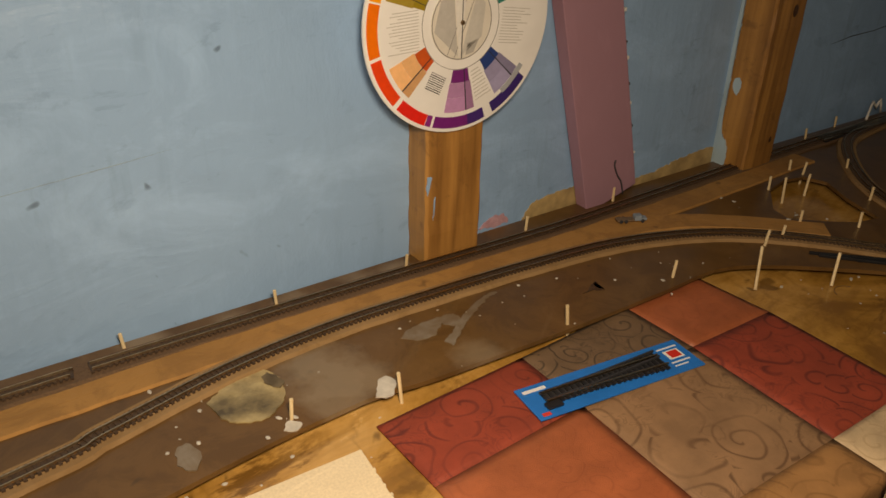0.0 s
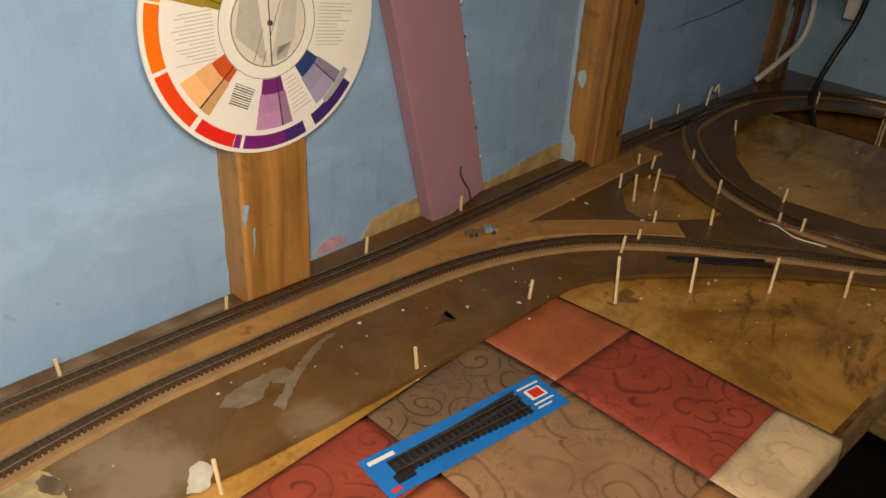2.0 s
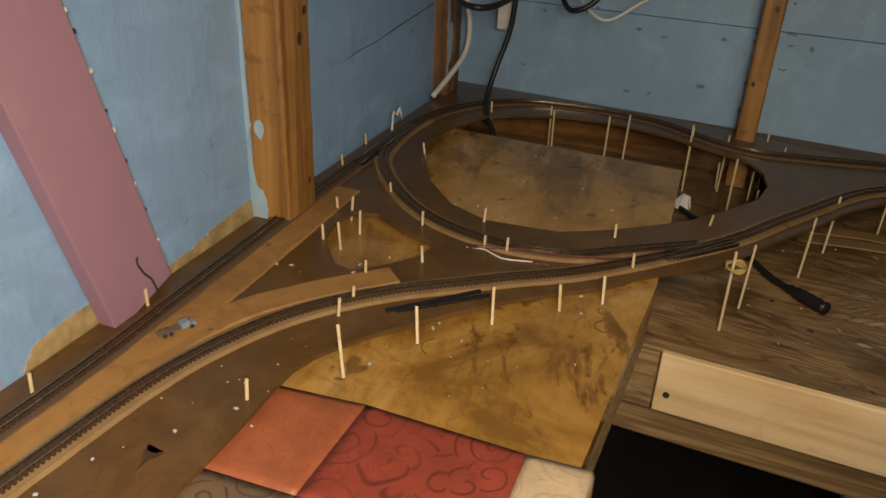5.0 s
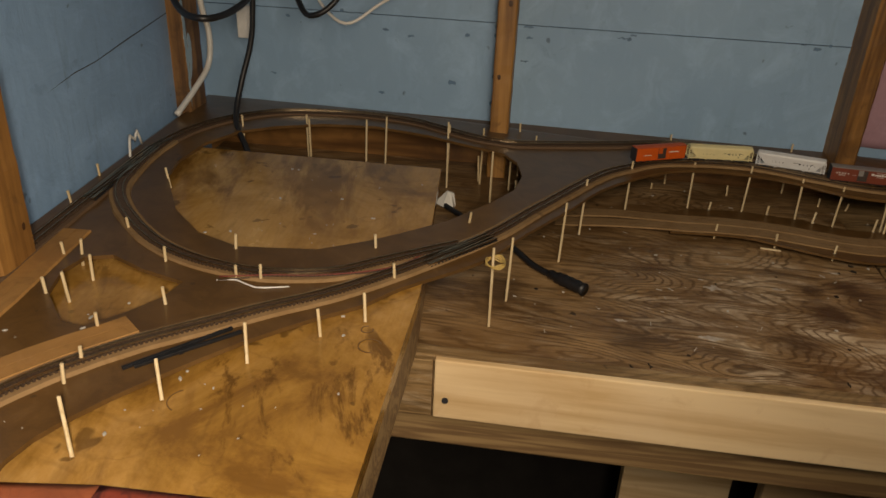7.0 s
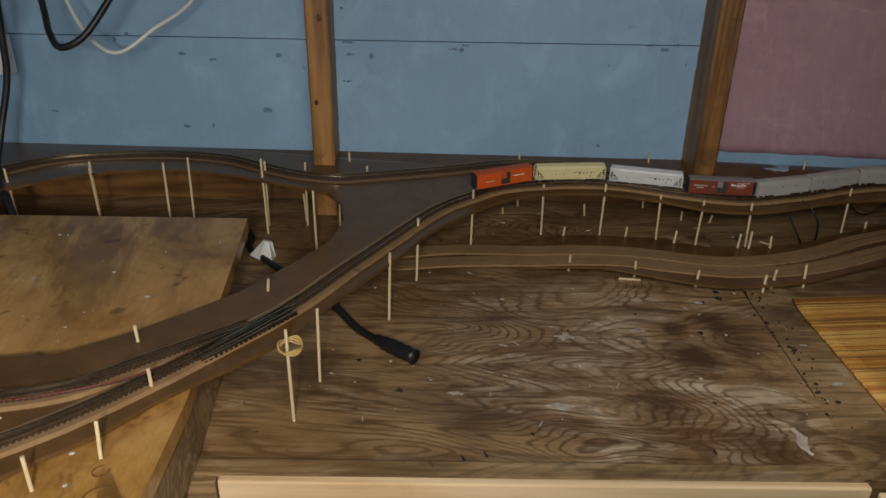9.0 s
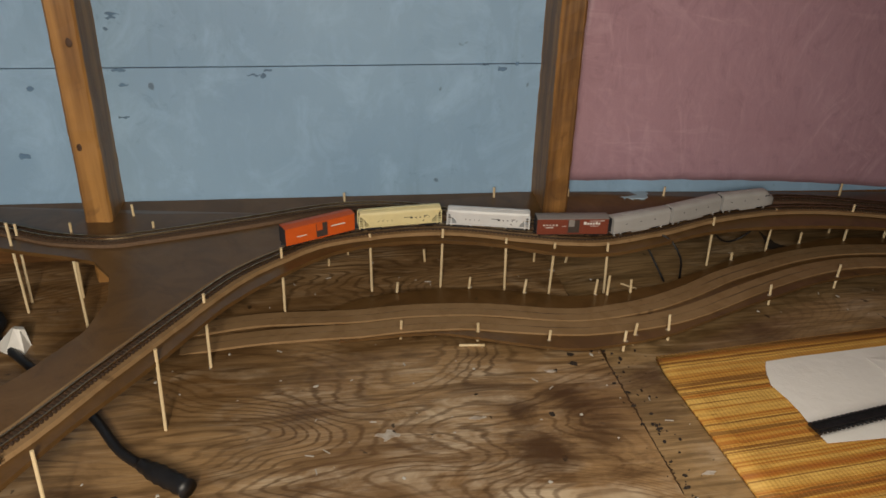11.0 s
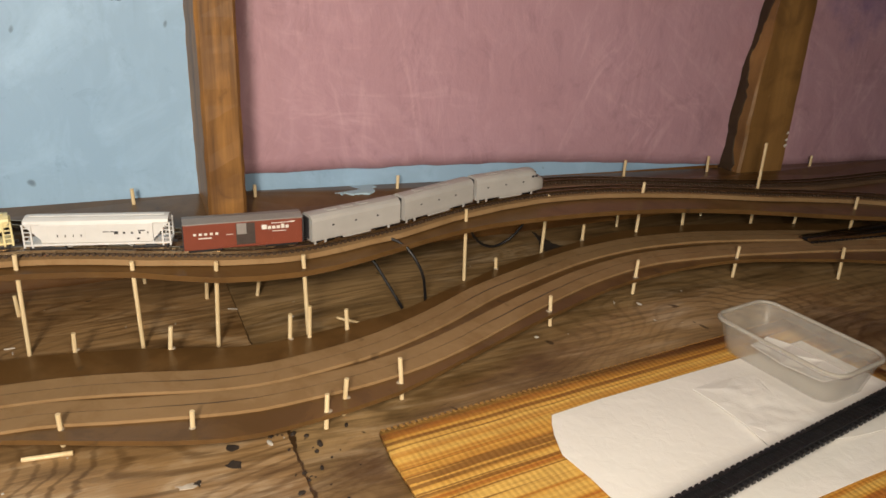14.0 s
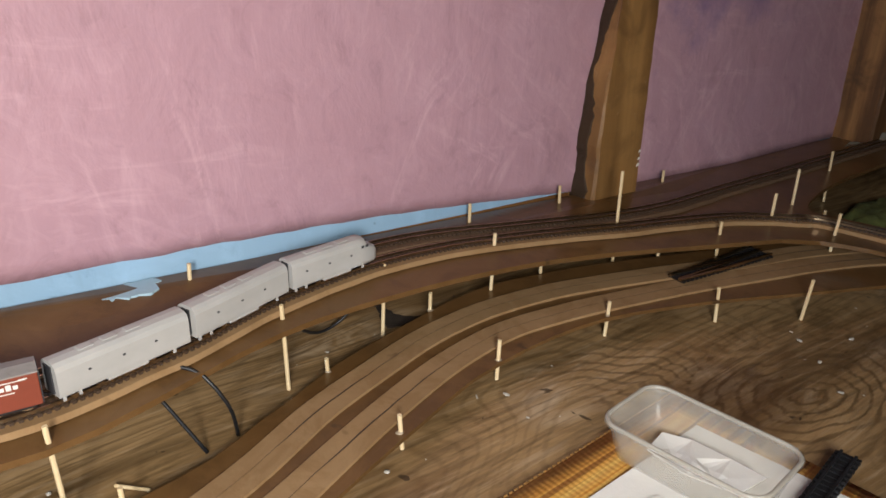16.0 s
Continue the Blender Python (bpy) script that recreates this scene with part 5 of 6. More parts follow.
# toy pickup truck
tk = thing("toy_truck", pose(0.446, 0.356, sheet_z(0.356) + 0.0030, 0, 0, -22), "tiny toy truck with grey-blue cab and flat bed", "toy truck")
TB = plain("truck_paint", (0.22, 0.27, 0.33), 0.4, 0, 0.1)
part("bed", box(-0.012, 0.002, -0.003, 0.003, 0.0014, 0.0026, 0.0003), plain("truck_bed", (0.16, 0.11, 0.07), 0.6), tk, "brown flat bed")
part("cab", box(0.002, 0.008, -0.003, 0.003, 0.0012, 0.0055, 0.0008), TB, tk)
part("hood", box(0.008, 0.012, -0.0028, 0.0028, 0.0012, 0.0034, 0.0006), TB, tk)
part("windscreen", box(0.0078, 0.0084, -0.0023, 0.0023, 0.0036, 0.0050), M["ink"], tk)
for x in (-0.009, -0.005, 0.0085):
    for y in (-0.0031, 0.0031):
        bm = bmesh.new()
        bmesh.ops.create_cone(bm, cap_ends=True, segments=14, radius1=0.0014, radius2=0.0014, depth=0.0009, matrix=pose(x, y, 0.0014, 90, 0, 0))
        part("wheel", bm, M["ink"], tk)

# plaster spills on the brown sheet
FILM = paint("thin_plaster_film", (0.215, 0.180, 0.140), (0.135, 0.082, 0.040), 0.5, None, 55, 0.9, 0.1, mottle=((0.145, 0.095, 0.052), (0.26, 0.23, 0.19), (0.2, 0.16, 0.12)))
PLAST = plain("dried_plaster", (0.50, 0.47, 0.42), 0.8, 0, 0.15, 90)
YPL = paint("yellowed_plaster", (0.50, 0.40, 0.21), (0.30, 0.22, 0.10), 0.5, None, 60, 0.9, mottle=((0.30, 0.22, 0.10), (0.56, 0.47, 0.28), (0.45, 0.36, 0.2)), pools=((0.116, 0.296, 0.064, 0.026, 0.95), (0.126, 0.290, 0.064, 0.018, 0.9), (0.108, 0.303, 0.064, 0.016, 0.8)), pool_color=(0.060, 0.045, 0.028))


def spill(pts, mat, label, seed, h=0.0007):
    z = sheet_z(pts[0][1])
    return tagged(finish("plaster_spill", blotch(pts, z - 0.0002, z + h, "z", seed, 0.0009), mat), label, "plaster spill", "plaster spills")


spill([(0.101, 0.307), (0.113, 0.316), (0.134, 0.322), (0.141, 0.308), (0.138, 0.292), (0.124, 0.281), (0.107, 0.287)], YPL, "yellowed round crust of dried glue on the sheet", 21)
crust = paint("grey_crust", (0.16, 0.12, 0.07), (0.05, 0.035, 0.02), 0.6, (0.34, 0.29, 0.2), 90, 0.9, 0.5)
spill([(0.136, 0.316), (0.141, 0.310), (0.142, 0.302), (0.138, 0.300), (0.134, 0.306), (0.133, 0.312)], crust, "dark torn rim of the dried glue", 33, 0.0012)
spill([(0.218, 0.309), (0.226, 0.302), (0.236, 0.302), (0.246, 0.310), (0.250, 0.317), (0.238, 0.317), (0.226, 0.315)], FILM, "grey smear of dried plaster", 22, 0.0004)
spill([(0.239, 0.294), (0.242, 0.288), (0.247, 0.292), (0.262, 0.305), (0.284, 0.319), (0.298, 0.325), (0.290, 0.3255), (0.268, 0.315), (0.252, 0.303)], FILM, "long grey streak of dried plaster", 23, 0.0004)
spill([(0.247, 0.312), (0.252, 0.305), (0.259, 0.307), (0.260, 0.314), (0.253, 0.318)], FILM, "small grey smear of dried plaster", 24, 0.0004)
spill([(0.180, 0.268), (0.188, 0.265), (0.196, 0.276), (0.190, 0.282), (0.184, 0.274)], PLAST, "white dab of plaster beside a skewer", 25)
spill([(0.128, 0.268), (0.134, 0.264), (0.138, 0.269), (0.133, 0.273)], PLAST, "white dab of plaster beside a skewer", 26)
spill([(0.076, 0.270), (0.082, 0.262), (0.088, 0.272), (0.084, 0.282), (0.078, 0.280)], FILM, "pale dab of plaster", 27)
spill([(0.347, 0.295), (0.355, 0.295), (0.363, 0.292), (0.36, 0.298), (0.365, 0.304), (0.356, 0.299)], M["splash"], "dark dried splash on the brown sheet", 29, 0.0003)
rng = random.Random(12)
crumbs = bmesh.new()
for k in range(420):
    if k < 160:
        x, y = rng.uniform(0.05, 0.6), rng.uniform(0.20, 0.37)
        z = sheet_z(y)
        if y < 0.265 or (x > 0.5 and y < 0.30):
            z = GOLD
    elif k < 220:
        x, y, z = rng.uniform(0.46, 0.9), rng.uniform(0.13, 0.30), GOLD
    else:
        x, y, z = rng.uniform(0.70, 1.06), rng.uniform(-0.95, 0.06), 0.0
    r = rng.choice((0.0004, 0.0005, 0.0007, 0.0012))
    bmesh.ops.create_icosphere(crumbs, subdivisions=1, radius=r, matrix=pose(x, y, z + r * 0.3, 0, 0, rng.uniform(0, 180)) @ Matrix.Diagonal((rng.uniform(0.7, 2.2), 1, 0.5, 1)))
for k in range(46):
    x, y = rng.uniform(0.70, 1.04), rng.uniform(-0.62, 0.04)
    if x > 0.885 or y > -0.335:
        half = rng.uniform(0.0010, 0.0030)
        add_box(crumbs, -half, half, -0.00028, 0.00028, 0, 0.0005, 0, pose(x, y, 0.0001, 0, 0, rng.uniform(0, 180)))
tagged(finish("crumbs", crumbs, PLAST), "pale plaster crumbs and chips scattered on the bench", "crumbs", kind="stuff")

# ---- bamboo skewers ----
def skewer(x, y, z0, x1, y1, z1, label="cut bamboo skewer pinned through the roadbed sheet"):
    bm = bmesh.new()
    add_tube(bm, [(x, y, z0), ((x + x1) / 2, (y + y1) / 2, (z0 + z1) / 2), (x1, y1, z1)], 0.00108, 8)
    return tagged(finish("bamboo_skewer", bm, M["skewer"]), label, "skewer", "bamboo skewers")


rng = random.Random(31)


def stand(pts, z0, h=None, lab=None):
    for p in pts:
        x, y = p[:2]
        z1 = p[2] if len(p) > 2 else sheet_z(y, x) + (h or 0.012) + rng.uniform(-0.002, 0.002)
        lx, ly = rng.uniform(-0.002, 0.002), rng.uniform(-0.002, 0.002)
        skewer(x - lx, y - ly, z0, x, y, z1, *([lab] if lab else []))


stand([(0.073, 0.379), (0.165, 0.377), (0.261, 0.380), (0.367, 0.385), (0.463, 0.395), (0.639, 0.406), (0.660, 0.410), (0.736, 0.414), (0.799, 0.424)], GOLD, 0.012, "cut bamboo skewer standing behind the wall track")
stand([(0.136, 0.275), (0.194, 0.268), (0.314, 0.273), (0.416, 0.281), (0.512, 0.281), (0.530, 0.281), (0.567, 0.293), (0.604, 0.267), (0.676, 0.126)], GOLD)
for x, y, x1, y1, h in ((0.466, 0.251, 0.485, 0.266, 0.077), (0.518, 0.228, 0.528, 0.234, 0.076), (0.561, 0.194, 0.574, 0.199, 0.076), (0.599, 0.159, 0.602, 0.161, 0.074), (0.622, 0.1345, 0.630, 0.137, 0.073)):
    skewer(x, y, GOLD, x1, y1, h, "cut bamboo skewer leaning through the sheet's front edge")
stand([(0.650, 0.367), (0.656, 0.355), (0.638, 0.338), (0.598, 0.348), (0.606, 0.339), (0.701, 0.344), (0.660, 0.293), (0.807, 0.363), (0.647, 0.234), (0.648, 0.216), (0.691, 0.251), (0.722, 0.150), (0.792, 0.082)], GOLD)
stand([(0.968, 0.353), (0.975, 0.280), (1.008, 0.201), (1.018, 0.131), (1.057, 0.054), (1.023, 0.093), (1.000, 0.222), (0.998, 0.290)], 0.0)
stand([(1.031, 0.098, 0.031), (0.971, 0.078, 0.059), (1.013, 0.060, 0.034), (0.969, 0.051, 0.030), (1.034, 0.034, 0.060), (1.004, 0.131, 0.077), (0.722, 0.057, 0.070), (0.764, 0.044, 0.060), (0.848, 0.000, 0.060), (0.912, -0.020, 0.060),
       (0.978, -0.069, 0.0595), (1.008, -0.138, 0.0535), (1.009, -0.198, 0.0545), (0.998, -0.249, 0.0490), (0.989, -0.288, 0.0475), (0.983, -0.331, 0.0480), (1.041, -0.318, 0.009), (1.048, -0.289, 0.010)], 0.0, lab="tall bamboo skewer holding the raised sheet over the bench")
stand([(1.0225, -0.443, 0.0484), (1.041, -0.513, 0.0455), (1.034, -0.586, 0.0500), (1.029, -0.688, 0.0727), (0.988, -0.745, 0.0390), (0.984, -0.799, 0.0500), (0.997, -0.848, 0.0560), (1.030, -0.960, 0.045), (0.945, -0.815, 0.044)], 0.0,
      lab="tall bamboo skewer holding the raised sheet over the bench")
stand([(0.992, -0.219, 0.0175), (0.978, -0.263, 0.0206), (0.968, -0.32, 0.0228), (0.968, -0.33, 0.0259), (0.97, -0.35, 0.02), (1.013, -0.461, 0.0174), (1.036, -0.541, 0.0225), (1.037, -0.628, 0.031), (1.012, -0.715, 0.0212), (0.992, -0.159, 0.0162),
       (1.057, -0.104, 0.007), (1.058, -0.189, 0.012), (0.984, -0.874, 0.0225)], 0.0, lab="short bamboo skewer at the back of the low sheet")
stand([(0.933, -0.156, 0.0162), (0.925, -0.213, 0.0154), (0.907, -0.264, 0.0166), (0.9, -0.32, 0.0168), (0.907, -0.331, 0.0184), (0.911, -0.358, 0.0215), (0.95, -0.463, 0.0194), (0.972, -0.539, 0.0225), (0.97, -0.619, 0.0225), (0.947, -0.689, 0.022), (0.915, -0.735, 0.0274)], 0.0,
      lab="short bamboo skewer at the front of the low sheet")
stand([(1.078, -0.325), (1.076, -0.418), (1.076, -0.600), (1.078, -0.682), (1.078, -0.796), (1.078, -0.255), (1.078, -0.12)], 0.0, 0.010, "cut bamboo skewer standing behind the wall track")
tagged(finish("bamboo_skewer", tube([(0.9185, -0.198, 0.0011), (0.9165, -0.217, 0.0011)], 0.0010), M["skewer"]), "loose bit of bamboo skewer lying on the bench", "skewer", "bamboo skewers")
bm = bmesh.new()
for k in range(4):
    ring = [(0.7225 + (0.0075 + 0.0006 * k) * math.cos(a), 0.055 + 0.0075 * math.sin(a), 0.056 + 0.0009 * k + 0.001 * math.sin(3 * a + k)) for a in np.linspace(0, 6.2832, 25)]
    add_tube(bm, ring, 0.0006, 6)
tagged(finish("wire_coil", bm, plain("yellow_wire", (0.55, 0.38, 0.12), 0.5)), "small coil of yellow wire hung on a skewer", "wire coil")

GLUE = plain("dried_glue", (0.38, 0.31, 0.23), 0.55, 0, 0.2, 400)
rng = random.Random(52)
for x, y in ((0.992, -0.219), (0.978, -0.263), (0.968, -0.32), (0.97, -0.35), (1.013, -0.461), (1.036, -0.541), (0.992, -0.159), (0.933, -0.156), (0.925, -0.213), (0.907, -0.264), (0.9, -0.32), (0.907, -0.331), (0.911, -0.358), (0.95, -0.463), (0.972, -0.539), (0.97, -0.619)):
    bm = bmesh.new()
    bmesh.ops.create_icosphere(bm, subdivisions=2, radius=0.0016, matrix=pose(x + rng.uniform(-0.0006, 0.0006), y + rng.uniform(-0.0006, 0.0006), low_z(y) + 0.0001, 0, 0, rng.uniform(0, 180)) @ Matrix.Diagonal((1, rng.uniform(0.7, 1.3), 0.28, 1)))
    tagged(finish("glue_dab", bm, GLUE, smooth=True), "dab of dried white glue round a skewer", "glue dab", "glue dabs")
tagged(finish("bamboo_skewer", tube([(0.997, -0.353, 0.0010), (0.986, -0.364, 0.0010)], 0.0008), M["skewer"]), "thin loose sliver of bamboo on the bench", "skewer", "bamboo skewers")

# ---- cables ----
def cable(name, pts, r, mat, label):
    return tagged(finish(name, tube(smooth_line(pts, 0.006), r, 8), mat, smooth=True), label, "cable")


cable("power_cable", [(1.0, 0.335, 0.55), (1.002, 0.338, 0.30), (1.001, 0.345, 0.190), (1.001, 0.350, 0.149), (0.990, 0.360, 0.106), (0.968, 0.360, 0.072), (0.940, 0.340, 0.052), (0.930, 0.325, 0.03), (0.95, 0.30, 0.004)], 0.0032, M["black"], "black power cable hanging down behind the plywood")
cable("power_cable", [(0.885, 0.40, 0.40), (0.86, 0.37, 0.235), (0.813, 0.316, 0.209), (0.90, 0.30, 0.225), (1.0, 0.32, 0.30), (1.03, 0.33, 0.42)], 0.0030, M["black"], "black cable sagging in a loop from the wall")
cable("power_cable", [(1.0, 0.32, 0.40), (0.975, 0.292, 0.235), (0.945, 0.275, 0.202), (0.926, 0.256, 0.196), (0.935, 0.232, 0.215), (0.97, 0.20, 0.28), (1.02, 0.18, 0.40)], 0.0028, M["black"], "black cable sagging in a loop from the wall")
cable("power_cable", [(1.05, 0.32, 0.36), (1.01, 0.29, 0.23), (0.97, 0.242, 0.183), (0.985, 0.205, 0.200), (1.02, 0.175, 0.225), (1.06, 0.14, 0.30)], 0.0016, M["white"], "thin white cable sagging in a loop from the wall")
cable("power_cable", [(1.04, 0.43, 0.40), (1.045, 0.425, 0.20), (1.048, 0.418, 0.145), (1.043, 0.420, 0.110), (1.01, 0.425, 0.088), (0.972, 0.430, 0.070)], 0.0034, M["white"], "thick white cable running down the corner")
pl = thing("plug_adapter", pose(1.035, 0.368, 0.146), "white in-line plug adapter hanging by the black cable", "plug adapter")
part("housing", box(-0.006, 0.006, -0.008, 0.008, 0.0, 0.036, 0.002), M["white"], pl)
part("cord", tube([(0, 0, 0.036), (0.001, 0, 0.08), (0.0, 0.004, 0.3)], 0.0022), M["white"], pl)
bc = thing("power_lead", None, "black power lead with a moulded connector on the bench", "cable")
line = smooth_line([(0.915, 0.150, 0.030), (0.935, 0.152, 0.030), (0.962, 0.158, 0.024), (0.985, 0.148, 0.014), (0.980, 0.140, 0.006), (0.962, 0.139, 0.004), (0.934, 0.115, 0.004), (0.905, 0.088, 0.004), (0.880, 0.064, 0.004), (0.855, 0.044, 0.0045), (0.825, 0.024, 0.0045), (0.804, 0.002, 0.0052)], 0.006)
part("cord", tube(line, 0.0031, 8), M["black"], bc, "", True)
plug = smooth_line([(0.812, 0.010, 0.0052), (0.806, 0.004, 0.0056), (0.798, -0.006, 0.0060), (0.791, -0.015, 0.0062), (0.786, -0.021, 0.0062)], 0.003)
bm = bmesh.new()
add_tube(bm, plug, [0.0034 + 0.0021 * min(1, k / 4) + (0.0006 if k % 2 else -0.0002) for k in range(len(plug))], 10)
part("connector", bm, M["black"], bc, "ribbed black moulded connector", True)
bm = bmesh.new()
bmesh.ops.create_cone(bm, cap_ends=True, segments=6, radius1=0.013, radius2=0.004, depth=0.017, matrix=pose(0.953, 0.122, 0.0075, 20, 12, 20))
for v in bm.verts:
    v.co += Vector((noise.noise(v.co * 150), noise.noise(v.co * 170 + Vector((5, 0, 0))), 0)) * 0.003
tagged(finish("crumpled_paper", bm, M["white"]), "crumpled white paper scrap by the power lead", "paper scrap")
for pts in ([(1.040, -0.455, 0.030), (1.050, -0.463, 0.018), (1.056, -0.474, 0.008), (1.060, -0.485, 0.004), (1.060, -0.496, 0.008), (1.056, -0.503, 0.018), (1.054, -0.505, 0.026)],
            [(1.008, -0.380, 0.0415), (1.006, -0.387, 0.0420), (0.999, -0.395, 0.038), (0.993, -0.402, 0.025), (0.997, -0.406, 0.012), (1.000, -0.408, 0.0015)],
            [(1.008, -0.377, 0.029), (1.0065, -0.379, 0.0265), (1.001, -0.386, 0.013), (0.996, -0.392, 0.0012)]):
    cable("hookup_wire", pts, 0.0009, M["black"], "short black hookup wire hanging under the roadbed sheet")
cable("hookup_wire", [(0.845, 0.418, 0.067), (0.86, 0.424, 0.083), (0.868, 0.424, 0.075), (0.873, 0.424, 0.084), (0.88, 0.424, 0.068)], 0.0013, M["white"], "short white wire loop at the wall")
for k, dz in enumerate((0.0, 0.0012)):
    cable("hookup_wire", [(0.640 + 0.003 * k, 0.245, sheet_z(0.245) + 0.001 + dz), (0.651, 0.21, 0.0655 + dz), (0.661, 0.176, 0.0640 + dz), (0.688, 0.130, 0.0615 + dz), (0.73, 0.105, 0.0595)], 0.0005, plain("red_wire", (0.20, 0.04, 0.03), 0.5) if k else M["tie"], "thin dark red feeder wire along the loop")

cable("hookup_wire", [(0.640, 0.246, sheet_z(0.246) + 0.0008), (0.643, 0.232, sheet_z(0.232) + 0.0010), (0.636, 0.216, sheet_z(0.216) + 0.0010), (0.643, 0.194, sheet_z(0.194) + 0.0008)], 0.0006, M["white"], "thin white wire curled on the brown sheet")

# ---- loose track pieces ----
def loose_track(m, length, label, spread=0.0, rails=True):
    t = thing("loose_track", m, label, "model track", "loose track pieces")
    n = int(length / 0.0036)
    bm = bmesh.new()
    for k in range(n):
        x = -length / 2 + length * (k + 0.5) / n
        ww = 0.0062 + spread * k / n
        add_box(bm, x - 0.0010, x + 0.0010, -0.0062, ww, 0, 0.0013)
    tagged(part("tie_strip", bm, M["black"], t), kind="stuff")
    for a, b in ((0.0043, 0.0043), (-0.0043, -0.0043)) + (((0.004, 0.004 + spread), (-0.003, -0.004 + spread)) if spread else ()):
        bm = bmesh.new()
        add_ribbon(bm, np.array([(-length / 2, a, 0.0013), (0, (a + b) / 2 - spread * 0.15, 0.0013), (length / 2, b, 0.0013)]), 0.0006, -0.0006, -0.0002, 0.0014)
        part("rail", bm, M["rail"] if rails else M["black"], t)
    return t


blades = thing("switch_blades", pose(0.556, 0.232, sheet_z(0.232) + 0.0001, 0, 0, -42.5), "pair of loose black switch blades lying on the brown sheet", "switch blades")
for y, a, b in ((0.0022, -0.036, 0.034), (-0.0024, -0.030, 0.037)):
    part("blade", box(a, b, y - 0.0011, y + 0.0011, 0.0, 0.0022, 0.0004, pose(0, 0, 0, 0, 0, 2 if y > 0 else -2)), M["black"], blades)
part("tie_bar", box(-0.004, -0.001, -0.0042, 0.0040, 0.0001, 0.0012), M["black"], blades)
loose_track(pose(0.9705, -0.7265, 0.0172, 0, 0, -95.4), 0.086, "dark turnout laid loose on the cork", 0.008)
loose_track(pose(0.733, 0.084, sheet_z(0.084) + 0.0024, 0, 0, -39), 0.075, "black turnout where the loop joins the line", 0.004)
loose_track(pose(0.805, 0.404, sheet_z(0.40) + 0.0024, 0, 0, 4), 0.13, "black turnout at the corner by the wall", -0.004)

# ---- mat, papers, box and flex strip on the bench ----
mat_, nt_, b_ = nodes_of("woven_straw_mat")
st = noise_at(nt_, coords(nt_, (1, 0.004, 1)), 170, 3, 0.6)
s2 = noise_at(nt_, coords(nt_, (1, 0.006, 1)), 260, 2, 0.5)
fi = noise_at(nt_, coords(nt_, (1, 0.10, 1)), 520, 3, 0.6)
wv_ = nt_.nodes.new("ShaderNodeTexWave")
wv_.bands_direction = "Y"
wv_.inputs["Scale"].default_value, wv_.inputs["Distortion"].default_value = 105, 1.5
nt_.links.new(coords(nt_), wv_.inputs["Vector"])
cl_ = ramp(nt_, st, (0.34, (0.33, 0.095, 0.014)), (0.42, (0.46, 0.185, 0.026)), (0.47, (0.60, 0.32, 0.060)), (0.60, (0.68, 0.42, 0.105)))
cl_ = mixed(nt_, ramp(nt_, s2, (0.575, 0.0), (0.60, 0.85)), cl_, (0.17, 0.060, 0.010))
cl_ = mixed(nt_, ramp(nt_, s2, (0.34, 0.5), (0.38, 0.0)), cl_, (0.42, 0.15, 0.022))
cl_ = mixed(nt_, ramp(nt_, fi, (0.45, 0.0), (0.65, 0.4)), cl_, (0.34, 0.17, 0.035))
cl_ = mixed(nt_, calc(nt_, "MULTIPLY", ramp(nt_, wv_.outputs["Fac"], (0.10, 0.30), (0.6, 0.0)), ramp(nt_, noise_at(nt_, coords(nt_), 90, 3), (0.40, 0.0), (0.62, 1.0))), cl_, (0.28, 0.12, 0.02))
nt_.links.new(cl_, b_.inputs["Base Color"])
b_.inputs["Roughness"].default_value = 0.6
bump(nt_, b_, calc(nt_, "ADD", fi, calc(nt_, "MULTIPLY", wv_.outputs["Fac"], 0.35)), 0.5, 0.0012)
straw = thing("straw_mat", pose(0.885, -0.339, 0.0, 0, 0, 5), "orange and yellow striped woven straw mat", "mat")
bm = plate([(0, 0), (-0.02, 0.003), (-0.22, 0.012), (-0.22, -0.262), (0, -0.262)], lambda x, y: 0.0025 + 0.0006 * noise.noise(Vector((x * 40, y * 40, 2))), 0.002, grid=0.02)
part("weave", bm, mat_, straw, "", True)
bm = bmesh.new()
for k in range(87):
    y = -0.003 * k - 0.001
    add_box(bm, -0.0006, 0.0012, y - 0.0016, y, 0.0004, 0.0026)
tagged(part("stitched_edge", bm, plain("mat_thread", (0.36, 0.19, 0.05), 0.7), straw), kind="stuff")
PAPER = plain("white_paper", (0.80, 0.78, 0.75), 0.75, 0, 0.03, 25)
pt = PAPER.node_tree
bump(pt, pt.nodes["Principled BSDF"], noise_at(pt, coords(pt), 160, 4, 0.6, 0.6), 0.3, 0.0012)
paper_top = lambda x, y: 0.0042 + 0.0008 * noise.noise(Vector((x * 30, y * 30, 5)))
tagged(finish("paper_sheet", plate([(0.868, -0.416), (0.872, -0.446), (0.875, -0.489), (0.878, -0.528), (0.882, -0.585), (0.788, -0.60), (0.784, -0.514), (0.780, -0.467), (0.780, -0.409), (0.796, -0.4085), (0.812, -0.409), (0.824, -0.408), (0.841, -0.405), (0.854, -0.409), (0.862, -0.4125)], paper_top, 0.0003, grid=0.012), PAPER), "white paper sheet with curled edge on the mat", "paper")
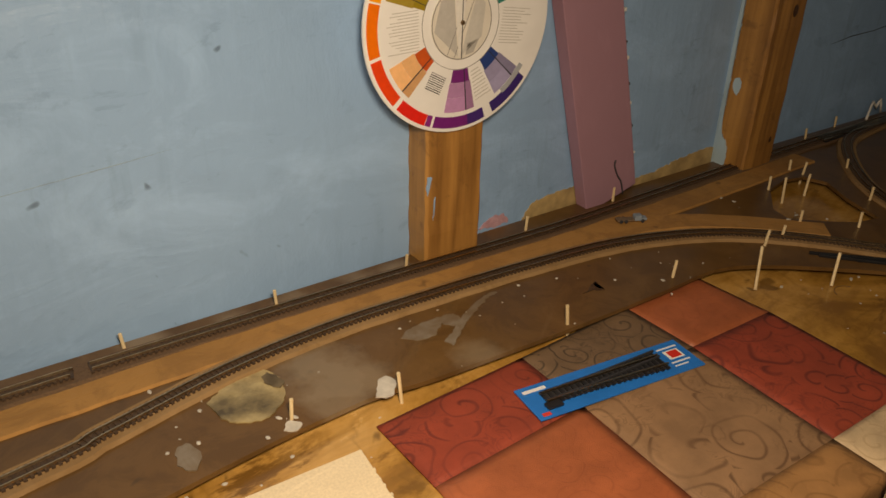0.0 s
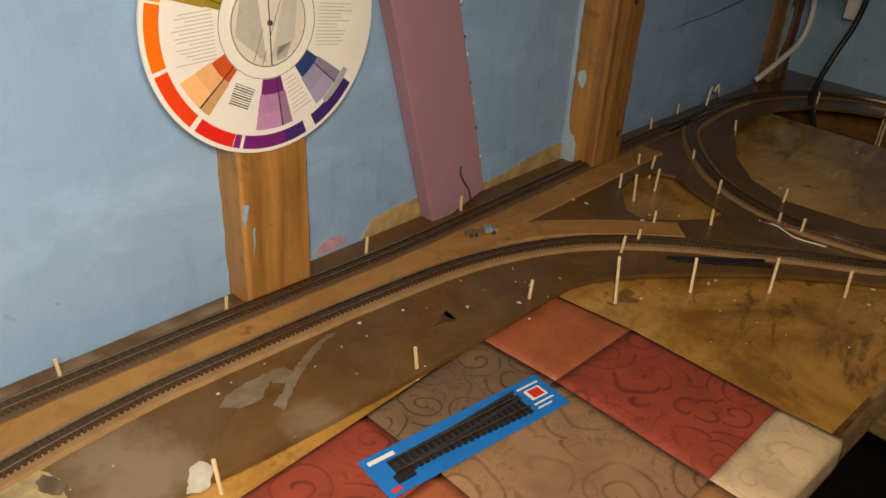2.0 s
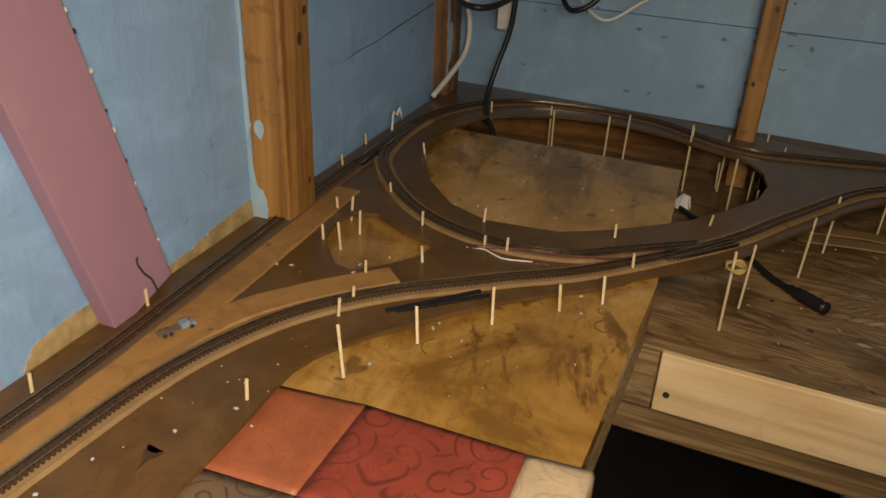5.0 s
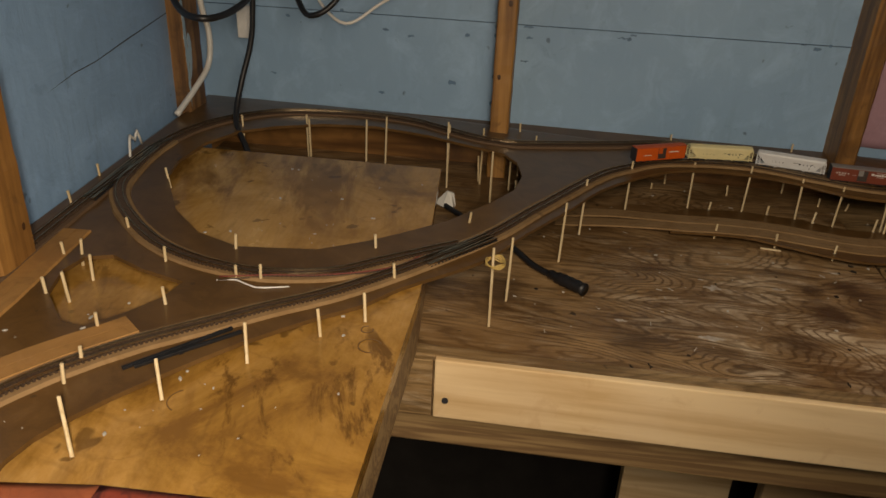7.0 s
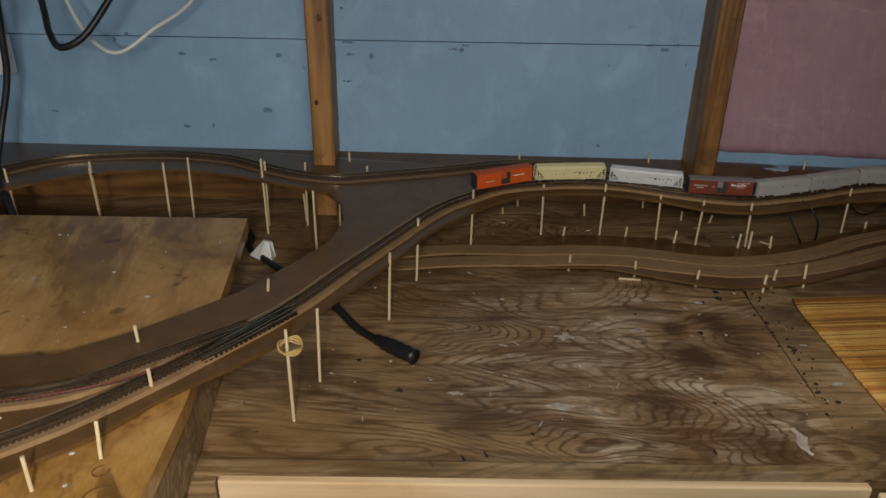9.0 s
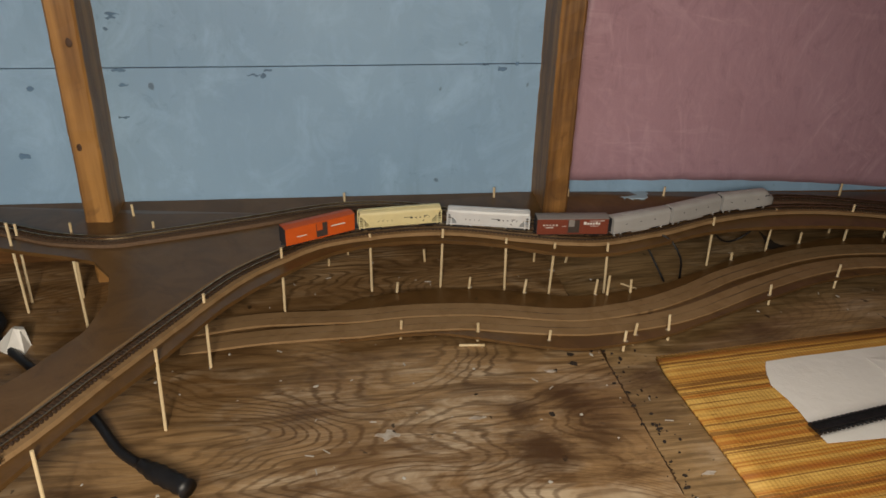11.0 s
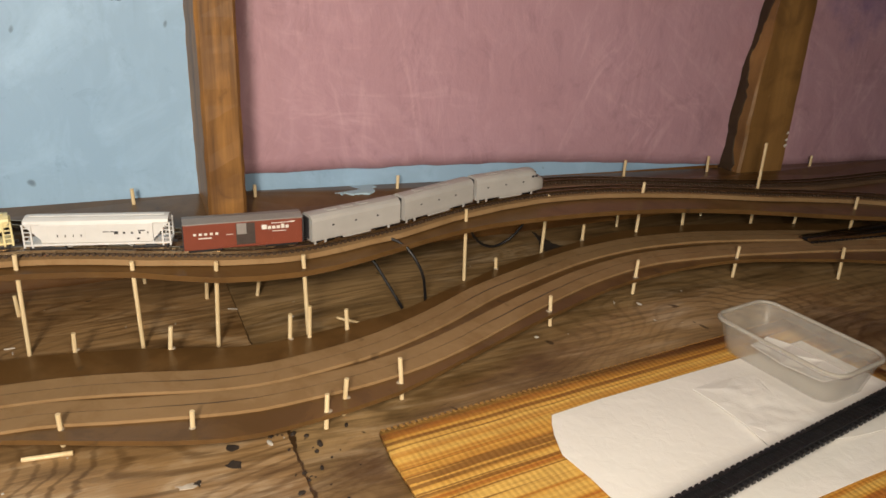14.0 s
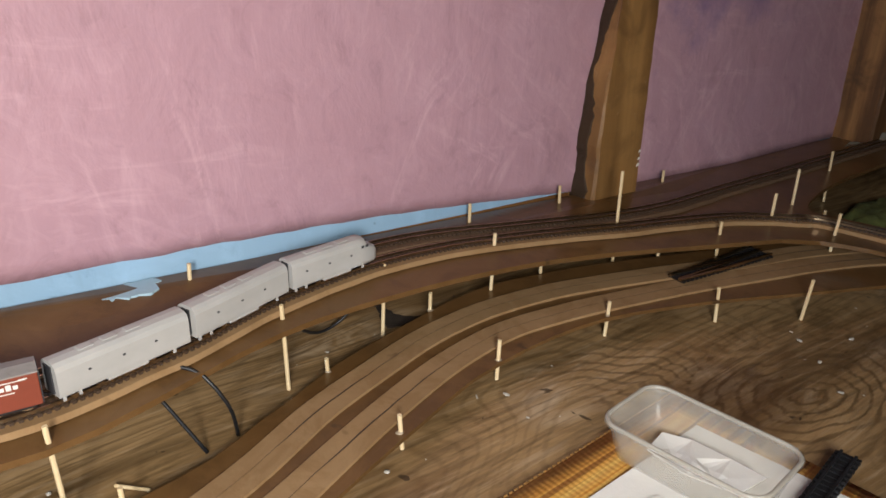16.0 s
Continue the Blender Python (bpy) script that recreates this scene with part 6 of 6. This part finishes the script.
tagged(finish("paper_sheet", plate([(0.862, -0.492), (0.863, -0.518), (0.860, -0.530), (0.824, -0.534), (0.821, -0.592), (0.802, -0.592), (0.805, -0.535), (0.812, -0.492), (0.830, -0.4945), (0.847, -0.4935)], lambda x, y: 0.0058 + 0.0008 * noise.noise(Vector((x * 70, y * 70, 8))) + 0.0003 * noise.noise(Vector((x * 190, y * 150, 2))), 0.0003, grid=0.0016), PAPER), "crumpled white tissue on the paper sheet", "paper")
fx = thing("flex_tie_strip", pose(0.8068, -0.5085, 0.0092, 0, 0, -79.8) @ Matrix.Diagonal((1, 0.72, 1, 1)), "black plastic flex-track tie strip across the paper", "tie strip")
part("spine", box(-0.107, 0.107, -0.0045, 0.0045, -0.0002, 0.0010), M["black"], fx)
for s in (-0.0042, 0.0042):
    part("rail_bed", box(-0.107, 0.107, s - 0.0008, s + 0.0008, 0.0006, 0.0026), M["black"], fx)
for k in range(58):
    x = -0.106 + 0.00372 * k
    part("tie", box(x - 0.0010, x + 0.0010, -0.0075, 0.0075, -0.0006, 0.0014), M["black"], fx)

bx = thing("plastic_box", pose(0.860, -0.5535, 0.0053, 0, 0, 8), "frosted clear plastic food box without a lid", "plastic box")
pm, pn, pb = nodes_of("frosted_plastic")
milky = noise_at(pn, coords(pn), 60, 3, 0.6)
pn.links.new(ramp(pn, milky, (0.35, (0.46, 0.43, 0.38)), (0.65, (0.54, 0.51, 0.46))), pb.inputs["Base Color"])
pb.inputs["Roughness"].default_value = 0.28
pb.inputs["Alpha"].default_value = 0.24



def tub(lx, ly, h, r, wall, flare):
    bm = bmesh.new()

    def ring(inset, z, grow):
        out = []
        for cx, cy, a0 in ((1, 1, 0), (-1, 1, 90), (-1, -1, 180), (1, -1, 270)):
            for k in range(7):
                a = radians(a0 + 15 * k)
                rr = max(0.001, r - inset)
                out.append(bm.verts.new((cx * (lx + grow - r) + rr * math.cos(a), cy * (ly + grow - r) + rr * math.sin(a), z)))
        return out

    rs = [ring(0, 0.001, -0.002), ring(0, 0, -0.003)]
    prof = [(0, 0.0, -0.004), (0, 0.0015, -0.0015), (0, h * 0.9, flare), (0, h * 0.92, flare + 0.0014), (0, h, flare + 0.0016), (wall, h, flare), (wall, h * 0.9, flare - 0.0004), (wall, wall + 0.0008, -0.002), (wall, wall, -0.004)]
    for v in rs[0] + rs[1]:
        bm.verts.remove(v)
    rings = [ring(i, z, g) for i, z, g in prof]
    for a, b in zip(rings, rings[1:]):
        for k in range(len(a)):
            bm.faces.new((a[k], a[(k + 1) % len(a)], b[(k + 1) % len(a)], b[k]))
    bm.faces.new(rings[0][::-1])
    bm.faces.new(rings[-1])
    return bm


tub_ob = part("tub", tub(0.0335, 0.0188, 0.0195, 0.009, 0.0006, 0.002), pm, bx, "", True)
tub_ob.visible_shadow = False
ring = [(cx * (0.0360 - 0.009) + 0.009 * math.cos(radians(a0 + 15 * k)), cy * (0.0213 - 0.009) + 0.009 * math.sin(radians(a0 + 15 * k)), 0.0195) for cx, cy, a0 in ((1, 1, 0), (-1, 1, 90), (-1, -1, 180), (1, -1, 270)) for k in range(7)]
bm = bmesh.new()
add_tube(bm, ring + ring[:2], 0.0010, 8)
rim_plastic = plain("rim_plastic", (0.44, 0.41, 0.36), 0.3, 0, 0.06, 60)
rim_plastic.node_tree.nodes["Principled BSDF"].inputs["Alpha"].default_value = 0.75
part("rim", bm, rim_plastic, bx, "thicker milky rim", True)
bm = plate([(-0.022, -0.011), (-0.006, -0.013), (0.012, -0.012), (0.024, -0.007), (0.022, 0.009), (0.002, 0.011), (-0.018, 0.006)], lambda x, y: 0.0046 + 0.0042 * noise.noise(Vector((x * 95, y * 95, 3))) + 0.0008 * noise.noise(Vector((x * 220, y * 220, 1))), 0.0005, grid=0.003)
tissue = tagged(finish("paper_scrap", bm, PAPER), "crumpled white paper scraps inside the plastic box", "paper scrap")
tissue.matrix_world = pose(0.857, -0.5545, 0.0068, 0, 0, 8)

# ---- clutter at the far end ----
MOSS = paint("olive_moss", (0.10, 0.12, 0.03), (0.05, 0.055, 0.018), 0.9, (0.20, 0.22, 0.06), 60, 0.8, 0.6)
bm = bmesh.new()
bmesh.ops.create_icosphere(bm, subdivisions=4, radius=0.022, matrix=pose(0.975, -0.955, 0.0) @ Matrix.Diagonal((1.2, 2.0, 0.6, 1)))
for v in bm.verts:
    v.co += v.co.normalized() * 0 + Vector((noise.noise(v.co * 90), noise.noise(v.co * 95 + Vector((7, 0, 0))), noise.noise(v.co * 100 + Vector((0, 9, 0))))) * 0.006
    v.co.z = max(v.co.z, -0.0004)
tagged(finish("moss_clump", bm, MOSS, smooth=True), "olive green clump of scenery moss on the bench", "moss clump")
RAG = paint("grey_rag", (0.20, 0.18, 0.14), (0.10, 0.085, 0.06), 0.85, None, 40, 0.7, 0.5)
for x, y, r in ((1.060, -1.060, 0.010), (1.050, -1.105, 0.014)):
    bm = bmesh.new()
    bmesh.ops.create_icosphere(bm, subdivisions=4, radius=r, matrix=pose(x, y, sheet_z(y)) @ Matrix.Diagonal((0.8, 1.2, 0.8, 1)))
    for v in bm.verts:
        v.co += Vector((noise.noise(v.co * 55), noise.noise(v.co * 60 + Vector((7, 0, 0))), noise.noise(v.co * 60))) * 0.008
        v.co.z = max(v.co.z, sheet_z(y) - 0.0004)
    tagged(finish("crumpled_rag", bm, RAG, smooth=True), "grey crumpled rag lying against the wall", "rag", "crumpled rags")

PALE = paint("pale_splash", (0.55, 0.50, 0.44), (0.26, 0.19, 0.12), 0.7, None, 120, 0.95, 0.2)
# ---- bench details ----
bm = bmesh.new()
bmesh.ops.create_cone(bm, cap_ends=True, segments=14, radius1=0.0026, radius2=0.0026, depth=0.002, matrix=pose(0.6600, 0.082, -0.032, 0, 90, 0))
part("screw", bm, M["ink"], trim_board, "dark screw head")
rng = random.Random(77)
CHAR = plain("charred_gouge", (0.03, 0.02, 0.014), 0.8, 0, 0.3, 200)
for k in range(3):
    y, x = rng.uniform(-0.55, 0.05), rng.uniform(0.683, 0.70)
    L_ = rng.uniform(0.002, 0.005)
    part("gouge", blotch([(x, y), (x + 0.003, y + L_ / 2), (x + 0.005, y + L_), (x - 0.002, y + L_ * 0.8), (x - 0.002, y + 0.002)], -0.0004, 0.0003, "z", 50 + k, 0.001), CHAR, old, "dark gouge in the bench edge")
for k, (x, y, r) in enumerate(((0.899, -0.278, 0.0030), (0.887, -0.277, 0.0035), (0.880, -0.262, 0.0022), (0.833, -0.246, 0.0025), (0.745, -0.23, 0.002), (0.86, -0.20, 0.0016), (0.71, -0.10, 0.002), (0.79, 0.02, 0.002))):
    part("dark_stain", blotch([(x + r * (0.8 + 0.2 * math.sin(2 * a + k)) * math.cos(a), y + r * (0.8 + 0.2 * math.cos(3 * a + k)) * math.sin(a)) for a in np.linspace(0, 5.7, 11)], -0.0004, 0.0003, "z", 80 + k, 0.0013), CHAR, old, "dark burnt spot")
for k, (x, y, r, q) in enumerate(((0.835, -0.196, 0.004, 1.6), (0.825, -0.137, 0.007, 1.3), (0.880, -0.258, 0.003, 2.0), (0.788, -0.351, 0.003, 1.4), (0.768, -0.325, 0.003, 1.8), (0.706, -0.274, 0.008, 0.6), (0.739, -0.122, 0.007, 1.5), (0.752, -0.051, 0.004, 1.4))):
    pts = [(x + r * (0.65 + 0.4 * math.sin(5 * a + k) ** 2) * math.cos(a) / q, y + r * q * (0.7 + 0.35 * math.cos(4 * a + k)) * math.sin(a)) for a in np.linspace(0, 5.7, 12)]
    tagged(finish("plaster_spill", blotch(pts, -0.0002, 0.0003, "z", 90 + k, 0.0008), PALE), "pale plaster splash dried on the bench", "plaster spill", "plaster spills")
tagged(finish("paint_splash", blotch([(1.086, -0.374), (1.086, -0.402), (1.074, -0.400), (1.071, -0.384), (1.076, -0.376)], sheet_z(-0.385, 1.074) - 0.0002, sheet_z(-0.385, 1.086) + 0.0004, "z", 99, 0.002), M["bluelite"]), "splash of blue wall paint on the brown sheet", "paint splash")
part("dark_stain", blotch([(1.088, -0.531), (1.058, -0.534), (1.050, -0.544), (1.049, -0.521), (1.068, -0.526)], -0.0009, 0.0002, "z", 120, 0.0012), CHAR, old2, "dark ragged knot hole in the board")
part("crack", blotch([(1.000, -0.3018), (0.960, -0.3032), (0.930, -0.3026), (0.905, -0.3044), (0.885, -0.3030), (0.845, -0.3036), (0.800, -0.3028), (0.760, -0.3032), (0.760, -0.3024), (0.830, -0.3024), (0.880, -0.3020), (0.940, -0.3022)], -0.0012, 0.0003, "z", 121, 0.0009), M["splash"], old2, "dark splintered gap between the two boards")
debris = bmesh.new()
rng = random.Random(64)
for k in range(70):
    x, y = rng.uniform(0.72, 0.905), -0.303 + rng.gauss(-0.004, 0.008)
    r = rng.choice((0.0004, 0.0006, 0.0009, 0.0013))
    bmesh.ops.create_icosphere(debris, subdivisions=1, radius=r, matrix=pose(x, y, r * 0.25, 0, 0, rng.uniform(0, 180)) @ Matrix.Diagonal((rng.uniform(0.8, 2.4), 1, 0.5, 1)))
tagged(finish("debris", debris, CHAR), "dark crumbs of dirt and bark gathered along the board gap", "debris", kind="stuff")
# lumber under the bench
for y0, y1, z1 in ((-0.19, -0.085, -0.10), (-0.60, -0.22, -0.10)):
    tagged(finish("shelf_board", box(0.80, 0.818, y0, y1, -0.60, z1, 0.002), M["board"]), "pale board standing under the bench", "board", "boards under the bench")
# ---- the train ----
GREY = plain("grey_plastic", (0.42, 0.41, 0.40), 0.45, 0, 0.05, 60)
line_main = smooth_line(MAIN, 0.004)
arc_main = np.r_[0, np.cumsum(np.linalg.norm(np.diff(line_main, axis=0), axis=1))]


def at_arc(s):
    return np.array([np.interp(s, arc_main, line_main[:, k]) for k in (0, 1)])


RAIL_TOP = 0.0026 + 0.0025


def car_pose(s0, s1):
    k = (s1 - s0) * 0.22
    a, b = at_arc(s0 + k), at_arc(s1 - k)
    c = (a + b) / 2
    return pose(c[0], c[1], sheet_z(c[1], c[0]) + RAIL_TOP, 0, 0, math.degrees(math.atan2(*(b - a)[::-1]))) @ Matrix.Diagonal((1, 0.64, 0.72, 1)), s1 - s0


def add_truck(car, x):
    tr = part("truck", box(x - 0.0085, x + 0.0085, -0.0062, 0.0062, 0.0014, 0.0036, 0.0005), M["black"], car, "black truck frame")
    for dx in (-0.0052, 0.0052):
        for y in (-0.0046, 0.0046):
            bm = bmesh.new()
            bmesh.ops.create_cone(bm, cap_ends=True, segments=16, radius1=0.0026, radius2=0.0026, depth=0.0012, matrix=pose(x + dx, y, 0.0026, 90, 0, 0))
            part("wheel", bm, M["rail"], tr)


def add_couplers(car, half):
    for s in (-1, 1):
        part("coupler", box(min(s * half, s * (half + 0.0020)), max(s * half, s * (half + 0.0020)), -0.0008, 0.0008, 0.0036, 0.0052), M["black"], car)


def profile_body(half, prof):
    bm = bmesh.new()
    ends = []
    for x in (-half, half):
        ends.append([bm.verts.new((x, y, z)) for y, z in prof])
    n = len(prof)
    for i in range(n):
        bm.faces.new((ends[0][i], ends[0][(i + 1) % n], ends[1][(i + 1) % n], ends[1][i]))
    bm.faces.new(ends[0])
    bm.faces.new(ends[1][::-1])
    return bm


def mirrored(half_prof):
    return [(y, z) for y, z in half_prof] + [(-y, z) for y, z in reversed(half_prof)]


def lettering(car, items, mat, w):
    for x0, x1, z0, z1 in items:
        for s in (-1, 1):
            y = s * (w + 0.0001)
            a, b = (x0, x1) if s < 0 else (-x1, -x0)
            part("lettering", box(a, b, min(y, y - s * 0.0004), max(y, y - s * 0.0004), z0, z1), mat, car)


def hopper(s0, s1, color, label):
    m, L = car_pose(s0, s1)
    car = thing("hopper_car", m, label, "model train car", "model train cars")
    paintm = plain("hopper_paint", color, 0.4, 0, 0.04, 80)
    h = L / 2 - 0.0018
    mid = h - 0.0085
    part("body", profile_body(mid, mirrored([(0.0055, 0.0048), (0.0088, 0.0075), (0.0090, 0.0205), (0.0080, 0.0228), (0.0045, 0.0240)])), paintm, car)
    part("roof", profile_body(h - 0.001, mirrored([(0.0086, 0.0205), (0.0088, 0.0215), (0.0080, 0.0230), (0.0045, 0.0243), (0.0, 0.0246)])), paintm, car)
    part("roof_walk", box(-h + 0.003, h - 0.003, -0.0022, 0.0022, 0.0246, 0.0252), paintm, car)
    part("sill", box(-h, h, -0.0085, 0.0085, 0.0052, 0.0066, 0.0003), paintm, car)
    for s in (-1, 1):
        bm = bmesh.new()
        vs = [bm.verts.new(p) for p in ((s * mid, -0.0078, 0.0200), (s * mid, 0.0078, 0.0200), (s * (h - 0.001), -0.0078, 0.0203), (s * (h - 0.001), 0.0078, 0.0203), (s * (mid - 0.001), -0.0070, 0.0070), (s * (mid - 0.001), 0.0070, 0.0070))]
        for f in ((0, 1, 3, 2), (2, 3, 5, 4), (0, 2, 4), (1, 5, 3), (0, 4, 5, 1)):
            bm.faces.new([vs[i] for i in f])
        part("slope_sheet", bm, paintm, car)
        for y in (-0.0083, 0.0083):
            for dx in (0.0, 0.0035):
                x = s * (h - 0.0006 - dx)
                part("ladder_rail", box(x - 0.0004, x + 0.0004, y - 0.0004, y + 0.0004, 0.0040, 0.0208), paintm, car)
            for k in range(5):
                xa, xb = sorted((s * (h - 0.0006), s * (h - 0.0041)))
                part("rung", box(xa, xb, y - 0.0003, y + 0.0003, 0.0060 + 0.0030 * k, 0.0066 + 0.0030 * k), paintm, car)
        add_truck(car, s * (h - 0.0105))
    for k in range(3):
        x = (-1 + k) * mid * 0.62
        bm = bmesh.new()
        bmesh.ops.create_cone(bm, cap_ends=True, segments=4, radius1=0.0030, radius2=0.0075, depth=0.0036, matrix=pose(x, 0, 0.0036, 0, 0, 45))
        part("discharge_chute", bm, paintm if k != 1 else M["tie"], car)
    for k in range(9):
        x = -mid + 2 * mid * (k + 0.5) / 9
        part("side_rib", box(x - 0.0002, x + 0.0002, -0.00915, 0.00915, 0.0080, 0.0200), paintm, car)
    items = [(mid * 0.10, mid * 0.38, 0.0146, 0.0152), (mid * 0.30, mid * 0.37, 0.0130, 0.0152)] + [(mid * (0.46 + 0.14 * k), mid * (0.50 + 0.14 * k), 0.0132, 0.0146) for k in range(4)] + [(mid * 0.74, mid * 0.86, 0.0150, 0.0158), (mid * 0.70, mid * 0.75, 0.0090, 0.0102)]
    items += [(-mid * (0.72 - 0.14 * k), -mid * (0.70 - 0.14 * k), 0.0118, 0.0134) for k in range(4)]
    lettering(car, items, M["ink"], 0.0090)
    add_couplers(car, h)
    return car


def boxcar(s0, s1, color, roof, text, label):
    m, L = car_pose(s0, s1)
    car = thing("box_car", m, label, "model train car", "model train cars")
    sidem = plain("boxcar_paint", color, 0.45, 0, 0.06, 90)
    h = L / 2 - 0.0016
    part("body", box(-h, h, -0.0092, 0.0092, 0.0042, 0.0235, 0.0004), sidem, car)
    part("roof", profile_body(h + 0.0002, mirrored([(0.0095, 0.0230), (0.0095, 0.0238), (0.0, 0.0252)])), roof, car)
    for s in (-1, 1):
        xa, xb = sorted((s * (h + 0.0001), s * (h + 0.0005)))
        part("end_panel", box(xa, xb, -0.0089, 0.0089, 0.0045, 0.0234), M["ink"], car)
        add_truck(car, s * (h - 0.0105))
    for y in (-0.00935, 0.00935):
        # flat plate coloured as the shade inside an open doorway
        part("door", box(-0.0040, 0.0055, y - 0.0002, y + 0.0002, 0.0062, 0.0222), plain("door_shadow", (0.05, 0.035, 0.03), 0.6), car, "dark plate for the shade in the open doorway")
        part("door_panel", box(-0.0036, 0.0012, y - 0.0003, y + 0.0003, 0.0140, 0.0222), roof, car)
        part("door_track", box(-0.012, 0.012, y - 0.0003, y + 0.0003, 0.0050, 0.0058), sidem, car)
    for k in range(10):
        x = -h + 2 * h * (k + 0.5) / 10
        if abs(x) > 0.008:
            part("side_rib", box(x - 0.00015, x + 0.00015, -0.0094, 0.0094, 0.0050, 0.0228), sidem, car)
            part("roof_rib", box(x - 0.0002, x + 0.0002, -0.0090, 0.0090, 0.0236, 0.0244), roof, car)
    lettering(car, text(h), M["white"], 0.0094)
    add_couplers(car, h)
    return car


def diesel(s0, s1, cab, label):
    m, L = car_pose(s0, s1)
    car = thing("cab_locomotive" if cab else "booster_locomotive", m, label, "model locomotive", "model train cars")
    h = L / 2 - 0.0010
    prof = [(0.0086, 0.0036), (0.0090, 0.0060), (0.0090, 0.0190), (0.0080, 0.0216), (0.0055, 0.0234), (0.0, 0.0240)]
    nose = 0.013 if cab else 0.0
    bm = profile_body(h - nose / 2, mirrored(prof))
    bmesh.ops.translate(bm, vec=(-nose / 2, 0, 0), verts=bm.verts)
    part("body", bm, GREY, car)
    if cab:
        bm = bmesh.new()
        rows = []
        for f, k, top in ((0.0, 1.0, 0.0240), (0.28, 1.0, 0.0236), (0.42, 0.97, 0.0185), (0.75, 0.85, 0.0165), (0.95, 0.62, 0.0135), (1.0, 0.40, 0.0105)):
            x = h - nose + nose * f
            rows.append([bm.verts.new((x, y * k, 0.0036 + (z - 0.0036) * (top - 0.0036) / 0.0204)) for y, z in mirrored(prof)])
        for a, b in zip(rows, rows[1:]):
            for i in range(len(a)):
                bm.faces.new((a[i], a[(i + 1) % len(a)], b[(i + 1) % len(b)], b[i]))
        bm.faces.new(rows[-1])
        part("nose", bm, GREY, car, "rounded bulldog nose", True)
        for y in (-0.0035, 0.0035):
            part("windscreen", box(h - nose + 0.0042, h - nose + 0.0052, y - 0.0024, y + 0.0024, 0.0186, 0.0214, 0, None), M["ink"], car)
        for y in (-0.0090, 0.0090):
            for x in (0.0005, 0.0032):
                part("side_window", box(h - nose + x, h - nose + x + 0.0018, y - 0.0003, y + 0.0003, 0.0170, 0.0188), M["ink"], car)
        bm = bmesh.new()
        bmesh.ops.create_uvsphere(bm, u_segments=12, v_segments=8, radius=0.0016)
        bmesh.ops.translate(bm, vec=(h - 0.0010, 0, 0.0120), verts=bm.verts)
        part("headlight", bm, M["white"], car, "small headlight", True)
    else:
        part("diaphragm", box(h - 0.0005, h + 0.0006, -0.0040, 0.0040, 0.0050, 0.0215), M["ink"], car)
    part("diaphragm", box(-h - 0.0006, -h + 0.0005, -0.0040, 0.0040, 0.0050, 0.0215), M["ink"], car)
    for k, x in enumerate((-0.55, -0.05, 0.45)):
        for s in (-1, 1):
            bm = bmesh.new()
            bmesh.ops.create_cone(bm, cap_ends=True, segments=12, radius1=0.0007, radius2=0.0007, depth=0.0005, matrix=pose(h * x - nose * 0.3, s * 0.0090, 0.0140, 90, 0, 0))
            part("porthole", bm, M["ink"], car)
    part("fuel_tank", box(-0.009, 0.009, -0.0080, 0.0080, 0.0014, 0.0042, 0.0005), GREY, car)
    for x in (-h + 0.0012, -h + 0.0075, h - 0.0085 - nose * 0.3):
        for y in (-0.0084, 0.0084):
            part("step", box(x, x + 0.0012, y - 0.0005, y + 0.0005, 0.0012, 0.0042), GREY, car)
    for k in range(3):
        part("roof_fan", box(-h * 0.6 + 0.010 * k, -h * 0.6 + 0.0065 + 0.010 * k, -0.0030, 0.0030, 0.0236, 0.0244, 0.0006), GREY, car)
    add_truck(car, -h + 0.0120)
    add_truck(car, h - 0.0120 - nose * 0.2)
    add_couplers(car, h)
    return car


def white_text(h):
    """Bars in place of the road name, a swoosh over it and the small markings."""
    items = [(h * 0.46, h * 0.86, 0.0204, 0.0209), (h * 0.78, h * 0.88, 0.0209, 0.0213), (h * 0.48, h * 0.72, 0.0142, 0.0147)]
    x = h * 0.30
    for w, tall in ((0.085, 0.0034), (0.055, 0.0022), (0.06, 0.0022), (0.06, 0.0022), (0.06, 0.0032), (0.055, 0.0022)):
        items.append((x, x + h * w, 0.0163, 0.0163 + tall))
        x += h * (w + 0.018)
    items += [(-h * (0.84 - 0.09 * k), -h * (0.79 - 0.09 * k), 0.0150, 0.0166) for k in range(5)]
    return items + [(-h * 0.76, -h * 0.54, 0.0124, 0.0132), (-h * 0.30, -h * 0.18, 0.0142, 0.0146)]


dark_text = lambda h: [(h * 0.3, h * 0.7, 0.015, 0.0165), (-h * 0.7, -h * 0.4, 0.012, 0.013)]
diesel(2.4435, 2.5020, True, "grey plastic streamlined cab locomotive at the head of the train")
diesel(2.3835, 2.4425, False, "grey plastic booster locomotive without a cab")
diesel(2.3230, 2.3825, False, "grey plastic booster locomotive without a cab")
boxcar(2.2590, 2.3215, (0.19, 0.042, 0.022), plain("grey_roof", (0.25, 0.23, 0.22), 0.5, 0, 0.06), white_text, "oxide red model box car with grey roof and white lettering")
hopper(2.1850, 2.2575, (0.66, 0.66, 0.66), "white covered hopper model car with black lettering")
hopper(2.1110, 2.1835, (0.76, 0.66, 0.36), "pale yellow covered hopper model car with black lettering")
boxcar(2.0470, 2.1095, (0.62, 0.10, 0.012), plain("orange_roof", (0.55, 0.09, 0.012), 0.5, 0, 0.06), dark_text, "bright orange model box car at the tail of the train")

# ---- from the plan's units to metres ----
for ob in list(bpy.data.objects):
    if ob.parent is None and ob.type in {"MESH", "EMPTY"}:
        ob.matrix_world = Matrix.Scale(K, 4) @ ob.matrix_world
